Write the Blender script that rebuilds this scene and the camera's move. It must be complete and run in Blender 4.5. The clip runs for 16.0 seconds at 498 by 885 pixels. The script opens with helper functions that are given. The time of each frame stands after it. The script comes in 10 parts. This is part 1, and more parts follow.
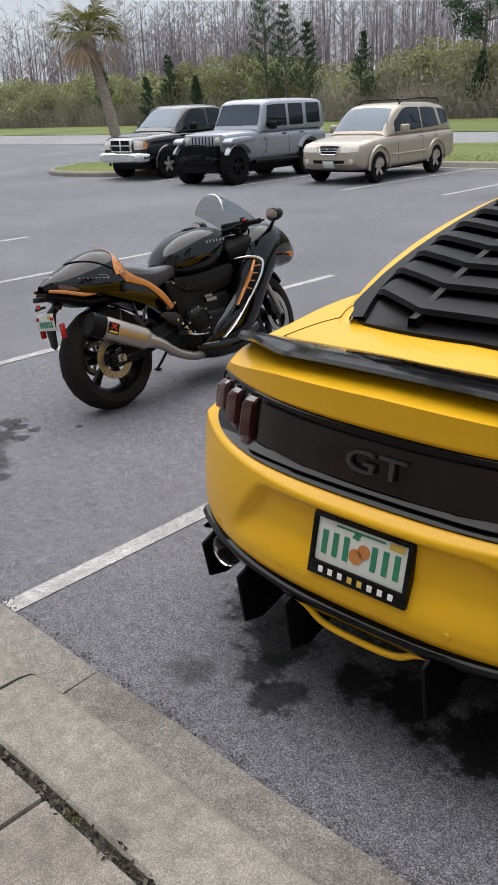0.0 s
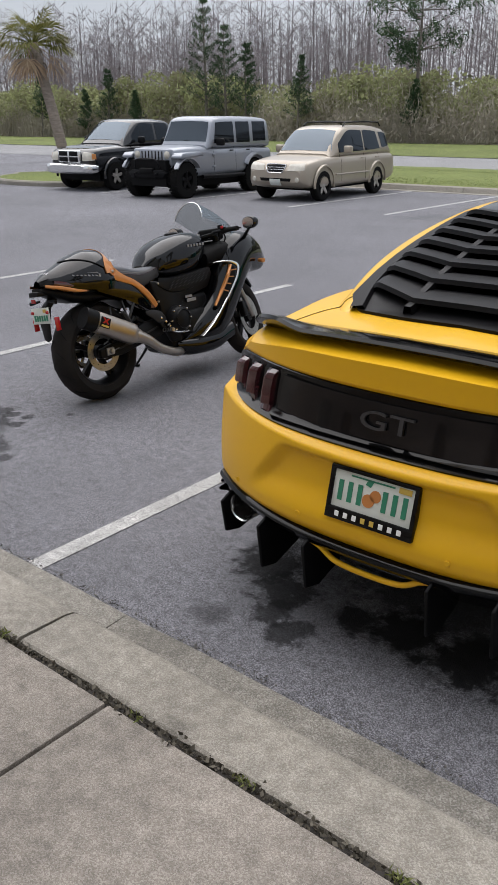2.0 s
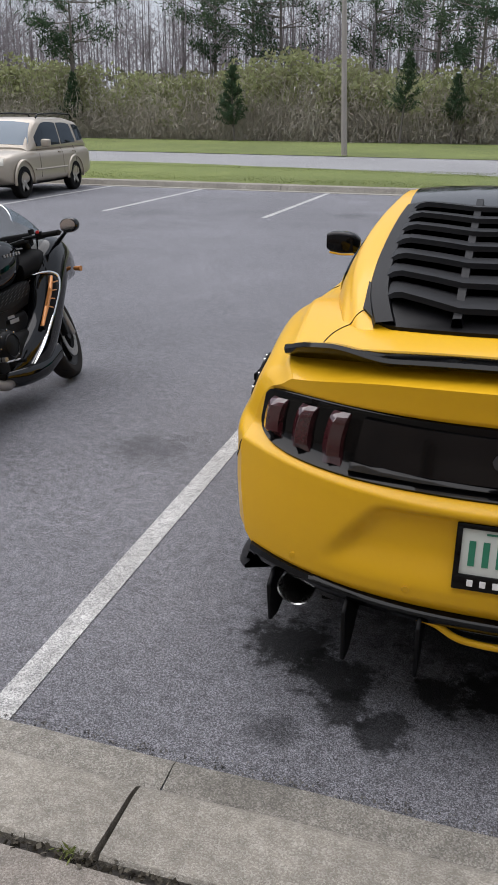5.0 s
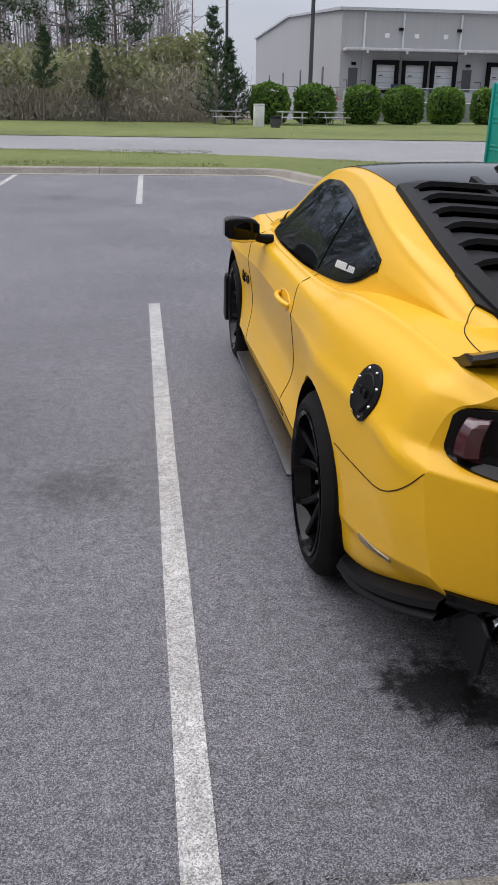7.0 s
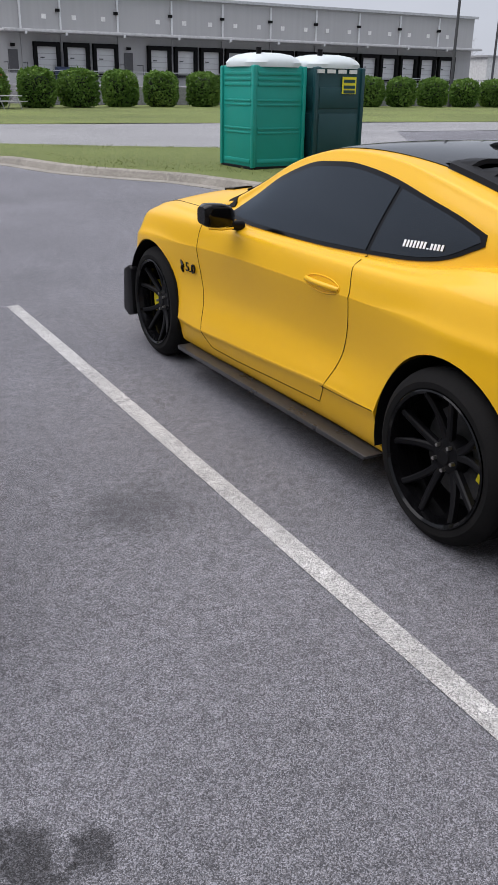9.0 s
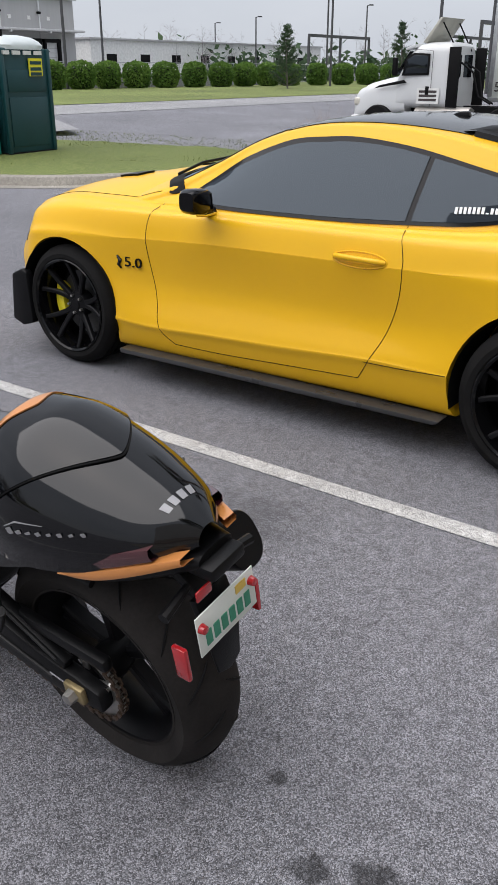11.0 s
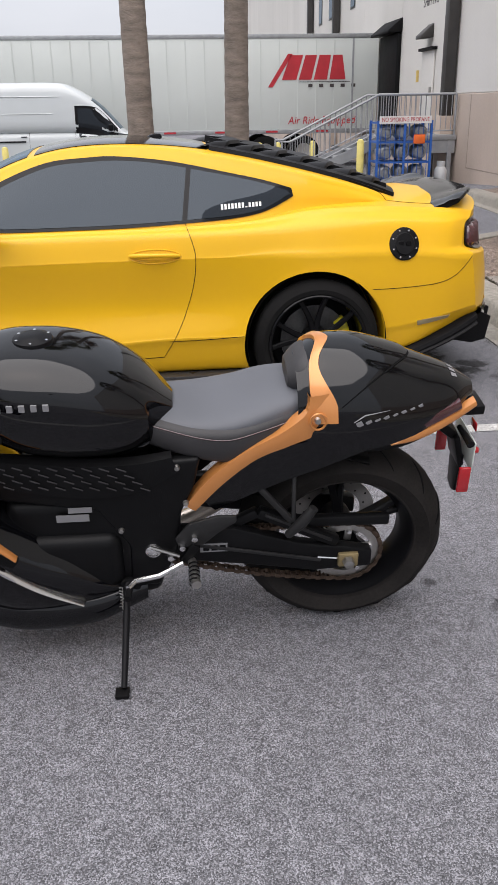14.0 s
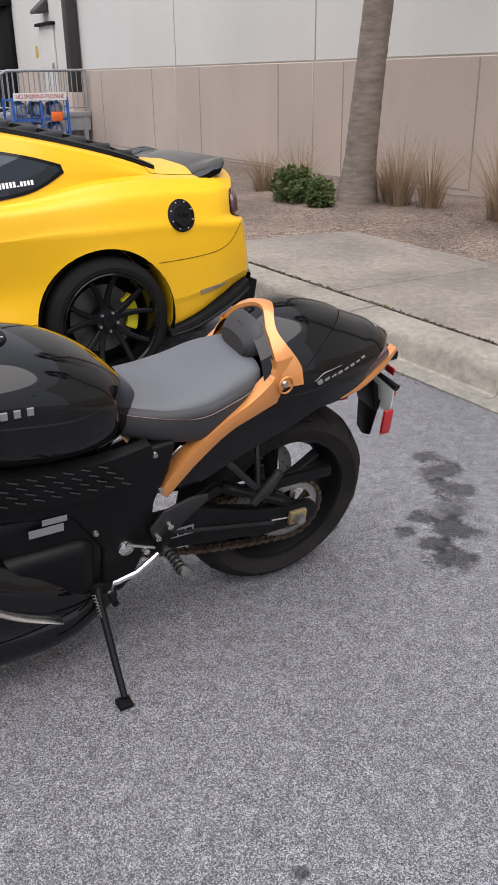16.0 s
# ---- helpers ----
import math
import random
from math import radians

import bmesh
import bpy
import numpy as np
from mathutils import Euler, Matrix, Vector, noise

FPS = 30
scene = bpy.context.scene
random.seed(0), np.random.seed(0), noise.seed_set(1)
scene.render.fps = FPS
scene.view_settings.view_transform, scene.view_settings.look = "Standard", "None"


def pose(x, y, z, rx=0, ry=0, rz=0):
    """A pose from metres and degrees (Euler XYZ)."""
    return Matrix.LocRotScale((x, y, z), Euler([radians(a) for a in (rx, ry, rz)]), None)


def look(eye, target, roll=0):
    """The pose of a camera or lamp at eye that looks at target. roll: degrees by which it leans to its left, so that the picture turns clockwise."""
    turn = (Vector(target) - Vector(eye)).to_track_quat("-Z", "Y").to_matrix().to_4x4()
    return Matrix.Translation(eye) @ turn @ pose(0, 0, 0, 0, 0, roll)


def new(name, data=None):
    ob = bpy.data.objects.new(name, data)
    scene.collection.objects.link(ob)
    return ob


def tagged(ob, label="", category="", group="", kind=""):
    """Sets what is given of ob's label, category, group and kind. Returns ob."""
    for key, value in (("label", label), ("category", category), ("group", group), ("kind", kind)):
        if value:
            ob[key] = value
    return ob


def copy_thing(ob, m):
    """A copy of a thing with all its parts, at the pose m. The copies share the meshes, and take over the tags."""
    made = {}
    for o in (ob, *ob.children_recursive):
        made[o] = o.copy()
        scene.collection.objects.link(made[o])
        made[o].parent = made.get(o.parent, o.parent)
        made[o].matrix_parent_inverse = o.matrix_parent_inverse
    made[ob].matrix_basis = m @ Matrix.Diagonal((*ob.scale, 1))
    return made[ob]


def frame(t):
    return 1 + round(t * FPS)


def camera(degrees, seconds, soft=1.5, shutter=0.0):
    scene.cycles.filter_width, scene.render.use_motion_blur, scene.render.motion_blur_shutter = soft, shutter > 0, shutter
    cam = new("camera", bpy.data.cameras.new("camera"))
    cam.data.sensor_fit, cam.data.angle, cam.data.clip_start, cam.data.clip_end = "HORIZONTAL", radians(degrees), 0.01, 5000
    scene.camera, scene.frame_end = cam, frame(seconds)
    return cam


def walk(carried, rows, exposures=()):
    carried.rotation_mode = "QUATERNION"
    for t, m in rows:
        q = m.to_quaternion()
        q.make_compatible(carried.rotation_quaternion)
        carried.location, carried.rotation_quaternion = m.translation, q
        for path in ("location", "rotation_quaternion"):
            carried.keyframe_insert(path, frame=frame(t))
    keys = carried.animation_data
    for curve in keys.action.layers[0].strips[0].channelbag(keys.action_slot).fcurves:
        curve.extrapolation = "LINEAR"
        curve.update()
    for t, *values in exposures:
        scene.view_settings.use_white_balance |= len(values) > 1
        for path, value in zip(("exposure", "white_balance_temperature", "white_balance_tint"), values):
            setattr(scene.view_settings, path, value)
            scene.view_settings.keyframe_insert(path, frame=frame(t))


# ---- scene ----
cam = camera(33.2, 16.0, soft=1.0)
PATH = [
    (0, (1.181, -1.534, 1.761), (-0.128, -0.224, 1.007), -2.6),
    (0.5, (1.307, -1.661, 1.777), (-0.018, -0.364, 1.027), -1.5),
    (1, (1.328, -1.807, 1.768), (0.029, -0.478, 1.028), -1.4),
    (1.5, (1.281, -1.983, 1.758), (0.057, -0.581, 1.027), -0.6),
    (2, (1.253, -2.055, 1.759), (0.055, -0.626, 1.036), -0.2),
    (2.5, (1.21, -2.05, 1.753), (0.024, -0.608, 1.036), -0.1),
    (3, (1.071, -1.99, 1.74), (-0.095, -0.529, 1.028), -0.4),
    (3.5, (0.856, -1.928, 1.745), (-0.274, -0.44, 1.033), -0.6),
    (4, (0.57, -1.968, 1.721), (-0.419, -0.381, 1.013), 0.3),
    (4.2, (0.44, -1.998, 1.724), (-0.469, -0.362, 1.017), 0.0),
    (6.3, (-1.02, -1.775, 1.658), (-1.073, 0.077, 0.906), 0.5),
    (6.5, (-1.162, -1.707, 1.666), (-1.159, 0.146, 0.914), -0.3),
    (7, (-1.507, -1.594, 1.661), (-1.288, 0.24, 0.894), 1.0),
    (7.5, (-1.89, -1.536, 1.664), (-1.48, 0.263, 0.891), 0.9),
    (8, (-2.224, -1.363, 1.643), (-1.732, 0.41, 0.859), 0.1),
    (8.5, (-2.575, -1.187, 1.638), (-1.94, 0.537, 0.848), 0.6),
    (9, (-2.941, -1.032, 1.63), (-2.059, 0.581, 0.842), 1.0),
    (9.2, (-3.045, -0.947, 1.634), (-2.096, 0.625, 0.841), 1.0),
    (11.3, (-4.344, 0.364, 1.56), (-2.776, 1.309, 0.753), 0.2),
    (11.5, (-4.484, 0.443, 1.547), (-2.851, 1.275, 0.746), 0.3),
    (12, (-4.798, 0.659, 1.562), (-3.068, 1.27, 0.765), -0.6),
    (12.5, (-4.974, 0.985, 1.563), (-3.183, 1.425, 0.789), -0.4),
    (13, (-5.175, 1.302, 1.562), (-3.339, 1.505, 0.796), 0.3),
    (13.5, (-5.33, 1.613, 1.569), (-3.478, 1.626, 0.814), 0.3),
    (14, (-5.319, 1.916, 1.554), (-3.471, 1.754, 0.805), -0.8),
    (14.5, (-5.324, 2.19, 1.545), (-3.522, 1.763, 0.79), -0.3),
    (15, (-5.356, 2.472, 1.556), (-3.648, 1.764, 0.793), 0.2),
    (15.5, (-5.241, 2.624, 1.531), (-3.563, 1.862, 0.754), -1.2),
    (16, (-5.057, 2.709, 1.536), (-3.474, 1.786, 0.735), -0.8),
]
walk(cam, [(t, look(eye, target, roll)) for t, eye, target, roll in PATH], [(0.0, 0.22, 6400, 13), (1.5, 0.12, 6400, 13), (3.0, 0.09, 6350, 13), (4.0, 0.07, 6300, 13), (7.0, 0.03, 6250, 16), (9.0, 0.06, 6250, 16), (11.5, 0.24, 6400, 13), (14.0, 0.33, 6500, 15), (15.5, 0.39, 6500, 15), (16.0, 0.46, 6500, 15)])

# ---- light ----
world = bpy.data.worlds.new("overcast_sky")
scene.world = world
world.use_nodes = True
wn, wl = world.node_tree.nodes, world.node_tree.links
wn.clear()
sky = wn.new("ShaderNodeTexSky")
sky.sky_type = "NISHITA"
sky.sun_disc = False
sky.sun_elevation, sky.sun_rotation = radians(70), radians(300)
sky.air_density, sky.dust_density = 1.0, 4.0
cloud = wn.new("ShaderNodeTexNoise")
cloud.inputs["Scale"].default_value = 2.2
cloud.inputs["Detail"].default_value = 6
coords = wn.new("ShaderNodeTexCoord")
stretch = wn.new("ShaderNodeMapping")
stretch.inputs["Scale"].default_value = (1.0, 1.0, 3.0)
wl.new(coords.outputs["Generated"], stretch.inputs["Vector"])
wl.new(stretch.outputs["Vector"], cloud.inputs["Vector"])
grey = wn.new("ShaderNodeValToRGB")
grey.color_ramp.elements[0].position, grey.color_ramp.elements[0].color = 0.3, (6.3, 6.8, 7.3, 1)
grey.color_ramp.elements[1].position, grey.color_ramp.elements[1].color = 0.7, (7.9, 8.3, 8.7, 1)
wl.new(cloud.outputs["Fac"], grey.inputs["Fac"])
veil = wn.new("ShaderNodeMix")
veil.data_type = "RGBA"
veil.inputs["Factor"].default_value = 0.85
wl.new(sky.outputs["Color"], veil.inputs["A"])
wl.new(grey.outputs["Color"], veil.inputs["B"])
split = wn.new("ShaderNodeSeparateXYZ")
wl.new(coords.outputs["Generated"], split.inputs["Vector"])
rise_up = wn.new("ShaderNodeMapRange")
rise_up.inputs["From Min"].default_value, rise_up.inputs["From Max"].default_value = 0.0, 0.9
rise_up.inputs["To Min"].default_value, rise_up.inputs["To Max"].default_value = 0.84, 1.14
wl.new(split.outputs["Z"], rise_up.inputs["Value"])
dome = wn.new("ShaderNodeVectorMath")
dome.operation = "SCALE"
wl.new(veil.outputs["Result"], dome.inputs["Vector"])
wl.new(rise_up.outputs["Result"], dome.inputs["Scale"])
background = wn.new("ShaderNodeBackground")
background.inputs["Strength"].default_value = 0.1
wl.new(dome.outputs["Vector"], background.inputs["Color"])
wl.new(background.outputs["Background"], wn.new("ShaderNodeOutputWorld").inputs["Surface"])

sun = new("sun", bpy.data.lights.new("sun", "SUN"))
sun.data.energy, sun.data.angle, sun.data.color = 2.9, radians(80), (1.0, 0.97, 0.93)
sun.matrix_world = look((-5, 3, 16), (0, 0, 0))

# ---- materials ----
def material(name, base, rough=0.5, metal=0.0, var=0.15, scale=3.0, fine=60.0, bump=0.0, coat=0.0, spec=0.5, alt=None, depth=0.002, stretch=(1, 1, 1), haze=0.06):
    """A surface with colour variation at two scales, uneven gloss and a fine relief. Sizes are per metre."""
    m = bpy.data.materials.new(name)
    m.use_nodes = True
    n, l = m.node_tree.nodes, m.node_tree.links
    b = n["Principled BSDF"]
    tc, mp = n.new("ShaderNodeTexCoord"), n.new("ShaderNodeMapping")
    mp.inputs["Scale"].default_value = stretch
    l.new(tc.outputs["Object"], mp.inputs["Vector"])
    large, small = n.new("ShaderNodeTexNoise"), n.new("ShaderNodeTexNoise")
    large.inputs["Scale"].default_value, large.inputs["Detail"].default_value = scale, 5
    small.inputs["Scale"].default_value, small.inputs["Detail"].default_value = fine, 3
    for t in (large, small):
        l.new(mp.outputs["Vector"], t.inputs["Vector"])
    both = n.new("ShaderNodeMath")
    both.operation = "MULTIPLY_ADD"
    both.inputs[1].default_value = 0.4
    l.new(small.outputs["Fac"], both.inputs[0])
    l.new(large.outputs["Fac"], both.inputs[2])
    ramp = n.new("ShaderNodeValToRGB")
    e = ramp.color_ramp.elements
    e[0].position, e[1].position = 0.45, 0.95
    alt = alt or tuple(min(1, c * (1 + var)) for c in base)
    e[0].color = (*[c * (1 - var) for c in base], 1)
    e[1].color = (*alt, 1)
    l.new(both.outputs["Value"], ramp.inputs["Fac"])
    l.new(ramp.outputs["Color"], b.inputs["Base Color"])
    gloss = n.new("ShaderNodeMapRange")
    gloss.inputs["To Min"].default_value, gloss.inputs["To Max"].default_value = max(0, rough - 0.12 * rough), min(1, rough + 0.15 * rough)
    l.new(large.outputs["Fac"], gloss.inputs["Value"])
    l.new(gloss.outputs["Result"], b.inputs["Roughness"])
    b.inputs["Metallic"].default_value = metal
    b.inputs["Specular IOR Level"].default_value = spec
    b.inputs["Coat Weight"].default_value = coat
    b.inputs["Coat Roughness"].default_value = haze
    if bump:
        bp = n.new("ShaderNodeBump")
        bp.inputs["Strength"].default_value, bp.inputs["Distance"].default_value = bump, depth
        l.new(small.outputs["Fac"], bp.inputs["Height"])
        l.new(bp.outputs["Normal"], b.inputs["Normal"])
    return m


def aggregate(name, dark, mid, light, stones=140.0, patch=0.5, rough=0.9, worn=0.35, stains_and_shade=(), bump=0.5):
    """Bound stone chips: cells of differing tone, darker gaps, and broad wear; dark spots, for stain and under-car
    shade, are (x, y, radius, strength).
    """
    m = bpy.data.materials.new(name)
    m.use_nodes = True
    n, l = m.node_tree.nodes, m.node_tree.links
    b = n["Principled BSDF"]
    tc = n.new("ShaderNodeTexCoord")
    cell, broad, mid_noise = n.new("ShaderNodeTexVoronoi"), n.new("ShaderNodeTexNoise"), n.new("ShaderNodeTexNoise")
    cell.inputs["Scale"].default_value = stones
    cell.inputs["Randomness"].default_value = 1.0
    broad.inputs["Scale"].default_value, broad.inputs["Detail"].default_value, broad.inputs["Roughness"].default_value = patch, 6, 0.6
    mid_noise.inputs["Scale"].default_value, mid_noise.inputs["Detail"].default_value = 22.0, 4
    for t in (cell, broad, mid_noise):
        l.new(tc.outputs["Object"], t.inputs["Vector"])
    sep = n.new("ShaderNodeSeparateColor")
    l.new(cell.outputs["Color"], sep.inputs["Color"])
    ramp = n.new("ShaderNodeValToRGB")
    e = ramp.color_ramp.elements
    e[0].position, e[0].color = 0.05, (*dark, 1)
    e[1].position, e[1].color = 0.55, (*mid, 1)
    top = e.new(0.97)
    top.color = (*light, 1)
    l.new(sep.outputs["Red"], ramp.inputs["Fac"])
    wear = n.new("ShaderNodeMapRange")
    wear.inputs["From Min"].default_value, wear.inputs["From Max"].default_value = 0.3, 0.7
    wear.inputs["To Min"].default_value, wear.inputs["To Max"].default_value = 1 - worn, 1 + worn
    l.new(broad.outputs["Fac"], wear.inputs["Value"])
    wear2 = n.new("ShaderNodeMapRange")
    wear2.inputs["From Min"].default_value, wear2.inputs["From Max"].default_value = 0.3, 0.7
    wear2.inputs["To Min"].default_value, wear2.inputs["To Max"].default_value = 0.82, 1.18
    l.new(mid_noise.outputs["Fac"], wear2.inputs["Value"])
    tone = n.new("ShaderNodeMath")
    tone.operation = "MULTIPLY"
    l.new(wear.outputs["Result"], tone.inputs[0])
    l.new(wear2.outputs["Result"], tone.inputs[1])
    value = tone.outputs["Value"]
    ragged = n.new("ShaderNodeTexNoise")
    ragged.inputs["Scale"].default_value, ragged.inputs["Detail"].default_value, ragged.inputs["Roughness"].default_value = 9.0, 7, 0.68
    l.new(tc.outputs["Object"], ragged.inputs["Vector"])
    for x, y, radius, strength in stains_and_shade:
        at = n.new("ShaderNodeVectorMath")
        at.operation = "DISTANCE"
        flat = n.new("ShaderNodeVectorMath")
        flat.operation = "MULTIPLY"
        flat.inputs[1].default_value = (1, 1, 0)
        l.new(tc.outputs["Object"], flat.inputs[0])
        l.new(flat.outputs["Vector"], at.inputs[0])
        at.inputs[1].default_value = (x, y, 0)
        far = n.new("ShaderNodeMath")
        far.operation = "MULTIPLY_ADD"
        far.inputs[1].default_value = radius * 2.2
        l.new(ragged.outputs["Fac"], far.inputs[0])
        l.new(at.outputs["Value"], far.inputs[2])
        edge = n.new("ShaderNodeMapRange")
        crisp = 0.16 if strength > 0.6 else 0.375
        edge.inputs["From Min"].default_value, edge.inputs["From Max"].default_value = radius * (1.725 - crisp), radius * (1.725 + crisp)
        edge.inputs["To Min"].default_value, edge.inputs["To Max"].default_value = 1 - strength, 1
        l.new(far.outputs["Value"], edge.inputs["Value"])
        step = n.new("ShaderNodeMath")
        step.operation = "MULTIPLY"
        l.new(value, step.inputs[0])
        l.new(edge.outputs["Result"], step.inputs[1])
        value = step.outputs["Value"]
    mul = n.new("ShaderNodeVectorMath")
    mul.operation = "SCALE"
    l.new(ramp.outputs["Color"], mul.inputs[0])
    l.new(value, mul.inputs["Scale"])
    l.new(mul.outputs["Vector"], b.inputs["Base Color"])
    b.inputs["Roughness"].default_value = rough
    b.inputs["Specular IOR Level"].default_value = 0.35
    bp = n.new("ShaderNodeBump")
    bp.inputs["Strength"].default_value, bp.inputs["Distance"].default_value = bump, 0.004
    l.new(cell.outputs["Distance"], bp.inputs["Height"])
    bp.invert = True
    l.new(bp.outputs["Normal"], b.inputs["Normal"])
    return m


def glass(name, tint, rough=0.02, see=0.25, ior=1.5, thin=None):
    """Tinted pane: a clear sheet that lets part of the light through, under a mirror-like surface."""
    m = bpy.data.materials.new(name)
    m.use_nodes = True
    n, l = m.node_tree.nodes, m.node_tree.links
    n.remove(n["Principled BSDF"])
    clear, shine, dark = n.new("ShaderNodeBsdfTransparent"), n.new("ShaderNodeBsdfGlossy"), n.new("ShaderNodeBsdfDiffuse")
    clear.inputs["Color"].default_value = (*tint, 1)
    dark.inputs["Color"].default_value = (0.012, 0.013, 0.015, 1)
    shine.inputs["Color"].default_value = (0.60, 0.70, 0.80, 1)
    shine.inputs["Roughness"].default_value = rough
    a, c, f = n.new("ShaderNodeMixShader"), n.new("ShaderNodeMixShader"), n.new("ShaderNodeFresnel")
    a.inputs["Fac"].default_value = see
    f.inputs["IOR"].default_value = ior
    l.new(dark.outputs["BSDF"], a.inputs[1])
    l.new(clear.outputs["BSDF"], a.inputs[2])
    if thin is None:
        l.new(f.outputs["Fac"], c.inputs["Fac"])
    else:
        c.inputs["Fac"].default_value = thin
    l.new(a.outputs["Shader"], c.inputs[1])
    l.new(shine.outputs["BSDF"], c.inputs[2])
    l.new(c.outputs["Shader"], n["Material Output"].inputs["Surface"])
    return m


ASPHALT = aggregate("asphalt", (0.054, 0.0545, 0.060), (0.138, 0.1385, 0.152), (0.30, 0.30, 0.328), 340, 0.35, 0.85, 0.20, (
    # wet spots under the coupe's tail, deepened and widened to paint its shade
    (-0.68, 0.40, 0.22, 0.88), (-0.50, 0.26, 0.20, 0.85), (-0.44, 0.10, 0.13, 0.78), (-0.31, 0.03, 0.14, 0.78), (-0.62, -0.06, 0.10, 0.5), (-0.16, 0.27, 0.14, 0.9), (0.03, 0.31, 0.20, 0.93), (0.28, 0.28, 0.24, 0.93), (0.55, 0.32, 0.26, 0.9), (0.05, 0.7, 0.62, 0.65),
    (-2.70, 0.39, 0.14, 0.64), (-2.86, 0.48, 0.14, 0.64), (-3.0, 0.60, 0.12, 0.60), (-2.99, 0.74, 0.08, 0.66), (-3.10, 0.70, 0.14, 0.7), (-3.16, 0.83, 0.09, 0.68), (-3.26, 0.85, 0.12, 0.7), (-3.03, 0.87, 0.07, 0.62), (-2.57, 0.36, 0.09, 0.62), (-2.86, 1.074, 0.042, 0.66),
    (-1.88, 1.9, 0.3, 0.35), (-4.03, 2.0, 0.028, 0.7), (-4.9, 1.2, 0.3, 0.3), (-6.5, 12.6, 0.7, 0.2), (-3.0, 13.5, 0.5, 0.25)), 0.6)
CONCRETE = aggregate("concrete", (0.165, 0.147, 0.126), (0.222, 0.199, 0.173), (0.30, 0.273, 0.243), 330, 1.1, 0.85, 0.24, ((-0.2, -1.5, 0.3, 0.2), (1.0, -1.9, 0.4, 0.18), (0.35, -1.15, 0.05, 0.35), (-1.3, -1.3, 0.25, 0.15)), 0.25)
GUTTER_CONCRETE = aggregate("darker_gutter_concrete", (0.145, 0.136, 0.118), (0.210, 0.197, 0.172), (0.31, 0.295, 0.265), 270, 1.8, 0.9, 0.2, ((-0.6, -0.3, 0.15, 0.2), (0.3, -0.33, 0.2, 0.15)), 0.4)
CONCRETE_KERB = aggregate("kerb_concrete", (0.195, 0.18, 0.152), (0.250, 0.231, 0.198), (0.33, 0.31, 0.275), 300, 1.6, 0.85, 0.18, ((-0.15, -0.72, 0.06, 0.3), (0.9, -0.5, 0.2, 0.12)), 0.3)
LINE_PAINT = aggregate("worn_line_paint", (0.20, 0.20, 0.197), (0.42, 0.417, 0.405), (0.55, 0.55, 0.54), 230, 1.5, 0.8, 0.2, (), 0.6)
GRASS = aggregate("grass_soil", (0.05, 0.07, 0.018), (0.12, 0.16, 0.035), (0.22, 0.23, 0.08), 60, 0.12, 0.95, 0.3, (), 0.5)
MULCH = aggregate("pine_straw_mulch", (0.05, 0.036, 0.029), (0.165, 0.122, 0.098), (0.33, 0.27, 0.225), 90, 1.3, 0.95, 0.3, (), 1.0)
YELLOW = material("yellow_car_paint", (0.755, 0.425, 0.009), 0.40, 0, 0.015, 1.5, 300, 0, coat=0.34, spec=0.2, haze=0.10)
GLOSS_BLACK = material("gloss_black", (0.003, 0.003, 0.0035), 0.08, 0, 0.2, 2, 200, coat=0.1, spec=0.17)
SATIN_BLACK = material("satin_black_plastic", (0.006, 0.006, 0.007), 0.42, 0, 0.25, 4, 400, 0.15, depth=0.0005, spec=0.13)
MATT_BLACK = material("matt_black", (0.0045, 0.0045, 0.005), 0.65, 0, 0.3, 5, 150, 0.2, spec=0.14)
DARK_CLOTH = material("dark_interior", (0.02, 0.02, 0.022), 0.8, 0, 0.3, 5, 150, 0.1)
RUBBER = material("tyre_rubber", (0.009, 0.0088, 0.0088), 0.8, 0, 0.35, 6, 120, 0.3, spec=0.12)
DUSTY_RUBBER = material("worn_tyre_rubber", (0.0175, 0.0155, 0.0145), 0.8, 0, 0.4, 8, 120, 0.3, spec=0.18)
DARK_STEEL = material("dark_brake_steel", (0.10, 0.10, 0.10), 0.45, 0.8, 0.3, 12, 90)
CHROME = material("bright_metal", (0.72, 0.72, 0.72), 0.18, 1, 0.08, 6, 150)
STEEL = material("brushed_steel", (0.42, 0.41, 0.39), 0.38, 1, 0.2, 8, 180, 0.1)
TITANIUM = material("titanium", (0.46, 0.41, 0.36), 0.34, 1, 0.12, 4, 200, 0.1)
TINT = glass("tinted_glass", (0.10, 0.11, 0.12), 0.02, 0.12, 1.62)
DARK_PANE = glass("dark_car_window", (0.1, 0.11, 0.12), 0.03, 0.05, 1.45)
CLEAR = glass("clear_glass", (0.88, 0.90, 0.90), 0.03, 0.95, 1.5, 0.09)
RED_LENS = material("dark_red_lens", (0.058, 0.014, 0.018), 0.12, 0, 0.2, 4, 90, coat=1.0)
BRIGHT_RED = material("red_reflector", (0.42, 0.015, 0.02), 0.2, 0, 0.15, 4, 90, coat=0.6)
ORANGE = material("copper_orange_paint", (0.62, 0.25, 0.07), 0.3, 0.35, 0.06, 3, 250, coat=0.6)
LIME = material("yellow_caliper_paint", (0.74, 0.62, 0.02), 0.35, 0, 0.1, 5, 80)
PLATE_WHITE = material("plate_white", (0.66, 0.7, 0.66), 0.35, 0, 0.04, 6, 90)
PLATE_GREEN = material("plate_green", (0.03, 0.22, 0.13), 0.4)
LETTER_WHITE = material("white_lettering", (0.8, 0.8, 0.8), 0.45, 0, 0.03)
GOLD = material("gold_lettering", (0.6, 0.42, 0.08), 0.4)

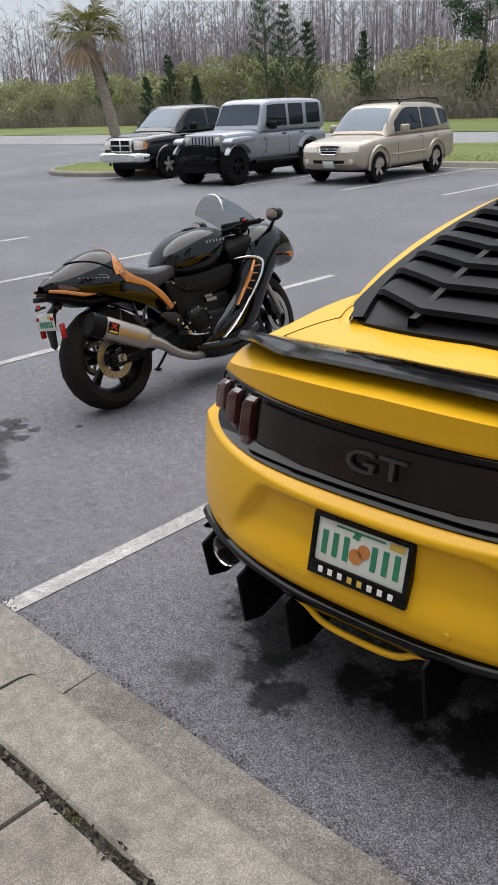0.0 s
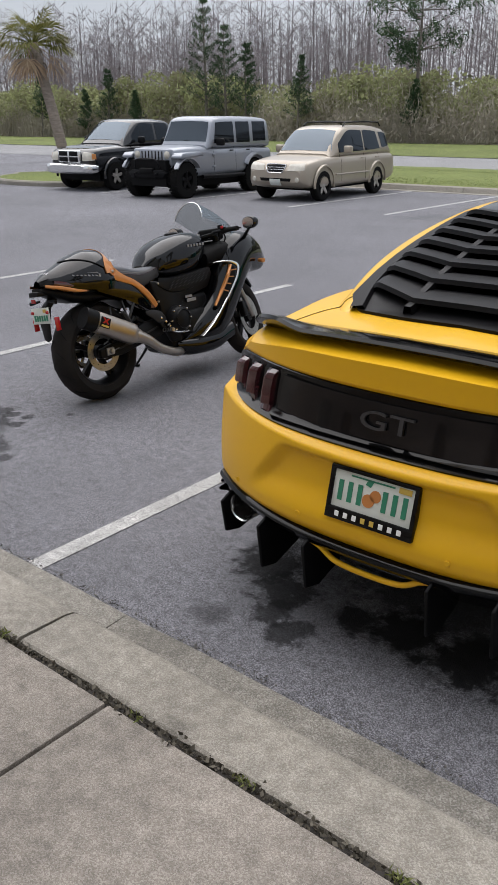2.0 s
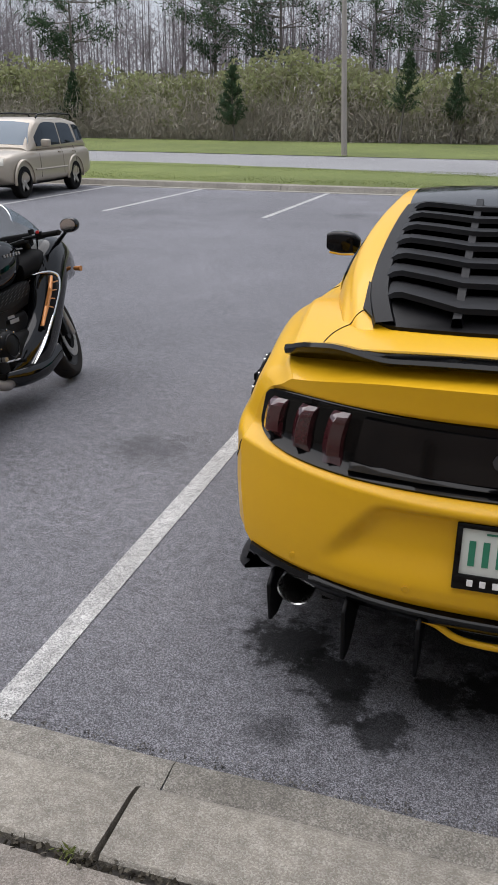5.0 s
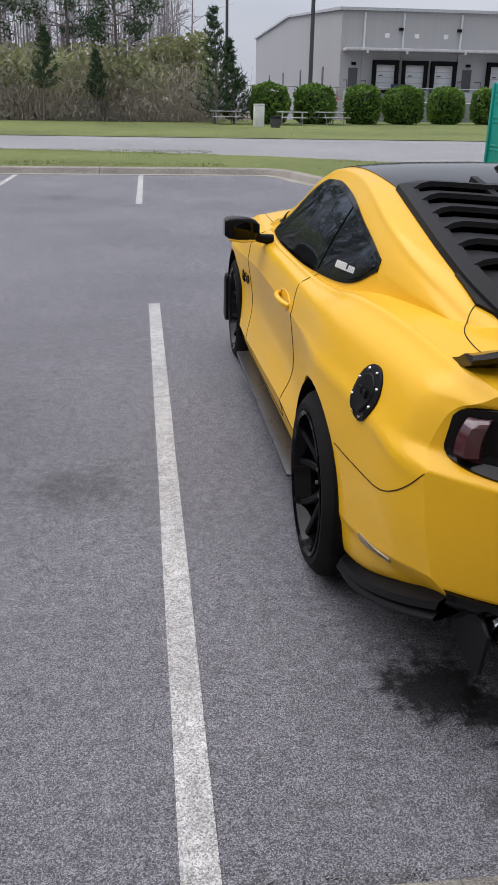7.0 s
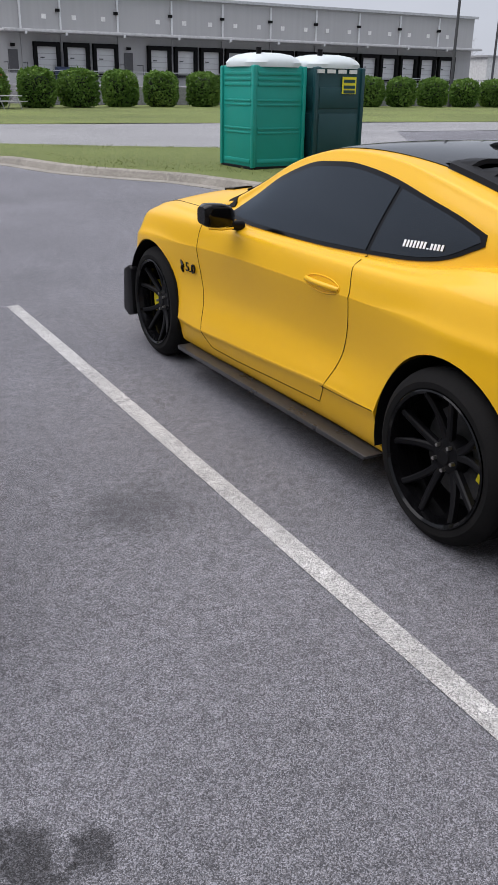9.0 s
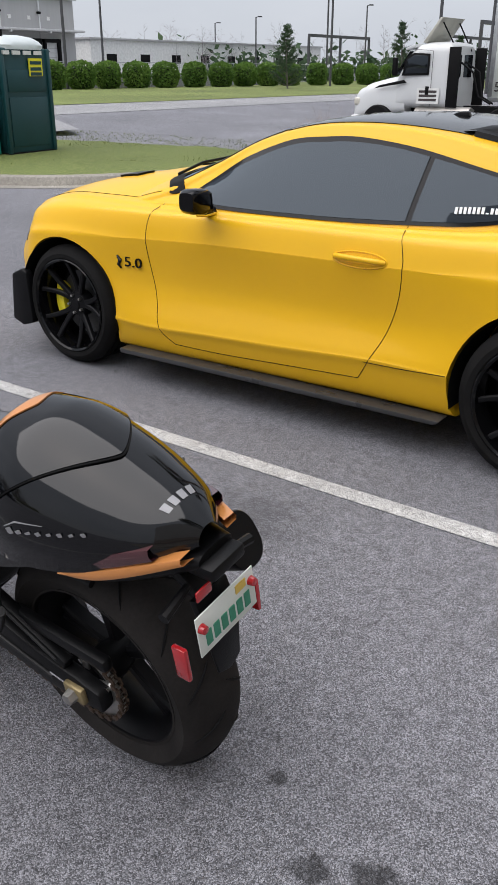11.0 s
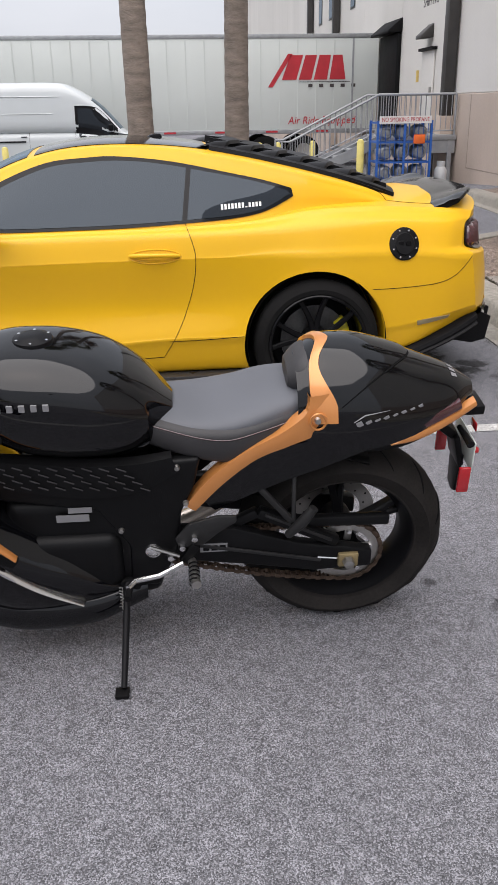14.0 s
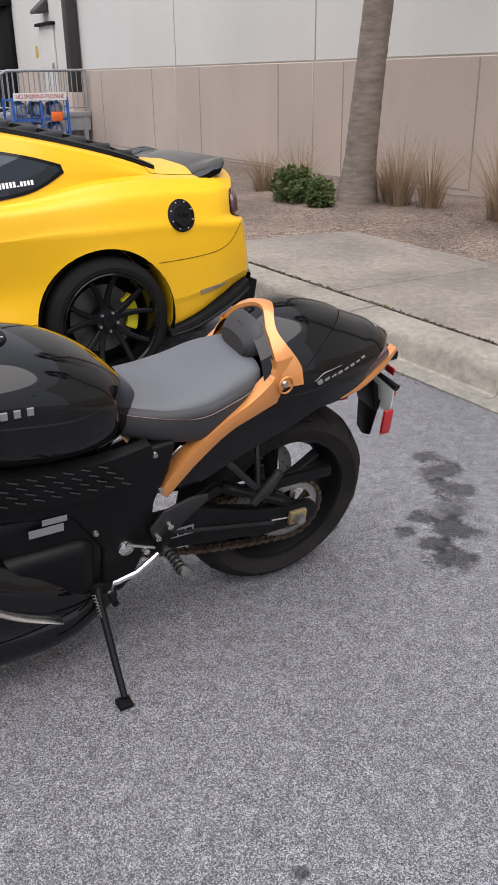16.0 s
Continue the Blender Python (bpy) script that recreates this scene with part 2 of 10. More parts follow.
# ---- tools ----
def mesh_of(name, verts, faces, mat, smooth=40):
    me = bpy.data.meshes.new(name)
    me.from_pydata([tuple(v) for v in verts], [], faces)
    me.validate()
    if smooth:
        me.shade_smooth()
        me.set_sharp_from_angle(angle=radians(smooth))
    me.materials.append(mat)
    return me


def shape(name, geo, mat, parent=None, label="", smooth=40):
    """Links (verts, faces) as one mesh object, under parent if there is one."""
    ob = new(name, mesh_of(name, geo[0], geo[1], mat, smooth))
    ob.parent = parent
    if label:
        ob["label"] = label
    return ob


part = shape


def thing(name, label, category, place=(0, 0, 0), turn=0.0, group="", kind="", tilt=(0, 0)):
    ob = new(name)
    ob.empty_display_size = 0.2
    ob.matrix_basis = pose(*place, tilt[0], tilt[1], turn)
    return tagged(ob, label, category, group, kind)


def fuse(*geos):
    v, f = [], []
    for gv, gf in geos:
        k = len(v)
        v += [tuple(p) for p in gv]
        f += [tuple(i + k for i in q) for q in gf]
    return v, f


def moved(geo, m):
    return [m @ Vector(p) for p in geo[0]], geo[1]


def mirrored(geo):
    return [(-p[0], p[1], p[2]) for p in geo[0]], [tuple(reversed(q)) for q in geo[1]]


def from_bm(bm):
    bm.verts.index_update()
    out = [v.co.copy() for v in bm.verts], [tuple(v.index for v in f.verts) for f in bm.faces]
    bm.free()
    return out


def box(x0, x1, y0, y1, z0, z1, bevel=0.0, seg=2):
    bm = bmesh.new()
    bmesh.ops.create_cube(bm, size=1.0)
    for v in bm.verts:
        v.co = Vector(((x0 + x1) / 2 + v.co.x * (x1 - x0), (y0 + y1) / 2 + v.co.y * (y1 - y0), (z0 + z1) / 2 + v.co.z * (z1 - z0)))
    if bevel:
        bmesh.ops.bevel(bm, geom=bm.edges[:], offset=bevel, segments=seg, affect="EDGES", profile=0.5)
    return from_bm(bm)


def prism(outline, a, b, axis="x", bevel=0.0, seg=2):
    """A flat outline pushed from a to b along an axis. For x the outline is (y, z), for y (x, z), for z (x, y)."""
    bm = bmesh.new()
    put = {"x": lambda p, d: (d, p[0], p[1]), "y": lambda p, d: (p[0], d, p[1]), "z": lambda p, d: (p[0], p[1], d)}[axis]
    lo, hi = [bm.verts.new(put(p, a)) for p in outline], [bm.verts.new(put(p, b)) for p in outline]
    bm.faces.new(lo)
    bm.faces.new(hi)
    k = len(outline)
    for i in range(k):
        bm.faces.new((lo[i], lo[(i + 1) % k], hi[(i + 1) % k], hi[i]))
    bmesh.ops.recalc_face_normals(bm, faces=bm.faces)
    if bevel:
        bmesh.ops.bevel(bm, geom=bm.edges[:], offset=bevel, segments=seg, affect="EDGES", profile=0.5)
    return from_bm(bm)


def lathe(profile, axis="x", seg=40, center=(0, 0, 0), turn=0.0):
    """Revolves (radius, along) points about an axis through center."""
    v, f = [], []
    k = len(profile)
    for i in range(seg):
        a = 2 * math.pi * i / seg + turn
        for r, d in profile:
            p = {"x": (d, r * math.cos(a), r * math.sin(a)), "y": (r * math.cos(a), d, r * math.sin(a)), "z": (r * math.cos(a), r * math.sin(a), d)}[axis]
            v.append((p[0] + center[0], p[1] + center[1], p[2] + center[2]))
    for i in range(seg):
        j = (i + 1) % seg
        for q in range(k - 1):
            f.append((i * k + q, j * k + q, j * k + q + 1, i * k + q + 1))
    return v, f


def tube(points, radius, seg=8, caps=True):
    """A round bar along points; radius is one number or one for each point."""
    pts = [Vector(p) for p in points]
    rad = [float(radius)] * len(pts) if isinstance(radius, (int, float)) else [float(r) for r in radius]
    v, f = [], []
    last = None
    for i, p in enumerate(pts):
        d = (pts[min(i + 1, len(pts) - 1)] - pts[max(i - 1, 0)])
        d = d.normalized() if d.length > 1e-9 else Vector((0, 0, 1))
        ref = last if last is not None else (Vector((0, 0, 1)) if abs(d.z) < 0.9 else Vector((1, 0, 0)))
        s = d.cross(ref)
        s = s.normalized() if s.length > 1e-6 else d.orthogonal().normalized()
        up = s.cross(d).normalized()
        last = up
        for k in range(seg):
            a = 2 * math.pi * k / seg
            v.append(p + rad[i] * (math.cos(a) * s + math.sin(a) * up))
    for i in range(len(pts) - 1):
        for k in range(seg):
            f.append((i * seg + k, i * seg + (k + 1) % seg, (i + 1) * seg + (k + 1) % seg, (i + 1) * seg + k))
    if caps:
        f.append(tuple(reversed(range(seg))))
        f.append(tuple(range((len(pts) - 1) * seg, len(pts) * seg)))
    return v, f


def sheet(rows, flip=False, closed=False):
    """A skin over rows of points, all of one length."""
    k = len(rows[0])
    v = [tuple(p) for r in rows for p in r]
    f = []
    for i in range(len(rows) - 1):
        for j in range(k if closed else k - 1):
            q = (i * k + j, i * k + (j + 1) % k, (i + 1) * k + (j + 1) % k, (i + 1) * k + j)
            f.append(tuple(reversed(q)) if flip else q)
    return v, f


def curve(points, n):
    """n points of a smooth line through the given ones (any number of coordinates), even in parameter."""
    p = np.array(points, float)
    t = np.linspace(0, len(p) - 1, n)
    i = np.clip(t.astype(int), 0, len(p) - 2)
    u = (t - i)[:, None]
    p0, p1, p2, p3 = p[np.clip(i - 1, 0, None)], p[i], p[i + 1], p[np.clip(i + 2, None, len(p) - 1)]
    return 0.5 * (2 * p1 + (p2 - p0) * u + (2 * p0 - 5 * p1 + 4 * p2 - p3) * u**2 + (3 * p1 - p0 - 3 * p2 + p3) * u**3)


def table(keys, values, at):
    """Smooth values at the given places, from values at the keys."""
    k, v, at = np.array(keys, float), np.array(values, float), np.array(at, float)
    slope = np.gradient(v, k)
    i = np.clip(np.searchsorted(k, at) - 1, 0, len(k) - 2)
    h = k[i + 1] - k[i]
    u = np.clip((at - k[i]) / h, 0, 1)
    d = (v[i + 1] - v[i]) / h
    m0, m1 = np.where(d * slope[i] <= 0, 0, slope[i]), np.where(d * slope[i + 1] <= 0, 0, slope[i + 1])
    m0, m1 = np.clip(m0, -3 * abs(d), 3 * abs(d)), np.clip(m1, -3 * abs(d), 3 * abs(d))
    return (2 * u**3 - 3 * u**2 + 1) * v[i] + (u**3 - 2 * u**2 + u) * h * m0 + (-2 * u**3 + 3 * u**2) * v[i + 1] + (u**3 - u**2) * h * m1


def lettering(text, size, mat, name, parent, m, depth=0.002, label="", width=None, shear=0.0):
    """Raised text in the built-in font, turned into a mesh; width sets its true length."""
    c = bpy.data.curves.new(name, "FONT")
    c.body, c.size, c.extrude, c.align_x, c.align_y, c.shear = text, size, depth, "CENTER", "CENTER", shear
    c.resolution_u = 3
    holder = new(name, c)
    me = bpy.data.meshes.new_from_object(holder.evaluated_get(bpy.context.evaluated_depsgraph_get()))
    bpy.data.objects.remove(holder)
    bpy.data.curves.remove(c)
    xs = [v.co.x for v in me.vertices]
    if width and xs:
        k = width / (max(xs) - min(xs))
        for v in me.vertices:
            v.co.x *= k
    me.transform(m)
    me.materials.clear()
    me.materials.append(mat)
    ob = new(name, me)
    ob.parent = parent
    if label:
        ob["label"] = label
    return ob


def carved(name, geo, cutters, mat, parent, smooth=35, label=""):
    """A solid with the cutters taken out of it."""
    body = shape(name, geo, mat, parent, label, 0)
    cuts = []
    for g in cutters:
        c = shape("cutter", g, mat, None, "", 0)
        mod = body.modifiers.new("cut", "BOOLEAN")
        mod.operation, mod.object, mod.solver = "DIFFERENCE", c, "EXACT"
        cuts.append(c)
    bpy.context.view_layer.update()
    me = bpy.data.meshes.new_from_object(body.evaluated_get(bpy.context.evaluated_depsgraph_get()))
    body.modifiers.clear()
    body.data = me
    for c in cuts:
        bpy.data.objects.remove(c)
    if smooth:
        me.shade_smooth()
        me.set_sharp_from_angle(angle=radians(smooth))
    return body

# ---- ground, kerbs, paint, building ----
def rise(x, y):
    """The lot is level; the truck court to the east lies a little lower."""
    s = lambda a, b, v: min(1, max(0, (v - a) / (b - a)))
    k, w = s(9, 20, x), s(27, 18, y)
    return -0.45 * k * k * (3 - 2 * k) * w * w * (3 - 2 * w)


def ground_sheet():
    xs = [-900, -300, -120, -60, -30] + [-20 + 2 * i for i in range(36)] + [60, 80, 120, 300, 900]
    ys = [-900, -200, -60, -30, -12, -6] + [-4 + 2 * i for i in range(24)] + [50, 70, 100, 200, 900]
    return sheet([[(x, y, rise(x, y)) for x in xs] for y in ys], flip=False)


ground = tagged(shape("ground", ground_sheet(), ASPHALT, smooth=60), "grey worn asphalt of the parking lot", "ground", kind="structure")


def strip(points, width, z=0.004):
    """A flat painted band along two points."""
    a, b = Vector(points[0]), Vector(points[1])
    s = Vector((-(b - a).y, (b - a).x)).normalized() * width / 2
    n = max(2, int((b - a).length / 0.5))
    lo, hi = [], []
    for i in range(n + 1):
        p = a.lerp(b, i / n)
        k = 1 + 0.06 * noise.noise((p.x * 3, p.y * 3, 0))
        lo.append((p.x - s.x * k, p.y - s.y * k, z + rise(p.x, p.y)))
        hi.append((p.x + s.x * k, p.y + s.y * k, z + rise(p.x, p.y)))
    return sheet([lo, hi], flip=True)


for a, b in (((-1.435, -0.262), (-1.497, 5.52)), ((-4.48, -0.27), (-4.47, 5.5)), ((-7.43, -0.27), (-7.40, 5.45)), ((-10.36, -0.27), (-10.3, 5.4)), ((1.5, -0.27), (1.5, 5.5))):
    tagged(shape("parking_line", strip((a, b), 0.095), LINE_PAINT, smooth=0), "worn white parking line on asphalt", "parking line", "parking lines", "structure")
for x in (-1.69, -4.38, -7.5, -9.9, -12.9, -15.9):
    tagged(shape("parking_line", strip(((x, 12.55), (x, 18.0)), 0.105), LINE_PAINT, smooth=0), "worn white parking line on asphalt", "parking line", "parking lines", "structure")


def kerb_run(line, profile, step=0.3):
    """A kerb swept along a ground line; profile is (offset to the left of the way, height)."""
    pts = [Vector(p) for p in line]
    rows = []
    for i, p in enumerate(pts):
        d0 = (pts[i] - pts[i - 1]).normalized() if i else (pts[1] - pts[0]).normalized()
        d1 = (pts[i + 1] - pts[i]).normalized() if i < len(pts) - 1 else d0
        d = (d0 + d1).normalized()
        nrm = Vector((-d.y, d.x)) / max(0.5, d.dot(d1))
        rows.append([(p.x + nrm.x * o, p.y + nrm.y * o, z + rise(p.x, p.y)) for o, z in profile])
    v, f = sheet(rows, flip=True)
    k = len(profile)
    return v, f + [tuple(range(k)), tuple(reversed(range(len(v) - k, len(v))))]


# Near kerb: gutter pan, rounded face, kerb top, walk. South is behind the parked cars.
GUTTER = [(0.0, -0.05), (0.0, 0.008), (-0.02, 0.012), (-0.155, 0.002), (-0.17, 0.010), (-0.19, 0.05), (-0.208, 0.10), (-0.224, 0.126), (-0.245, 0.141), (-0.28, 0.148), (-0.465, 0.152), (-0.475, 0.145), (-0.48, 0.10), (-0.48, -0.05)]
joints = [1.85, -0.843, -2.2, -3.6, -5.0, -8.0, -11.0, -14.0]
kerb = tagged(new("kerb"), "pale concrete kerb and gutter with rounded edge", "kerb", kind="structure")
for a, b in zip(joints, joints[1:]):
    n = max(2, int((a - b) / 0.35))
    line = [(a - 0.001 + (b - a + 0.002) * i / n, -0.27 + 0.004 * math.sin(9 * (a + (b - a) * i / n))) for i in range(n + 1)]
    part("kerb_stone", kerb_run(line[::-1], GUTTER[3:]), CONCRETE_KERB, kerb, smooth=30)
    part("gutter_pan", kerb_run(line[::-1], GUTTER[:4] + [(-0.17, -0.05)]), GUTTER_CONCRETE, kerb, smooth=30)
bend = [(1.85, -0.27), (2.6, -0.31), (3.2, -0.45), (3.8, -0.75), (4.3, -1.3), (4.9, -2.1), (5.8, -2.7), (7.2, -2.95), (9.5, -3.0)]
part("kerb_stone", kerb_run(curve(bend, 40), GUTTER), CONCRETE_KERB, kerb, smooth=30)

walk_slabs = tagged(new("sidewalk"), "broom-finished concrete sidewalk slabs", "sidewalk", kind="structure")
for a, b in ((1.74, -0.37), (-0.37, -2.15), (-2.15, -4.1), (-4.1, -6.1), (-6.1, -8.1), (-8.1, -14)):
    part("slab", box(b + 0.006, a - 0.006, -2.36, -0.775, -0.1, 0.15, 0.008, 2), CONCRETE, walk_slabs, smooth=30)
joint_fill = tagged(shape("walk_joint_filler", box(-14, 1.7, -2.35, -0.745, -0.1, 0.128), material("dark_joint_dirt", (0.05, 0.045, 0.04), 0.95, 0, 0.4, 6, 80, 0.5)), "dark dirt in the sidewalk joints", "joint", kind="structure")


def bed_sheet():
    rows = []
    for i in range(84):
        x = -14 + 23.4 * i / 83
        y1 = -2.37 if x < 1.75 else float(np.interp(x, [1.75, 3.0, 3.8, 4.3, 4.9, 5.8, 7.2, 9.5], [-0.76, -0.9, -1.28, -1.82, -2.58, -3.18, -3.43, -3.48]))
        rows.append([(x, -5.17 + (y1 + 5.17) * j / 20, 0.135 + 0.05 * math.sin(math.pi * j / 20) + 0.025 * noise.noise((x * 2, j * 0.6, 1))) for j in range(21)])
    return sheet(rows, flip=True)


mulch_bed = tagged(shape("mulch_bed", bed_sheet(), MULCH, smooth=60), "brown pine straw mulch bed along the wall", "mulch", kind="structure")

# The building along the sidewalk: tilt-up concrete, beige below, off-white above.
BEIGE = material("beige_painted_concrete", (0.47, 0.385, 0.325), 0.8, 0, 0.12, 0.7, 40, 0.15, stretch=(1, 1, 0.5))
OFFWHITE = material("off_white_painted_concrete", (0.62, 0.60, 0.565), 0.8, 0, 0.07, 0.5, 40, 0.1, stretch=(1, 1, 0.35))
DARK_BROWN = material("dark_brown_metal", (0.035, 0.032, 0.03), 0.5, 0, 0.2, 3, 80)
WALL_Y, WALL_TOP, BAND = -5.2, 9.5, 1.74
wall_building = tagged(new("wall_building"), "tilt-up concrete warehouse wall, beige below and off-white above", "wall", kind="structure")
SEAMS = [-14, -9.6, -5.2, -0.8, 2.2, 6.37, 11.15, 16.4, 21.8, 27.0, 33.0, 40.0, 47.0, 54.0, 61.0, 68.0, 75.0, 82.0]
for a, b in zip(SEAMS, SEAMS[1:]):
    part("wall_panel", box(a + 0.008, b - 0.008, WALL_Y - 0.25, WALL_Y + 0.03, -0.6, BAND, 0.012, 1), BEIGE, wall_building)
    part("wall_panel", box(a + 0.008, b - 0.008, WALL_Y - 0.25, WALL_Y, BAND + 0.015, WALL_TOP, 0.012, 1), OFFWHITE, wall_building)
part("wall_core", box(-14, 81.9, -30, WALL_Y - 0.02, -0.6, WALL_TOP - 0.1), OFFWHITE, wall_building)
# darker strips laid on the wall paint the shade in its panel grooves
REVEAL = material("shaded_reveal_joint", (0.3, 0.25, 0.21), 0.8)
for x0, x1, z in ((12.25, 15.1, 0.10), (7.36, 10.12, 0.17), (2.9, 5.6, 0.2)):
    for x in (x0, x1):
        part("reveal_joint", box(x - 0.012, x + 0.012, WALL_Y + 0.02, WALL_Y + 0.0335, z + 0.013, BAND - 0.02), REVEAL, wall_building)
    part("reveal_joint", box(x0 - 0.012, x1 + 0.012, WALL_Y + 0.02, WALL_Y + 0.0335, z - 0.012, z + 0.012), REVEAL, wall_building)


def pinch(points):
    """Draws the far end of the island in."""
    return [(x if x < 8 else 8 + (x - 8) * 0.3, y) for x, y in points]


FAR_KERB = [(0.0, -0.05), (0.0, 0.008), (0.26, 0.01), (0.29, 0.06), (0.33, 0.12), (0.38, 0.14), (0.48, 0.142), (0.48, -0.05)]
far_kerb = tagged(new("far_kerb"), "concrete kerb round the grass verge", "kerb", kind="structure")
runs = [[(-17.6 + 3 * i, 17.78) for i in range(3)]] + [[(-11.6 + 3.0 * i, 17.78), (-11.6 + 3.0 * i + 1.5, 17.78), (-11.6 + 3.0 * i + 2.99, 17.78)] for i in range(4)]
runs.append(pinch(map(tuple, curve([(0.4, 17.78), (0.95, 17.74), (1.2, 17.4), (1.5, 16.2), (1.75, 15.4), (2.2, 14.6), (2.75, 13.75), (3.15, 13.15), (3.4, 12.3), (3.9, 10.8), (5.0, 9.6), (7.0, 8.9), (9.5, 8.75), (12, 9.1), (14, 10.2), (15, 12.0)], 46))))
for r in runs:
    part("kerb_stone", kerb_run(r, FAR_KERB), CONCRETE_KERB, far_kerb, smooth=30)


def lawn(outline, z, n=40):
    """A low grass sheet over an outline given as two long edges."""
    a, b = curve(outline[0], n), curve(outline[1], n)
    rows = []
    for p, q in zip(a, b):
        rows.append([(p[0] + (q[0] - p[0]) * j / 8, p[1] + (q[1] - p[1]) * j / 8, z + rise(*p[:2]) + 0.05 * math.sin(math.pi * j / 8) + 0.015 * noise.noise((p[0], j, 2))) for j in range(9)])
    return sheet(rows, flip=False)


island = [(0.4, 18.2), (1.3, 17.95), (1.7, 17.2), (2.0, 16.2), (2.25, 15.5), (2.65, 14.8), (3.2, 13.95), (3.6, 13.3), (3.85, 12.5), (4.3, 11.1), (5.2, 10.0), (7.0, 9.35), (9.5, 9.2), (11.8, 9.5), (13.6, 10.5), (14.6, 12)]
tagged(shape("grass_verge", lawn([[(-17.6, 18.2), (-15, 18.2), (-12, 18.2), (-4, 18.2), (0.4, 18.2)], [(-17.6, 26.0), (-15, 26.2), (-12, 26.2), (-4, 24.5), (0.4, 23.2)]], 0.12), GRASS, smooth=60), "mown grass verge between lot and road", "grass", kind="structure")
tagged(shape("grass_verge", lawn([pinch(island), pinch([(0.4, 23.2), (1.5, 22.6), (3.0, 21.7), (5.0, 20.6), (7, 19.6), (9, 18.8), (10.5, 18.2), (12, 17.7), (13, 17), (14, 15.9), (14.6, 15), (14.9, 14.2), (14.95, 13.6), (14.9, 13), (14.8, 12.6), (14.7, 12.2)])], 0.12, 60), GRASS, smooth=60), "mown grass island beside the road", "grass", kind="structure")
tagged(shape("grass_field", lawn([[(-160, 38.5), (-60, 37.5), (-20, 36.2), (5, 35), (30, 34.6), (60, 34.4), (150, 34.2)], [(-160, 66), (-60, 64), (-20, 62), (5, 64), (30, 74), (60, 76), (150, 80)]], 0.03, 60), GRASS, smooth=60), "wide mown grass strip beyond the road", "grass", kind="structure")
ROAD = aggregate("road_asphalt", (0.12, 0.12, 0.125), (0.24, 0.24, 0.245), (0.36, 0.36, 0.36), 90, 0.2, 0.9, 0.12, (), 0.3)
road = tagged(shape("road", sheet([[(-200, 27.6, 0.008), (-35, 26.8, 0.008), (-12, 26.4, 0.008), (-4, 24.7, 0.008), (0.4, 23.4, 0.008), (5, 20.8, 0.008), (9, 19.0, 0.008), (14, 20, 0.008), (19, 27.3, 0.008), (60, 27.4, 0.008), (200, 27.4, 0.008)],
    [(-200, 39, 0.008), (-35, 37, 0.008), (-12, 36, 0.008), (-4, 35.5, 0.008), (0.4, 35.3, 0.008), (5, 35.1, 0.008), (9, 35, 0.008), (14, 34.9, 0.008), (19, 34.9, 0.008), (60, 34.7, 0.008), (200, 34.5, 0.008)]], flip=False), ROAD, smooth=0), "pale grey two-lane asphalt road", "road", kind="structure")

# Planted kerb island at the end of the far row
ISLE = [(-20.0 + 3.2 * math.cos(a) * (0.85 if math.sin(a) < 0 else 1.0), 15.1 + 2.3 * math.sin(a)) for a in np.linspace(0, 2 * math.pi, 41)]
isle = tagged(new("palm_island"), "kerbed grass island with a leaning palm", "island", kind="structure")
part("kerb_stone", kerb_run(ISLE[::1], [(0.0, 0.0), (0.0, 0.1), (0.04, 0.14), (0.16, 0.14), (0.16, 0.0)]), CONCRETE_KERB, isle, smooth=30)
part("turf", sheet([[(-20.0 + (p[0] + 20.0) * k, 15.1 + (p[1] - 15.1) * k, 0.13 + 0.12 * (1 - k)) for p in ISLE] for k in (0.001, 0.4, 0.75, 0.95)], flip=True), GRASS, isle, smooth=60)

# ---- the yellow coupe ----
from mathutils.bvhtree import BVHTree

coupe = thing("coupe", "yellow coupe with black roof and rear louvres, parked at the kerb", "car", (0.002, 0.001, 0.0), 0.64)
CY = [0.0, 0.10, 0.30, 0.55, 0.85, 1.16, 1.5, 1.9, 2.4, 2.9, 3.3, 3.55, 3.88, 4.2, 4.5, 4.72]
LOW_X = [0.71, 0.765, 0.825, 0.865, 0.888, 0.885, 0.875, 0.87, 0.87, 0.87, 0.87, 0.87, 0.87, 0.85, 0.79, 0.72]
LOW_Z = [0.42, 0.405, 0.365, 0.30, 0.25, 0.22, 0.21, 0.21, 0.20, 0.19, 0.18, 0.18, 0.19, 0.20, 0.22, 0.26]
SILL_X = [0.788, 0.840, 0.880, 0.901, 0.926, 0.943, 0.938, 0.932, 0.932, 0.932, 0.932, 0.935, 0.94, 0.915, 0.85, 0.77]
SILL_Z = [0.50, 0.49, 0.465, 0.43, 0.41, 0.40, 0.395, 0.398, 0.37, 0.347, 0.328, 0.34, 0.37, 0.39, 0.40, 0.42]
MID_X = [0.809, 0.857, 0.888, 0.901, 0.928, 0.955, 0.915, 0.888, 0.882, 0.882, 0.893, 0.915, 0.945, 0.925, 0.865, 0.79]
MID_Z = [0.62, 0.62, 0.63, 0.64, 0.65, 0.64, 0.585, 0.57, 0.57, 0.56, 0.55, 0.57, 0.59, 0.57, 0.55, 0.54]
UP_X = [0.820, 0.861, 0.884, 0.893, 0.919, 0.946, 0.926, 0.916, 0.913, 0.913, 0.918, 0.93, 0.94, 0.92, 0.865, 0.78]
UP_Z = [0.765, 0.77, 0.79, 0.805, 0.815, 0.82, 0.822, 0.815, 0.811, 0.802, 0.785, 0.775, 0.765, 0.74, 0.70, 0.66]
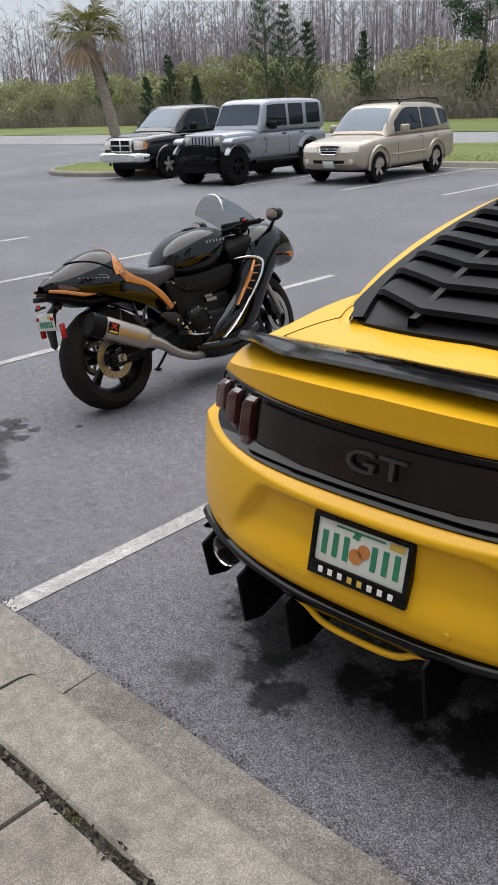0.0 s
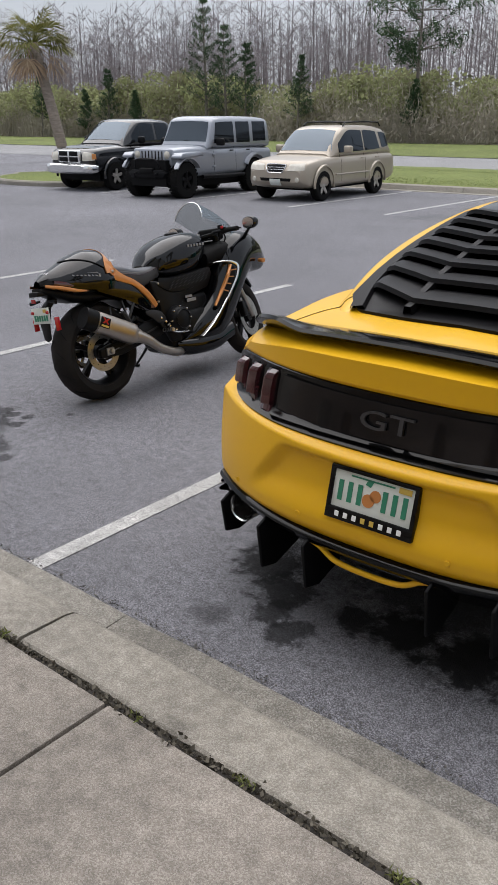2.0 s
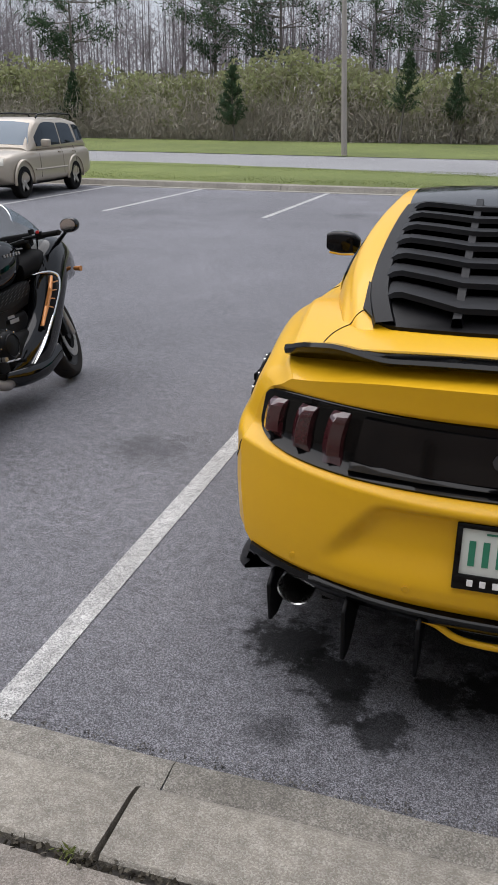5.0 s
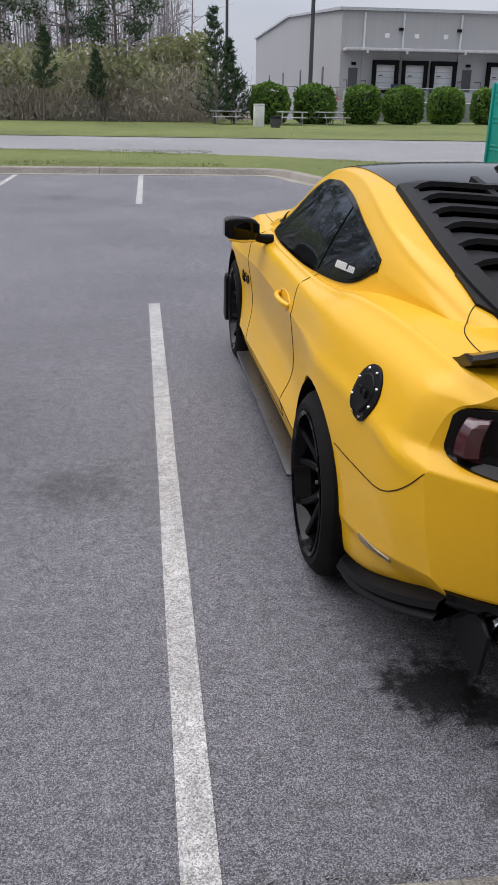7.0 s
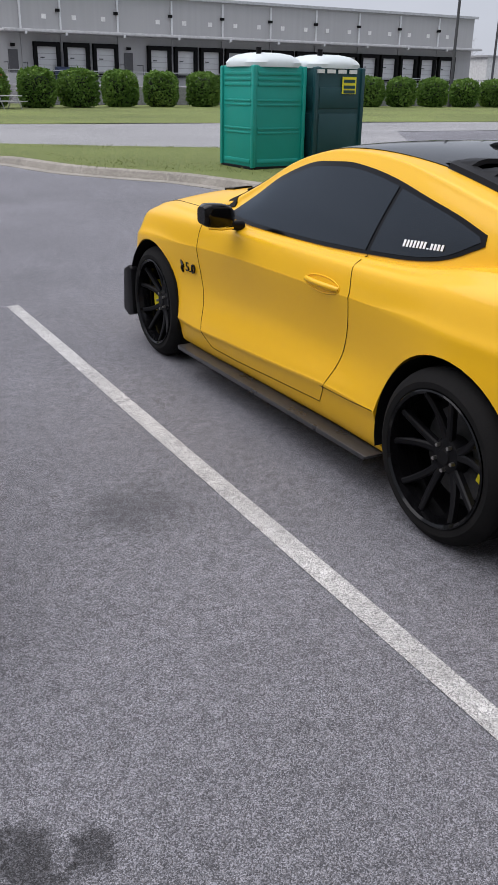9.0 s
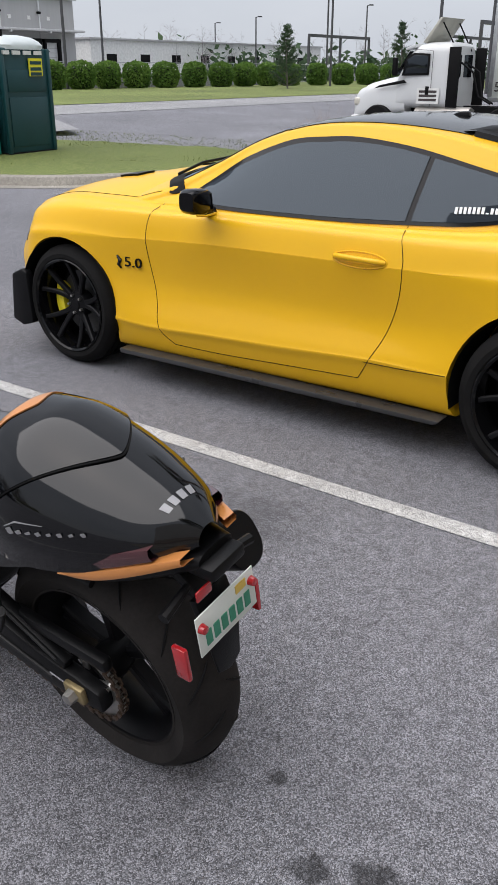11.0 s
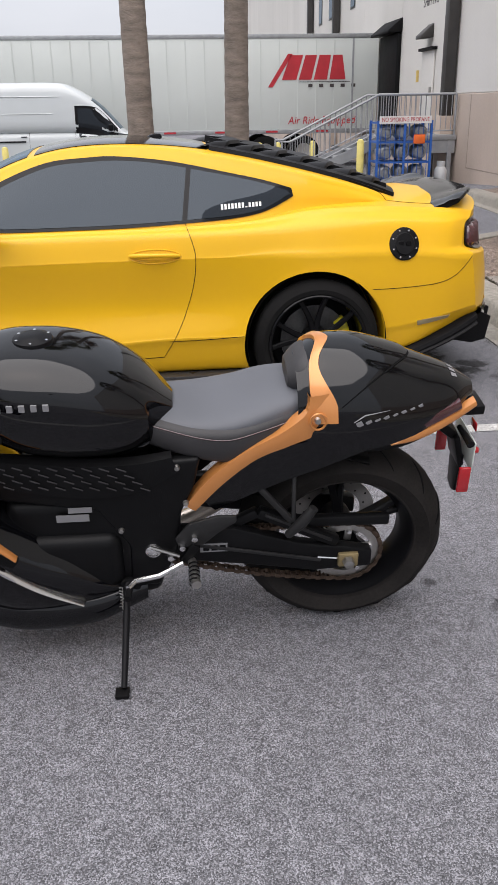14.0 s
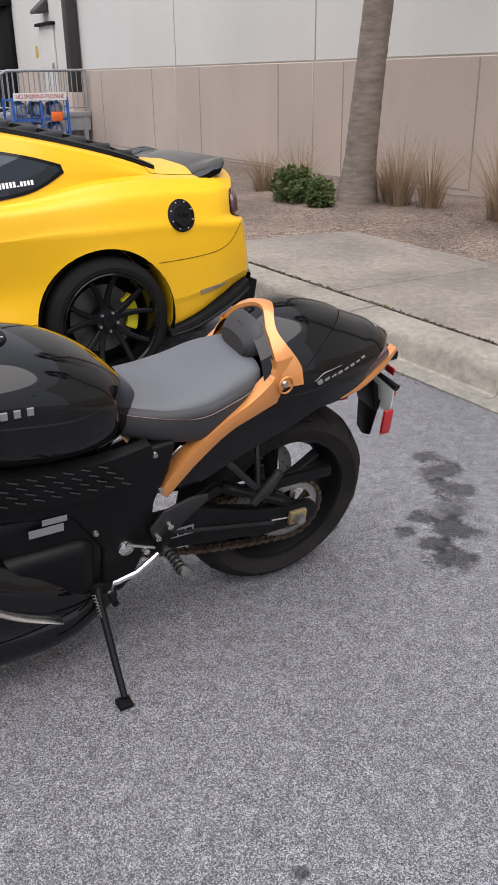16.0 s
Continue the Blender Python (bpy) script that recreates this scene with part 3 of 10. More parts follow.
SH_X = [0.757, 0.789, 0.812, 0.828, 0.860, 0.892, 0.891, 0.885, 0.882, 0.885, 0.89, 0.89, 0.88, 0.85, 0.785, 0.69]
SH_Z = [0.925, 0.94, 0.95, 0.96, 0.968, 0.965, 0.945, 0.930, 0.925, 0.918, 0.912, 0.91, 0.90, 0.865, 0.80, 0.73]
TOP_X = [0.66, 0.692, 0.716, 0.732, 0.764, 0.8, 0.81, 0.825, 0.828, 0.825, 0.81, 0.80, 0.77, 0.74, 0.69, 0.60]
TOP_Z = [0.99, 1.01, 1.02, 1.03, 1.045, 1.04, 0.99, 0.970, 0.960, 0.954, 0.95, 0.955, 0.955, 0.91, 0.835, 0.76]
HOOD_X = [0.38] * 12 + [0.40, 0.42, 0.42, 0.38]
HOOD_Z = [1.03, 1.05, 1.06, 1.065, 1.075, 1.06, 1.0, 0.985, 1.0, 1.0, 1.03, 1.045, 1.015, 0.95, 0.86, 0.78]
MIDDLE_Z = [1.04, 1.06, 1.075, 1.08, 1.09, 1.08, 1.01, 0.99, 1.0, 1.0, 1.035, 1.05, 1.02, 0.955, 0.865, 0.785]
LINES = ((LOW_X, LOW_Z), (SILL_X, SILL_Z), (MID_X, MID_Z), (UP_X, UP_Z), (SH_X, SH_Z), (TOP_X, TOP_Z), (HOOD_X, HOOD_Z))


def smooth01(a, b, v):
    k = min(1.0, max(0.0, (v - a) / (b - a)))
    return k * k * (3 - 2 * k)


def coupe_warp(x, y, z):
    """Rounds the tail and the nose in plan, leans the tail and steps the bumper out below the lamps."""
    k, e = max(0.0, 1 - y / 1.0), max(0.0, 1 - y / 0.55)
    tail = k * k * (0.02 + 0.258 * (abs(x) / 0.85) ** 2.9 + 0.05 * smooth01(0.5, 1.0, z) + 0.05 * smooth01(0.48, 0.40, z)) + e * e * (0.07 * smooth01(0.735 + 0.07 * x * x, 0.785 + 0.07 * x * x, z) - 0.012 * smooth01(0.945, 0.965, z))
    f = max(0.0, (y - 3.9) / 0.82)
    nose = f * f * (0.34 * (abs(x) / 0.75) ** 2.2 + 0.10 * smooth01(0.55, 0.8, z))
    return (x, y + tail - nose + 0.06 * f * f, z)


def coupe_lines(y):
    """The seven body lines at a station, faired along the car."""
    at = np.clip(y + np.array([-0.15, -0.10, -0.05, 0.0, 0.05, 0.10, 0.15]), CY[0], CY[-1])
    weight = np.array([1, 6, 15, 20, 15, 6, 1]) / 64.0
    return [tuple(float(table(CY, col, at) @ weight) for col in pair) for pair in LINES], float(table(CY, MIDDLE_Z, at) @ weight)


def coupe_half(y):
    (low, sill, mid, up, sh, tp, hd), zc = coupe_lines(y)
    near = lambda p, q, k: (p[0] + (q[0] - p[0]) * k, p[1] + (q[1] - p[1]) * k)
    crisp = 0.30 - 0.22 * smooth01(1.35, 1.75, y) * smooth01(3.9, 3.3, y)
    pts = [(low[0] - 0.1, low[1] - 0.01), low, near(sill, low, 0.2), sill, near(sill, mid, 0.15), mid, near(up, mid, crisp), up, near(up, sh, crisp), sh, near(tp, sh, 0.3), tp, near(tp, hd, 0.12), hd, (0.0, zc)]
    return [(0.0, low[1] - 0.01)] + [tuple(p) for p in curve(pts, 151)]


def coupe_body():
    ys = sorted(set(np.round(np.r_[np.linspace(0, 0.5, 14), np.linspace(0.5, 4.3, 84), np.linspace(4.3, 4.72, 14)], 4)))
    rows = []
    for y in ys:
        half = coupe_half(y)
        ring = [(x, z) for x, z in half] + [(-x, z) for x, z in half[-2:0:-1]]
        rows.append([coupe_warp(x, y, z) for x, z in ring])
    v, f = sheet(rows, flip=True, closed=True)
    k = len(rows[0])
    h = len(coupe_half(0.0))
    # the tail and the nose: rungs from side to side
    for end, y, turned in ((0, ys[0], False), (len(rows) - 1, ys[-1], True)):
        half = coupe_half(y)
        rungs = []
        nx = 80
        for i in range(1, h - 1):
            x, z = half[i]
            right, left = end * k + i, end * k + (k - i)
            ids = [right]
            for j in range(1, nx):
                xx = x - 2 * x * j / nx
                px, py, pz = coupe_warp(xx, y, z)
                if end == 0:
                    # number plate recess and the lower sweep
                    inner = smooth01(0.40, 0.35, abs(xx) - 0.85 * (0.70 - z)) * smooth01(0.50, 0.62, z) * smooth01(0.728, 0.700, z)
                    py += 0.03 * inner
                v.append((px, py, pz))
                ids.append(len(v) - 1)
            ids.append(left)
            rungs.append(ids)
        for a, b in zip(rungs, rungs[1:]):
            for j in range(nx):
                q = (a[j], a[j + 1], b[j + 1], b[j])
                f.append(tuple(reversed(q)) if turned else q)
        for rung, pole in ((rungs[0], end * k), (rungs[-1], end * k + h - 1)):
            for j in range(nx):
                q = (rung[j], rung[j + 1], pole) if (rung is rungs[-1]) != turned else (rung[j + 1], rung[j], pole)
                f.append(q)
    return v, f


RY, FY, HUB = 1.16, 3.88, 0.345
skin = coupe_body()
lower = carved("body", skin, [lathe([(0.0, -1.2), (0.388, -1.2), (0.388, -0.60), (0.0, -0.60)], "x", 48, (0, y, HUB + 0.005)) for y in (RY, FY)] + [lathe([(0.0, 0.60), (0.388, 0.60), (0.388, 1.2), (0.0, 1.2)], "x", 48, (0, y, HUB + 0.005)) for y in (RY, FY)], YELLOW, coupe, 55, "yellow lower body with flared rear fenders")

# greenhouse
GY = [0.58, 0.83, 1.1, 1.33, 1.6, 1.9, 2.2, 2.55, 2.78, 2.98, 3.19, 3.42]
RAIL_Z = [1.02, 1.105, 1.175, 1.23, 1.288, 1.335, 1.350, 1.318, 1.24, 1.125, 1.015, 0.955]
RAIL_X = [0.53, 0.59, 0.635, 0.645, 0.63, 0.605, 0.595, 0.60, 0.625, 0.665, 0.72, 0.76]
BASE_X = [0.58, 0.64, 0.70, 0.74, 0.775, 0.80, 0.81, 0.815, 0.815, 0.81, 0.80, 0.79]
BASE_Z = [0.99, 1.04, 1.045, 1.03, 1.0, 0.985, 0.97, 0.955, 0.95, 0.945, 0.94, 0.93]
ROOF_Z = [1.045, 1.145, 1.225, 1.28, 1.335, 1.378, 1.395, 1.368, 1.31, 1.205, 1.10, 1.0]


def cabin_half(y):
    bx, bz, rx, rz, zc = (float(table(GY, c, y)) for c in (BASE_X, BASE_Z, RAIL_X, RAIL_Z, ROOF_Z))
    pts = [(bx + 0.03, bz - 0.07), (bx, bz), (bx * 0.6 + rx * 0.4 + 0.014, bz * 0.6 + rz * 0.4), (rx + 0.022, rz - 0.018), (rx - 0.03, rz + 0.4 * (zc - rz)), (rx * 0.55, zc - 0.14 * (zc - rz)), (0.0, zc)]
    return [tuple(p) for p in curve(pts, 31)]


def cabin_shell():
    rows = []
    for y in np.linspace(0.58, 3.42, 70):
        half = cabin_half(y)
        rows.append([(x, y + (0.30 * smooth01(2.6, 3.42, y) - 0.05) * (1 - (x / 0.8) ** 2) * smooth01(2.3, 3.4, y) - 0.0, z) for x, z in half] + [(-x, y + (0.30 * smooth01(2.6, 3.42, y) - 0.05) * (1 - (x / 0.8) ** 2) * smooth01(2.3, 3.4, y), z) for x, z in half[-2::-1]])
    return sheet(rows, flip=True)


cabin_geo = cabin_shell()
part("roof_frame", cabin_geo, YELLOW, coupe, "yellow roof rails and pillars", 40)
shell_tree = BVHTree.FromPolygons([Vector(p) for p in skin[0]] + [Vector(p) for p in cabin_geo[0]], list(skin[1]) + [tuple(i + len(skin[0]) for i in q) for q in cabin_geo[1]])


def on_side(y, z, out=0.004, side=-1):
    hit = shell_tree.ray_cast(Vector((side * 2, y, z)), Vector((-side, 0, 0)))
    p, nrm = hit[0], hit[1]
    if p is None:
        return Vector((side * 0.7, y, z))
    if nrm.x * side < 0:
        nrm = -nrm
    return p + nrm * out


def on_tail(x, z, out=0.004):
    hit = shell_tree.ray_cast(Vector((x, -1, z)), Vector((0, 1, 0)))
    p, nrm = hit[0], hit[1]
    if p is None:
        return Vector((x, 0.3, z))
    if nrm.y > 0:
        nrm = -nrm
    return p + nrm * out


def on_top(x, y, out=0.004):
    hit = shell_tree.ray_cast(Vector((x, y, 3)), Vector((0, 0, -1)))
    p, nrm = hit[0], hit[1]
    if p is None:
        return Vector((x, y, 1.0))
    if nrm.z < 0:
        nrm = -nrm
    return p + nrm * out


def laid(edge_a, edge_b, n, m, put, out=0.004, thick=0.012):
    """A panel between two edge lines, laid on the shell and given thickness."""
    a, b = curve(edge_a, n), curve(edge_b, n)
    top, low = [], []
    for p, q in zip(a, b):
        top.append([put(*(p + (q - p) * j / m), out) for j in range(m + 1)])
        low.append([put(*(p + (q - p) * j / m), out - thick) for j in range(m + 1)])
    v, f = sheet(top)
    rim = [top[0], low[0]], [low[-1], top[-1]], [[r[0] for r in low], [r[0] for r in top]], [[r[-1] for r in top], [r[-1] for r in low]]
    bm = bmesh.new()
    for g in ((v, f), *[sheet(r) for r in rim]):
        vs = [bm.verts.new(p) for p in g[0]]
        for q in g[1]:
            bm.faces.new([vs[i] for i in q])
    bmesh.ops.remove_doubles(bm, verts=bm.verts, dist=1e-5)
    bmesh.ops.recalc_face_normals(bm, faces=bm.faces)
    geo = from_bm(bm)
    # the open back leaves the sense to chance: turn the skin outward
    c = Vector((0, 2.2, 0.7))
    i = geo[1][len(geo[1]) // 4]
    p = [Vector(geo[0][k]) for k in i]
    if (p[1] - p[0]).cross(p[2] - p[1]).dot(p[0] - c) < 0:
        geo = geo[0], [tuple(reversed(q)) for q in geo[1]]
    return geo


def seam(points, put, name="panel_gap", width=0.0017, n=40):
    line = [put(*p, 0.0008) for p in curve(points, n)]
    part(name, tube(line, width, 5), MATT_BLACK, lower, smooth=60)


def sided(name, fn, mat, parent, label=""):
    """The same piece on both sides of the car."""
    g = fn(-1)
    part(name, g, mat, parent, label)
    part(name, mirrored(g), mat, parent, label)


DOOR_TOP = [(3.02, 1.035), (2.92, 1.095), (2.78, 1.175), (2.55, 1.262), (2.35, 1.285), (2.18, 1.290), (2.0, 1.276), (1.83, 1.25)]
DOOR_BELT = [(3.04, 0.985), (2.9, 0.978), (2.7, 0.975), (2.5, 0.977), (2.3, 0.98), (2.15, 0.984), (2.0, 0.99), (1.865, 0.995)]
QUARTER_TOP = [(1.805, 1.244), (1.7, 1.225), (1.55, 1.195), (1.42, 1.165), (1.30, 1.128)]
QUARTER_LOW = [(1.838, 0.998), (1.7, 1.005), (1.55, 1.018), (1.42, 1.045), (1.285, 1.112)]
FRAME_TOP = [(3.10, 1.0), (2.95, 1.10), (2.79, 1.20), (2.56, 1.285), (2.36, 1.308), (2.18, 1.312), (1.9, 1.282), (1.6, 1.222), (1.42, 1.183), (1.275, 1.14)]
FRAME_LOW = [(3.09, 0.968), (2.9, 0.962), (2.7, 0.96), (2.5, 0.962), (2.3, 0.965), (2.1, 0.97), (1.9, 0.98), (1.6, 0.998), (1.42, 1.03), (1.265, 1.10)]
sided("window_frame", lambda s: laid(FRAME_TOP, FRAME_LOW, 60, 14, on_side, 0.005, 0.012), GLOSS_BLACK, coupe)
for nm, top, low in (("door_window", DOOR_TOP, DOOR_BELT), ("quarter_window", QUARTER_TOP, QUARTER_LOW)):
    sided(nm, lambda s: laid(top, low, 36, 12, on_side, 0.0085, 0.005), TINT, coupe, "dark tinted side window")

roof_edge = [(-0.53, 1.71), (-0.54, 1.9), (-0.545, 2.1), (-0.55, 2.3), (-0.56, 2.5), (-0.57, 2.62)]
part("roof_panel", laid(roof_edge, [(-x, y) for x, y in roof_edge], 24, 30, on_top, 0.004, 0.01), GLOSS_BLACK, coupe, "gloss black roof panel")
screen_edge = [(-0.565, 2.66), (-0.59, 2.8), (-0.625, 2.95), (-0.66, 3.12), (-0.69, 3.27)]
part("windshield", laid(screen_edge, [(-x, y) for x, y in screen_edge], 24, 30, on_top, 0.004, 0.006), TINT, coupe)
back_edge = [(-0.50, 0.68), (-0.545, 0.85), (-0.56, 1.2), (-0.55, 1.45), (-0.53, 1.69)]
part("rear_window", laid(back_edge, [(-x, y) for x, y in back_edge], 24, 24, on_top, 0.003, 0.006), GLOSS_BLACK, coupe)

for s in (-1, 1):
    side = lambda y, z, out, s=s: on_side(y, z, out, s)
    seam([(1.85, 0.985), (1.82, 0.90), (1.805, 0.82), (1.82, 0.68), (1.87, 0.52), (1.93, 0.40), (1.99, 0.30)], side)
    seam([(3.235, 0.955), (3.262, 0.86), (3.265, 0.76), (3.25, 0.62), (3.215, 0.46), (3.20, 0.37), (3.165, 0.30), (3.10, 0.255)], side)
    seam([(1.99, 0.295), (2.4, 0.275), (2.8, 0.255), (3.10, 0.252)], side)
    seam([(0.86, 0.628), (0.74, 0.628), (0.62, 0.632), (0.52, 0.64)], side)
    seam([(0.52, 0.64), (0.45, 0.655), (0.385, 0.685), (0.335, 0.725), (0.29, 0.775)], side)
    seam([(1.56, 0.40), (1.75, 0.39), (1.96, 0.385)], side)
    top = lambda x, y, out, s=s: on_top(s * x, y, out)
    seam([(0.50, 0.80), (0.575, 0.74), (0.62, 0.65), (0.635, 0.53), (0.63, 0.41)], top)

# skirts, splitter wings and sill blades
# black side skirt blade; its grey base stands for the sky's sheen on it
sided("side_skirt", lambda s: prism([(1.56, 0.196), (1.58, 0.174), (3.46, 0.150), (3.47, 0.176), (2.6, 0.188), (2.0, 0.195)], -0.955, -0.82, "x", 0.006), material("grey_skirt_sheen", (0.035, 0.035, 0.037), 0.28, 0, 0.25, 5, 200), coupe, "black side skirt blade")

def wheel_tyre(r, rim, w, seg=56):
    prof = [(rim, -w / 2 + 0.012), (rim + 0.012, -w / 2 + 0.002), (rim + 0.035, -w / 2), (r - 0.03, -w / 2 + 0.012), (r - 0.010, -w / 2 + 0.03), (r - 0.002, -w / 2 + 0.05)]
    for k in (-0.25, 0.0, 0.25):
        prof += [(r, (k - 0.04) * w), (r - 0.008, (k - 0.035) * w), (r - 0.008, (k + 0.035) * w), (r, (k + 0.04) * w)]
    prof += [(r - 0.002, w / 2 - 0.05), (r - 0.010, w / 2 - 0.03), (r - 0.03, w / 2 - 0.012), (rim + 0.035, w / 2), (rim + 0.012, w / 2 - 0.002), (rim, w / 2 - 0.012)]
    return lathe(prof, "x", seg)


def spoke(a, r0, r1, w0, w1, d0, d1, depth=0.03, lean=0.0):
    """One tapered bar from the hub to the rim, on the outer side of a wheel that faces -x."""
    rows = []
    for k in np.linspace(0, 1, 7):
        r, w, d = r0 + (r1 - r0) * k, (w0 + (w1 - w0) * k) / 2, d0 + (d1 - d0) * (k ** 1.6)
        ang = a + lean * k
        c, s = math.cos(ang), math.sin(ang)
        ring = []
        for u, e in ((-w, 0.006), (-w * 0.55, 0), (w * 0.55, 0), (w, 0.006), (w * 0.8, depth), (-w * 0.8, depth)):
            ring.append((d + e, r * c - u * s, r * s + u * c))
        rows.append(ring)
    v, f = sheet(rows, closed=True, flip=True)
    return v, f


def coupe_wheel(place, mirror, rear, label):
    w = 0.285 if rear else 0.255
    wh = new("wheel")
    wh.parent = coupe
    wh["label"] = label
    wh.matrix_basis = pose(*place, 12 if rear else 31, 0, 180 if mirror else 0)
    part("tyre", wheel_tyre(0.345, 0.262, w), RUBBER, wh, smooth=30)
    o = -w / 2
    rimprof = [(0.262, o + 0.004), (0.268, o + 0.0), (0.262, o - 0.004), (0.252, o + 0.004), (0.247, o + 0.03), (0.238, o + 0.06), (0.232, 0.0), (0.236, w / 2 - 0.02), (0.262, w / 2 - 0.01)]
    rim = part("rim", lathe(rimprof, "x", 56), GLOSS_BLACK, wh, "black forged rim with split spokes", 40)
    for i in range(5):
        a = 2 * math.pi * i / 5
        for lean in (-0.19, 0.19):
            part("spoke", spoke(a + lean * 0.55, 0.045, 0.246, 0.036, 0.026, o + 0.072, o + 0.022, 0.03, lean * 0.95), SATIN_BLACK, rim, smooth=30)
    part("hub", lathe([(0.0, o + 0.056), (0.03, o + 0.056), (0.034, o + 0.062), (0.066, o + 0.07), (0.075, o + 0.085), (0.078, o + 0.13), (0.0, o + 0.13)], "x", 30), SATIN_BLACK, rim, smooth=30)
    for i in range(5):
        a = 2 * math.pi * (i + 0.5) / 5
        part("lug_nut", lathe([(0.0, o + 0.05), (0.008, o + 0.05), (0.010, o + 0.08)], "x", 6, (0, 0.052 * math.cos(a), 0.052 * math.sin(a))), STEEL, rim, smooth=0)
    # added black disc closes the wheel so no bright ground shows through
    part("backing_disc", lathe([(0.0, o + 0.19), (0.236, o + 0.19)], "x", 32), MATT_BLACK, wh)
    part("brake_disc", lathe([(0.07, o + 0.145), (0.185, o + 0.145), (0.185, o + 0.17), (0.07, o + 0.17)], "x", 40), DARK_STEEL, wh, smooth=30)
    return wh


coupe_wheel((-0.815, RY, HUB), False, True, "wide black rear wheel")
coupe_wheel((0.815, RY, HUB), True, True, "wide black rear wheel")
coupe_wheel((-0.81, FY, HUB), False, False, "black front wheel")
coupe_wheel((0.81, FY, HUB), True, False, "black front wheel")
for s, y, ang in ((-1, RY, -0.15), (1, RY, -0.15), (-1, FY, math.pi + 0.1), (1, FY, math.pi + 0.1)):
    arc = [(y + (0.135 + 0.065 * k) * -math.cos(a) * (1 if abs(ang) < 1 else 1), HUB + (0.135 + 0.065 * k) * math.sin(a)) for k, aa in ((0, np.linspace(-0.55, 0.55, 7)), (1, np.linspace(0.55, -0.55, 7))) for a in aa + (0.12 if abs(ang) < 1 else math.pi)]
    part("brake_caliper", prism(arc, s * 0.845, s * 0.79, "x", 0.006), LIME, coupe, "yellow brake caliper")
for y in (RY, FY):
    for s in (-1, 1):
        n = 24
        liner = [(0.388 * math.cos(a), 0.388 * math.sin(a)) for a in np.linspace(-0.25, math.pi + 0.25, n)]
        g = sheet([[(s * x, y + p[0] * 0.985, HUB + 0.005 + p[1] * 0.985) for p in liner] for x in (0.935, 0.58)])
        back = prism([(y + p[0] * 0.98, HUB + p[1] * 0.98) for p in liner], s * 0.60, s * 0.58, "x")
        part("wheel_liner", fuse(g, back), MATT_BLACK, coupe, smooth=40)
part("underbody", box(-0.60, 0.60, 0.5, 4.2, 0.13, 0.30), MATT_BLACK, coupe)

# tail panel and lamps
TOPE = [(-0.7572, 0.925), (-0.7281, 0.948), (-0.6448, 0.957), (-0.4992, 0.957), (-0.2599, 0.952), (0.0, 0.95), (0.2599, 0.952), (0.4992, 0.957), (0.6448, 0.957), (0.7281, 0.948), (0.7572, 0.925)]
LOWE = [(-0.7717, 0.845), (-0.7572, 0.808), (-0.6656, 0.785), (-0.4784, 0.77), (-0.2599, 0.763), (0.0, 0.76), (0.2599, 0.763), (0.4784, 0.77), (0.6656, 0.785), (0.7572, 0.808), (0.7717, 0.845)]
part("tail_panel", laid(TOPE, LOWE, 70, 10, on_tail, 0.007, 0.02), GLOSS_BLACK, coupe, "gloss black panel between the tail lamps")
mid_top, mid_low = [(-0.435, 0.93), (-0.2, 0.925), (0, 0.922), (0.2, 0.925), (0.435, 0.93)], [(-0.46, 0.80), (-0.2, 0.795), (0, 0.795), (0.2, 0.795), (0.46, 0.80)]
part("badge_panel", laid(mid_top, mid_low, 40, 8, on_tail, 0.016, 0.012), material("smoked_black_panel", (0.007, 0.007, 0.008), 0.07, 0, 0.2, 3, 200, spec=0.4), coupe)
low_trim = [(-0.47, 0.79), (-0.2, 0.786), (0, 0.785), (0.2, 0.786), (0.47, 0.79)]
part("trim_strip", laid(low_trim, [(x, z - 0.016) for x, z in low_trim], 40, 3, on_tail, 0.02, 0.012), GLOSS_BLACK, coupe)
for s in (-1, 1):
    for k in range(3):
        x0 = 0.480 + 0.099 * k
        x1 = x0 + 0.060
        top = [(s * (x0 - 0.006), 0.936 - 0.004 * k), (s * (x1 - 0.010), 0.936 - 0.005 * k)]
        low = [(s * (x0 + 0.012), 0.781 + 0.012 * k), (s * (x1 + 0.012), 0.783 + 0.014 * k)]
        geo_rows = []
        for i in range(13):
            t = i / 12
            a, b = Vector(top[0]).lerp(Vector(low[0]), t), Vector(top[1]).lerp(Vector(low[1]), t)
            bow = 0.008 * math.sin(math.pi * t) * s
            end = min(1.0, 6 * t + 0.3, 6 * (1 - t) + 0.3)
            prof = [(0.0, 0.006), (0.06, 0.024 * end), (0.50, 0.040 * end), (0.56, 0.040 * end), (0.96, 0.020 * end), (1.0, 0.006)]
            geo_rows.append([on_tail(a.x + (b.x - a.x) * u + bow, a.y + (b.y - a.y) * u, d) for u, d in prof])
        g = sheet(geo_rows, flip=(s > 0))
        part("tail_lamp", g, RED_LENS, coupe, "smoked dark red tail lamp bar", 30)
face_back = lambda x, y, z, tip=0: Matrix.Translation((x, y, z)) @ Matrix.Rotation(radians(90 - tip), 4, "X")
p = on_tail(0.0, 0.86, 0.03)
lettering("GT", 0.085, material("dark_grey_badge", (0.03, 0.03, 0.032), 0.35, 0, 0.1, 8, 200), "badge", coupe, face_back(p.x, p.y + 0.006, p.z, 12), 0.006, "black raised badge", 0.19)

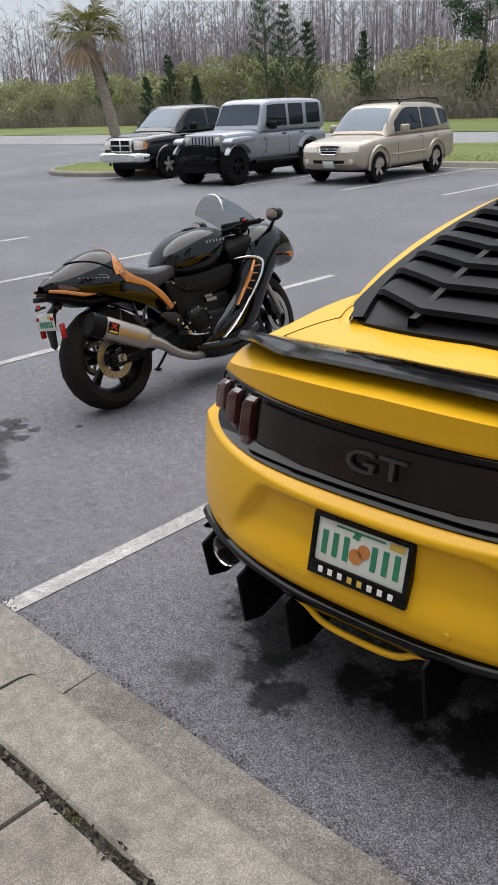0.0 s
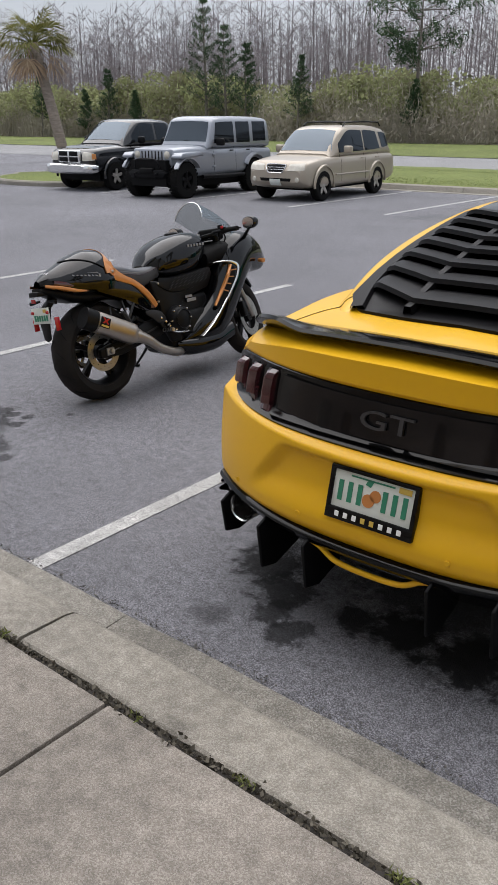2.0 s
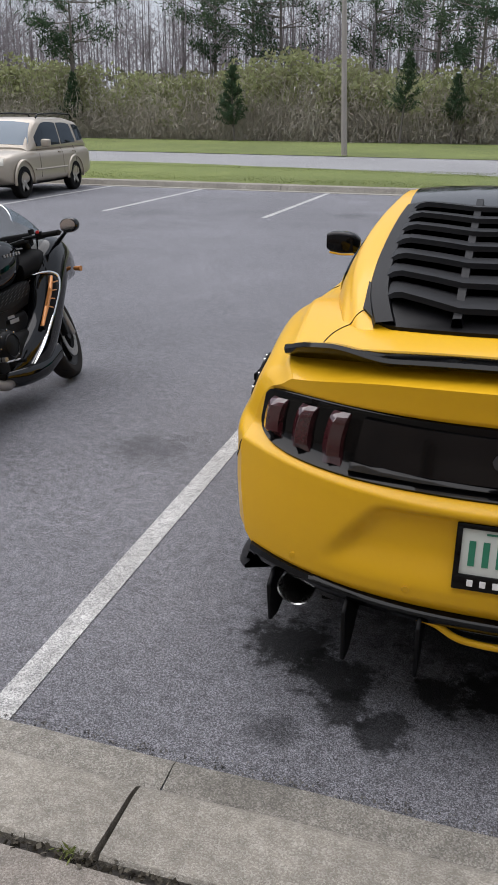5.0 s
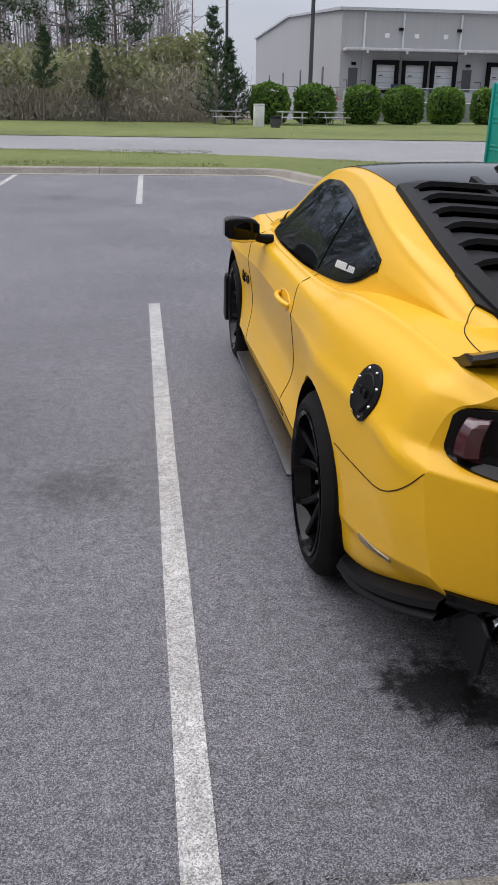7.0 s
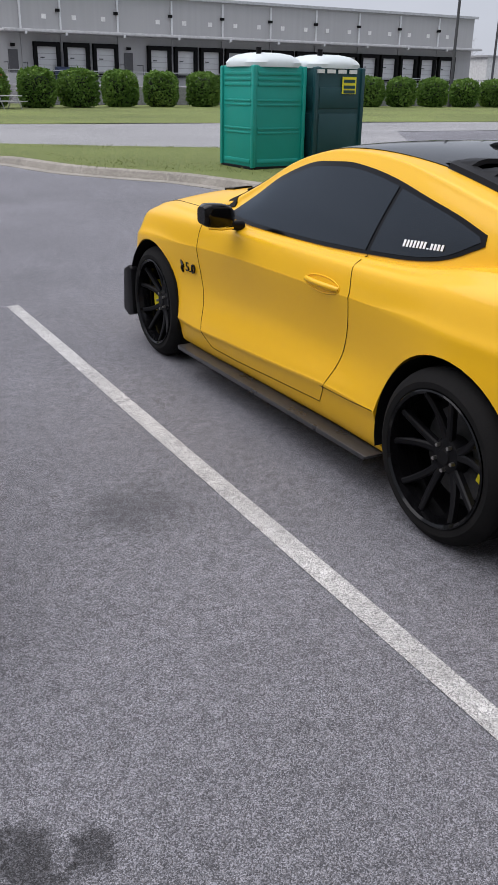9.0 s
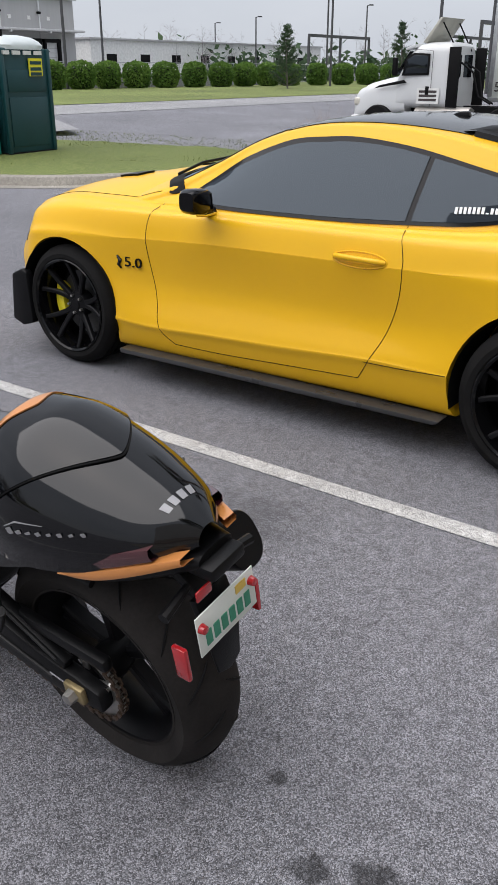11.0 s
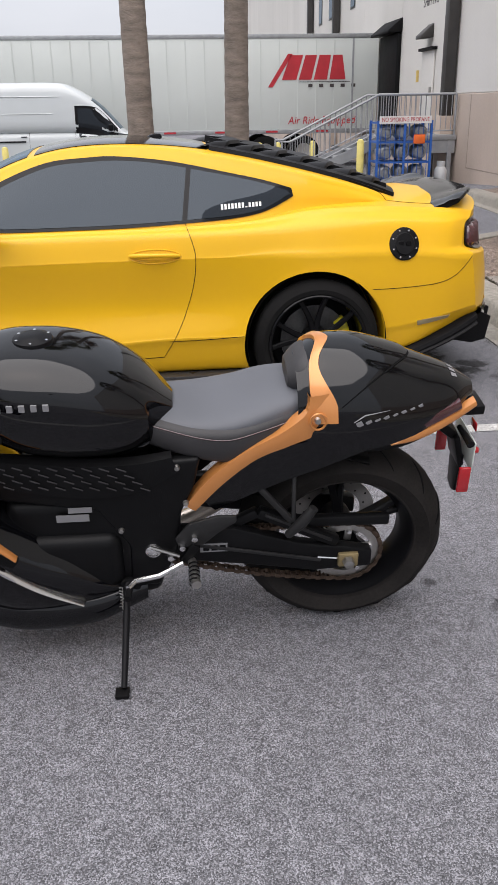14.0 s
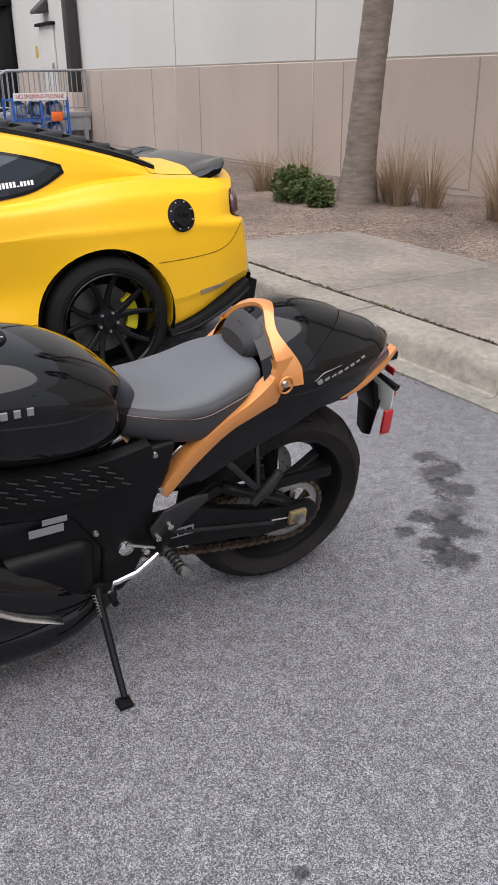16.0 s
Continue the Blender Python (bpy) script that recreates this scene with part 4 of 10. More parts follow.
# number plate in a black frame; its characters stay plain bars
plate_y = on_tail(0, 0.62, 0.0).y
plate = part("number_plate", box(-0.1525, 0.1525, plate_y - 0.014, plate_y - 0.010, 0.575, 0.7275, 0.001), PLATE_WHITE, coupe, "white and green number plate in a black frame")
part("plate_frame", fuse(box(-0.162, 0.162, plate_y - 0.022, plate_y + 0.01, 0.556, 0.598, 0.004), box(-0.162, 0.162, plate_y - 0.022, plate_y + 0.01, 0.722, 0.737, 0.004), box(-0.162, -0.146, plate_y - 0.022, plate_y + 0.01, 0.59, 0.73, 0.004), box(0.146, 0.162, plate_y - 0.022, plate_y + 0.01, 0.59, 0.73, 0.004)), GLOSS_BLACK, plate)
for x in (-0.118, -0.082, -0.046, 0.046, 0.082, 0.118):
    part("character_bar", box(x - 0.0085, x + 0.0085, plate_y - 0.0165, plate_y - 0.012, 0.622, 0.69), PLATE_GREEN, plate)
for x, z, r in ((-0.012, 0.645, 0.022), (0.012, 0.665, 0.02)):
    part("fruit_mark", lathe([(0.0, plate_y - 0.0165), (r, plate_y - 0.0165), (r, plate_y - 0.012)], "y", 16, (x, 0, z)), ORANGE, plate)
part("leaf_mark", prism([(-0.03, 0.695), (-0.01, 0.69), (0.0, 0.71), (-0.02, 0.712)], plate_y - 0.0165, plate_y - 0.012, "y"), PLATE_GREEN, plate)
part("sticker", box(0.09, 0.135, plate_y - 0.0168, plate_y - 0.012, 0.70, 0.718), GOLD, plate)
for i in range(8):
    x = -0.115 + 0.033 * i
    part("frame_mark", box(x - 0.008, x + 0.008, plate_y - 0.0235, plate_y - 0.02, 0.568, 0.586, 0.001, 1), GOLD if i in (3, 4) else LETTER_WHITE, plate)
part("frame_mark", box(-0.085, 0.075, plate_y - 0.0165, plate_y - 0.012, 0.709, 0.714), PLATE_GREEN, plate)

pivot = Matrix.Translation((0, plate_y, 0.65))
plate.matrix_basis = Matrix.Translation((0, 0, -0.03)) @ pivot @ Matrix.Rotation(radians(-13), 4, "X") @ pivot.inverted()

# bumper: sensors, valance with diffuser, fins and pipes
for x in (-0.62, -0.28, 0.28, 0.62):
    p = on_tail(x, 0.50, 0.001)
    part("parking_sensor", lathe([(0.0, -0.002), (0.009, -0.002), (0.011, 0.002), (0.0115, 0.0)], "y", 16, p), YELLOW, coupe)
VT = [(-0.772, 0.452), (-0.62, 0.44), (-0.4, 0.425), (-0.2, 0.415), (0, 0.412), (0.2, 0.415), (0.4, 0.425), (0.62, 0.44), (0.772, 0.452)]


def valance():
    rows = []
    for x, z in curve(VT, 60):
        y0 = 0.04 + 0.19 * (abs(x) / 0.8) ** 3
        rows.append([(x, y0 + 0.06, z + 0.03), (x, y0 - 0.012, z + 0.022), (x, y0 - 0.022, z + 0.008), (x, y0 - 0.012, z - 0.012), (x, y0 + 0.05, z - 0.05), (x, y0 + 0.14, z - 0.13), (x, y0 + 0.5, z - 0.17)])
    return sheet(rows, flip=True)


part("rear_valance", valance(), GLOSS_BLACK, coupe, "black lower rear valance", 50)
stripe = [(x * 0.82, 0.095 + 0.12 * (abs(x) / 0.8) ** 3, z) for x, z in curve([(-0.66, 0.428), (-0.5, 0.418), (-0.34, 0.412), (-0.24, 0.398), (-0.15, 0.362), (0, 0.354), (0.15, 0.362), (0.24, 0.398), (0.34, 0.412), (0.5, 0.418), (0.66, 0.428)], 60)]
part("diffuser_stripe", tube([(x, y - 0.055, z) for x, y, z in stripe], 0.0105, 8), YELLOW, coupe, "yellow diffuser outline", 50)
part("reverse_lamp", box(-0.13, 0.13, 0.07, 0.12, 0.365, 0.40, 0.01), material("smoked_grey_lens", (0.03, 0.03, 0.03), 0.15, 0, 0.1, 20, 90, coat=0.3), coupe)
for s in (-1, 1):
    for x, y0, deep, tall in ((0.685, 0.13, 0.20, 0.16), (0.445, 0.05, 0.28, 0.20), (0.235, 0.03, 0.28, 0.20)):
        out = [(y0 + 0.02, 0.425), (y0 - 0.035, 0.40), (y0 - 0.01, 0.425 - tall), (y0 + 0.07, 0.425 - tall - 0.02), (y0 + deep, 0.27), (y0 + deep, 0.40)]
        part("diffuser_fin", prism(out, s * x - 0.006, s * x + 0.006, "x", 0.003, 1), SATIN_BLACK, coupe)
    part("exhaust_tip", lathe([(0.052, 0.10), (0.055, 0.095), (0.057, 0.10), (0.057, 0.36), (0.048, 0.36), (0.048, 0.11), (0.052, 0.10)], "y", 32, (s * 0.61, 0.03, 0.385)), CHROME, coupe, "polished round exhaust tip")
    part("exhaust_bore", lathe([(0.0, 0.24), (0.05, 0.24)], "y", 24, (s * 0.61, 0.03, 0.385)), MATT_BLACK, coupe)
    spat = []
    for x, y, z1, z0 in curve([(0.905, 0.80, 0.235, 0.200), (0.895, 0.64, 0.268, 0.222), (0.868, 0.46, 0.330, 0.28), (0.828, 0.31, 0.392, 0.338), (0.785, 0.215, 0.435, 0.378)], 16):
        spat.append([(s * (x - 0.05), y + 0.01, z1 + 0.03), (s * (x - 0.004), y, z1), (s * (x + 0.004), y - 0.004, z1 - 0.02), (s * (x - 0.012), y + 0.004, z0 + 0.03), (s * (x + 0.010), y - 0.006, z0 + 0.010), (s * (x + 0.006), y - 0.005, z0), (s * (x - 0.08), y + 0.03, z0)])
    part("corner_spat", sheet(spat, flip=(s < 0)), SATIN_BLACK, coupe, "black corner splitter", 30)
    part("side_marker", laid([(0.60, 0.442), (0.50, 0.455), (0.405, 0.462)], [(0.595, 0.416), (0.50, 0.430), (0.415, 0.444)], 10, 3, lambda y, z, out, s=s: on_side(y, z, out, s), 0.005, 0.006), material("smoked_amber_lens", (0.30, 0.24, 0.13), 0.2, 0, 0.15, 20, 90, coat=0.5), coupe)

# fuel door, handles, mirrors, badge
ring = lambda r, n=28: [(0.692 + r * math.cos(a), 0.857 + r * math.sin(a)) for a in np.linspace(0, 2 * math.pi, n, endpoint=False)]
for r, o, nm in ((0.083, 0.006, "fuel_door"), (0.056, 0.011, "fuel_door_centre")):
    rim_pts = [on_side(y, z, o) for y, z in ring(r)]
    mid_pts = [on_side(y, z, o + 0.003) for y, z in ring(r * 0.93)]
    base = [on_side(y, z, -0.004) for y, z in ring(r)]
    c = on_side(0.692, 0.857, o + 0.003)
    n = len(rim_pts)
    v = base + rim_pts + mid_pts + [c]
    f = [(i, (i + 1) % n, n + (i + 1) % n, n + i) for i in range(n)] + [(n + i, n + (i + 1) % n, 2 * n + (i + 1) % n, 2 * n + i) for i in range(n)] + [(2 * n + i, 2 * n + (i + 1) % n, 3 * n) for i in range(n)]
    ob = part(nm, (v, f), SATIN_BLACK, coupe, "round black bolted fuel door", 30)
for i in range(8):
    a = 2 * math.pi * (i + 0.5) / 8
    p = on_side(0.692 + 0.069 * math.cos(a), 0.857 + 0.069 * math.sin(a), 0.010)
    part("bolt", lathe([(0.0, -0.004), (0.005, -0.003), (0.0055, 0.004)], "x", 8, p), CHROME, coupe, smooth=0)
p = on_side(0.692, 0.857, 0.016)
for k in (-1, 1):
    part("badge_bar", box(p.x - 0.004, p.x + 0.004, p.y + k * 0.02 - 0.014, p.y + k * 0.02 + 0.014, p.z - 0.012, p.z + 0.012, 0.002, 1), MATT_BLACK, coupe)
for s in (-1, 1):
    side = lambda y, z, out, s=s: on_side(y, z, out, s)
    part("handle_dish", laid([(2.09, 0.852), (2.0, 0.858), (1.92, 0.85)], [(2.09, 0.812), (2.0, 0.805), (1.92, 0.812)], 12, 4, side, 0.0015, 0.006), YELLOW, coupe)
    rim_line = [side(2.015 + 0.135 * math.cos(a), 0.834 + 0.034 * math.sin(a), 0.001) for a in np.linspace(0, 2 * math.pi, 41)]
    part("dish_rim", tube(rim_line, 0.0035, 6), YELLOW, coupe, smooth=60)
    bar = []
    for k in np.linspace(0, 1, 11):
        y = 2.14 - 0.25 * k
        lift = 0.034 * math.sin(math.pi * min(1, max(0, k * 1.02))) ** 0.5
        bar.append(on_side(y, 0.838 - 0.004 * k, lift, s))
    part("door_handle", tube(bar, [0.010] + [0.0125] * 9 + [0.010], 10), YELLOW, coupe, "yellow pull handle", 60)
    shell_rows = []
    for k, w in zip(np.linspace(0, 1, 9), (0.45, 0.78, 0.92, 0.98, 1.0, 1.0, 0.98, 0.92, 0.70)):
        x = s * (0.915 + 0.185 * k)
        yc, zc = 2.84 - 0.02 * k, 1.018 + 0.012 * k
        shell_rows.append([(x, yc + 0.075 * w * (0.62 if math.cos(a) < 0 else 1) * math.copysign(abs(math.cos(a)) ** 0.55, math.cos(a)), zc + 0.060 * w * math.copysign(abs(math.sin(a)) ** 0.55, math.sin(a))) for a in np.linspace(0, 2 * math.pi, 17)[:-1]])
    g = sheet(shell_rows, closed=True, flip=(s < 0))
    k = len(shell_rows[0])
    mir = part("door_mirror", (g[0], g[1] + [tuple(range(k)), tuple(range(len(g[0]) - k, len(g[0])))]), GLOSS_BLACK, coupe, "gloss black door mirror", 50)
    part("mirror_foot", tube([(s * 0.84, 2.89, 0.955), (s * 0.90, 2.87, 0.965), (s * 0.96, 2.85, 0.985)], [0.03, 0.024, 0.022], 10), SATIN_BLACK, mir)
    # gloss black in place of a mirror paints the dark reflection seen in it
    part("mirror_glass", prism([(s * 0.945, 0.975), (s * 1.075, 0.98), (s * 1.085, 1.055), (s * 0.955, 1.06)], 2.792, 2.796, "y"), GLOSS_BLACK, mir)
    part("mirror_band", tube([(s * x, 2.785, z) for x, z in ((0.94, 0.965), (1.01, 0.962), (1.08, 0.972))], 0.006, 6), YELLOW, mir)
    # five-litre badge on the front fender
    m = Matrix.Translation(on_side(3.37, 0.652, 0.004, s)) @ Matrix.Rotation(radians(-90 if s < 0 else 90), 4, "Z") @ Matrix.Rotation(radians(90), 4, "X")
    lettering("5.0", 0.075, GLOSS_BLACK, "fender_badge", coupe, m, 0.004, "black raised badge", 0.12)
    bp = [on_side(y, z, 0.005, s) for y, z in ((3.475, 0.685), (3.455, 0.66), (3.47, 0.635), (3.455, 0.615))]
    part("emblem", tube(bp, [0.004, 0.012, 0.010, 0.004], 6), GLOSS_BLACK, coupe)
    part("winglet", prism([(4.18, 0.20), (4.20, 0.50), (4.24, 0.52), (4.33, 0.48), (4.36, 0.20), (4.27, 0.17)], s * 0.90, s * 0.955, "x", 0.012), SATIN_BLACK, coupe, "black front bumper winglet")
    part("headlamp", laid([(4.28, 0.72), (4.38, 0.705), (4.45, 0.68)], [(4.30, 0.66), (4.38, 0.645), (4.44, 0.63)], 8, 4, side, 0.004, 0.008), material("smoked_headlamp", (0.05, 0.05, 0.055), 0.1, 0, 0.2, 4, 90, coat=0.9), coupe)
# decal on the quarter window stays unreadable bars
for i in range(12):
    y = 1.652 - 0.0185 * i
    a, b = on_side(y, 1.042 + 0.0012 * i, 0.0115), on_side(y, 1.068 + 0.0012 * i, 0.0115)
    if i == 7:
        b = a + (b - a) * 0.2
    elif i > 7:
        b = a + (b - a) * 0.85
    q = [a + Vector((0, 0.0062, 0)), a - Vector((0, 0.0062, 0)), b - Vector((0, 0.0062, 0)), b + Vector((0, 0.0062, 0))]
    off = Vector((-0.0015, 0, 0.0))
    v = q + [p + off for p in q]
    part("decal_mark", (v, [(4, 5, 6, 7), (0, 3, 2, 1), (0, 1, 5, 4), (1, 2, 6, 5), (2, 3, 7, 6), (3, 0, 4, 7)]), LETTER_WHITE, coupe, smooth=0)

# hood vents, cowl and wiper
for s in (-1, 1):
    part("hood_vent", laid([(s * 0.30, 3.86), (s * 0.34, 3.90), (s * 0.40, 3.92)], [(s * 0.30, 3.74), (s * 0.34, 3.74), (s * 0.42, 3.76)], 6, 4, on_top, 0.012, 0.02), SATIN_BLACK, coupe)
cowl = [(-0.74, 3.24), (-0.5, 3.42), (-0.2, 3.50), (0, 3.52), (0.2, 3.50), (0.5, 3.42), (0.74, 3.24)]
part("cowl", laid(cowl, [(x, y - 0.10) for x, y in cowl], 30, 4, on_top, 0.006, 0.01), MATT_BLACK, coupe)
part("wiper", tube([on_top(-0.55, 3.33, 0.02), on_top(-0.3, 3.36, 0.03), on_top(0.0, 3.38, 0.03)], 0.008, 6), MATT_BLACK, coupe)
seam([(0.735, 3.30), (0.745, 3.5), (0.735, 3.8), (0.70, 4.1), (0.62, 4.4)], lambda x, y, o: on_top(x, y, o))
seam([(-0.735, 3.30), (-0.745, 3.5), (-0.735, 3.8), (-0.70, 4.1), (-0.62, 4.4)], lambda x, y, o: on_top(x, y, o))

# rear window louvres: two folded wings of slats, a spine and edge frames


frame_w = lambda y: float(table([0.62, 0.8, 1.1, 1.5, 1.85], [0.47, 0.52, 0.545, 0.535, 0.51], y))
louvre = new("rear_louvre")
louvre.parent = coupe
louvre["label"] = "matt black rear window louvres"
FOLD = 0.24
for s in (-1, 1):
    edge = []
    for y in np.linspace(0.66, 1.70, 26):
        w = frame_w(y)
        edge.append([on_top(s * (w + 0.02), y, 0.002), on_top(s * (w + 0.01), y, 0.022), on_top(s * (w - 0.045), y, 0.028), on_top(s * (w - 0.06), y, 0.002)])
    part("louvre_edge", sheet(edge, flip=(s > 0)), SATIN_BLACK, louvre, smooth=40)
    ridge = []
    for y in np.linspace(0.64, 1.68, 26):
        ridge.append([on_top(s * (FOLD - 0.02), y, 0.004), on_top(s * (FOLD - 0.013), y, 0.042), on_top(s * (FOLD + 0.013), y, 0.042), on_top(s * (FOLD + 0.02), y, 0.004)])
    part("louvre_rib", sheet(ridge, flip=(s > 0)), SATIN_BLACK, louvre, smooth=30)
for i in range(7):
    y = 0.70 + 0.136 * i
    w = frame_w(y + 0.06) - 0.03
    rows = []
    for x in np.r_[np.linspace(-w, -FOLD, 10), np.linspace(-FOLD, FOLD, 7)[1:-1], np.linspace(FOLD, w, 10)]:
        t = max(0.0, (abs(x) - FOLD) / (w - FOLD))
        yy = y + 0.10 * t
        drop = 0.03 * max(0, (t - 0.8) / 0.2) ** 1.5
        base, tip = on_top(x, yy + 0.15, 0.006), on_top(x, yy, 0.055 - drop)
        tip2 = tip + Vector((0, -0.006, -0.018))
        mid = base.lerp(tip, 0.5) + Vector((0, 0, 0.009))
        rows.append([base, mid, tip, tip2, tip2 + Vector((0, 0.014, 0.004)), mid - Vector((0, 0, 0.012)), base - Vector((0, 0, 0.006))])
    part("slat", sheet(rows, flip=False), SATIN_BLACK, louvre, smooth=35)
foot = [(-0.55, 0.76), (-0.46, 0.66), (-0.25, 0.60), (0, 0.585), (0.25, 0.60), (0.46, 0.66), (0.55, 0.76)]
part("louvre_base", laid(foot, [(x * 1.02, y + 0.17) for x, y in foot], 30, 5, on_top, 0.012, 0.014), SATIN_BLACK, louvre)

# raised wing-type spoiler
def spoiler():
    rows = []
    for x in np.linspace(-0.715, 0.715, 61):
        a = abs(x) / 0.715
        y0 = 0.20 + 0.17 * a ** 4
        z0 = 1.056 - 0.060 * a ** 3
        lift = 0.018 + 0.036 * smooth01(0.52, 0.80, a) * (1 - 0.3 * smooth01(0.9, 1.0, a))
        chord = 0.15 - 0.04 * smooth01(0.85, 1.0, a)
        rows.append([(x, y0 + chord + 0.06, z0 + 0.012), (x, y0 + chord * 0.6, z0 + 0.03 + lift * 0.35), (x, y0 + 0.03, z0 + 0.028 + lift * 0.85), (x, y0 - 0.02, z0 + 0.03 + lift), (x, y0 - 0.03, z0 + 0.02 + lift), (x, y0 - 0.018, z0 + 0.012 + lift * 0.8), (x, y0 + 0.04, z0 + 0.008 + lift * 0.4), (x, y0 + chord * 0.7, z0 - 0.005)])
    v, f = sheet(rows, closed=True, flip=True)
    k = len(rows[0])
    return v, f + [tuple(range(k)), tuple(reversed(range(len(v) - k, len(v))))]


part("spoiler", spoiler(), GLOSS_BLACK, coupe, "gloss black lip spoiler with raised tips", 40)
fin = on_top(0.0, 1.98, 0)
part("roof_antenna", prism([(2.08, fin.z - 0.01), (1.99, fin.z + 0.022), (1.95, fin.z + 0.022), (1.94, fin.z - 0.01)], -0.02, 0.02, "x", 0.008), GLOSS_BLACK, coupe)
# cabin
part("seat", box(-0.62, -0.12, 1.9, 2.05, 0.5, 1.16, 0.06, 3), DARK_CLOTH, coupe)
part("seat", box(0.12, 0.62, 1.9, 2.05, 0.5, 1.16, 0.06, 3), DARK_CLOTH, coupe)
part("dashboard", box(-0.72, 0.72, 2.9, 3.3, 0.6, 0.96, 0.05, 3), DARK_CLOTH, coupe)

# ---- the black sport motorcycle ----
BIKE_BLACK = material("deep_black_bike_paint", (0.0025, 0.0026, 0.0034), 0.05, 0, 0.2, 2, 200, spec=0.42)
FRAME_BLACK = material("satin_black_casting", (0.0032, 0.0033, 0.0038), 0.42, 0, 0.3, 9, 220, 0.2, spec=0.19)
WORN_BLACK = material("worn_black_alloy", (0.011, 0.011, 0.0115), 0.5, 0.1, 0.35, 14, 120, 0.2)
SEAT_VINYL = material("dark_grey_seat_vinyl", (0.088, 0.093, 0.106), 0.62, 0, 0.12, 5, 500, 0.35, depth=0.0004)
SEAT_SIDE = material("black_seat_vinyl", (0.026, 0.025, 0.027), 0.6, 0, 0.15, 5, 500, 0.35, depth=0.0004)
RUSTY_CHAIN = material("oily_rust_chain", (0.10, 0.07, 0.052), 0.5, 0.7, 0.4, 40, 200)
BRASS = material("dull_brass", (0.30, 0.235, 0.12), 0.45, 0.6, 0.2, 9, 90)
SILVER_MARK = material("silver_marking", (0.26, 0.26, 0.27), 0.4, 0.3, 0.05)
bike = thing("motorcycle", "black and copper sport motorcycle leaning on its kickstand", "motorcycle", (-2.945, 1.433, 0.0), -0.5, tilt=(0, -10.5))


def hull(ys, top, low, half, n=40, seg=28, px=0.75, pz=0.75, shift=None):
    """A closed body along y with rounded-box sections."""
    rows = []
    for y in np.linspace(ys[0], ys[-1], n):
        t, b, h = (float(table(ys, c, y)) for c in (top, low, half))
        sx = float(table(ys, shift, y)) if shift else 0.0
        ring = []
        for a in np.linspace(0, 2 * math.pi, seg, endpoint=False):
            c, s = math.cos(a), math.sin(a)
            ring.append((sx + h * math.copysign(abs(c) ** px, c), y, (t + b) / 2 + (t - b) / 2 * math.copysign(abs(s) ** pz, s)))
        rows.append(ring)
    v, f = sheet(rows, closed=True, flip=False)
    return v, f + [tuple(range(seg)), tuple(reversed(range(len(v) - seg, len(v))))]


def beam(p, q, tall, wide, bevel=0.005, up=(0, 0, 1)):
    """A bevelled bar of box section from p to q."""
    p, q = Vector(p), Vector(q)
    d = (q - p).normalized()
    s = d.cross(Vector(up)).normalized()
    u = s.cross(d)
    g = box(-wide / 2, wide / 2, 0, (q - p).length, -tall / 2, tall / 2, bevel, 2)
    m = Matrix((s, d, u)).transposed().to_4x4()
    m.translation = p
    return moved(g, m)


def ribbon(path, thick, flip=False):
    """A curved strip: path rows are (x, y, z, half height along the normal in the side view)."""
    pts = curve(path, 50)
    rows = []
    for i, (x, y, z, w) in enumerate(pts):
        a, b = pts[max(0, i - 1)], pts[min(len(pts) - 1, i + 1)]
        d = Vector((b[1] - a[1], b[2] - a[2])).normalized()
        ny, nz = -d.y, d.x
        s = math.copysign(1, x)
        rows.append([(x - s * thick, y + ny * w, z + nz * w), (x, y + ny * w * 0.85, z + nz * w * 0.85), (x + s * 0.004, y, z), (x, y - ny * w * 0.85, z - nz * w * 0.85), (x - s * thick, y - ny * w, z - nz * w)])
    return sheet(rows, flip=flip)


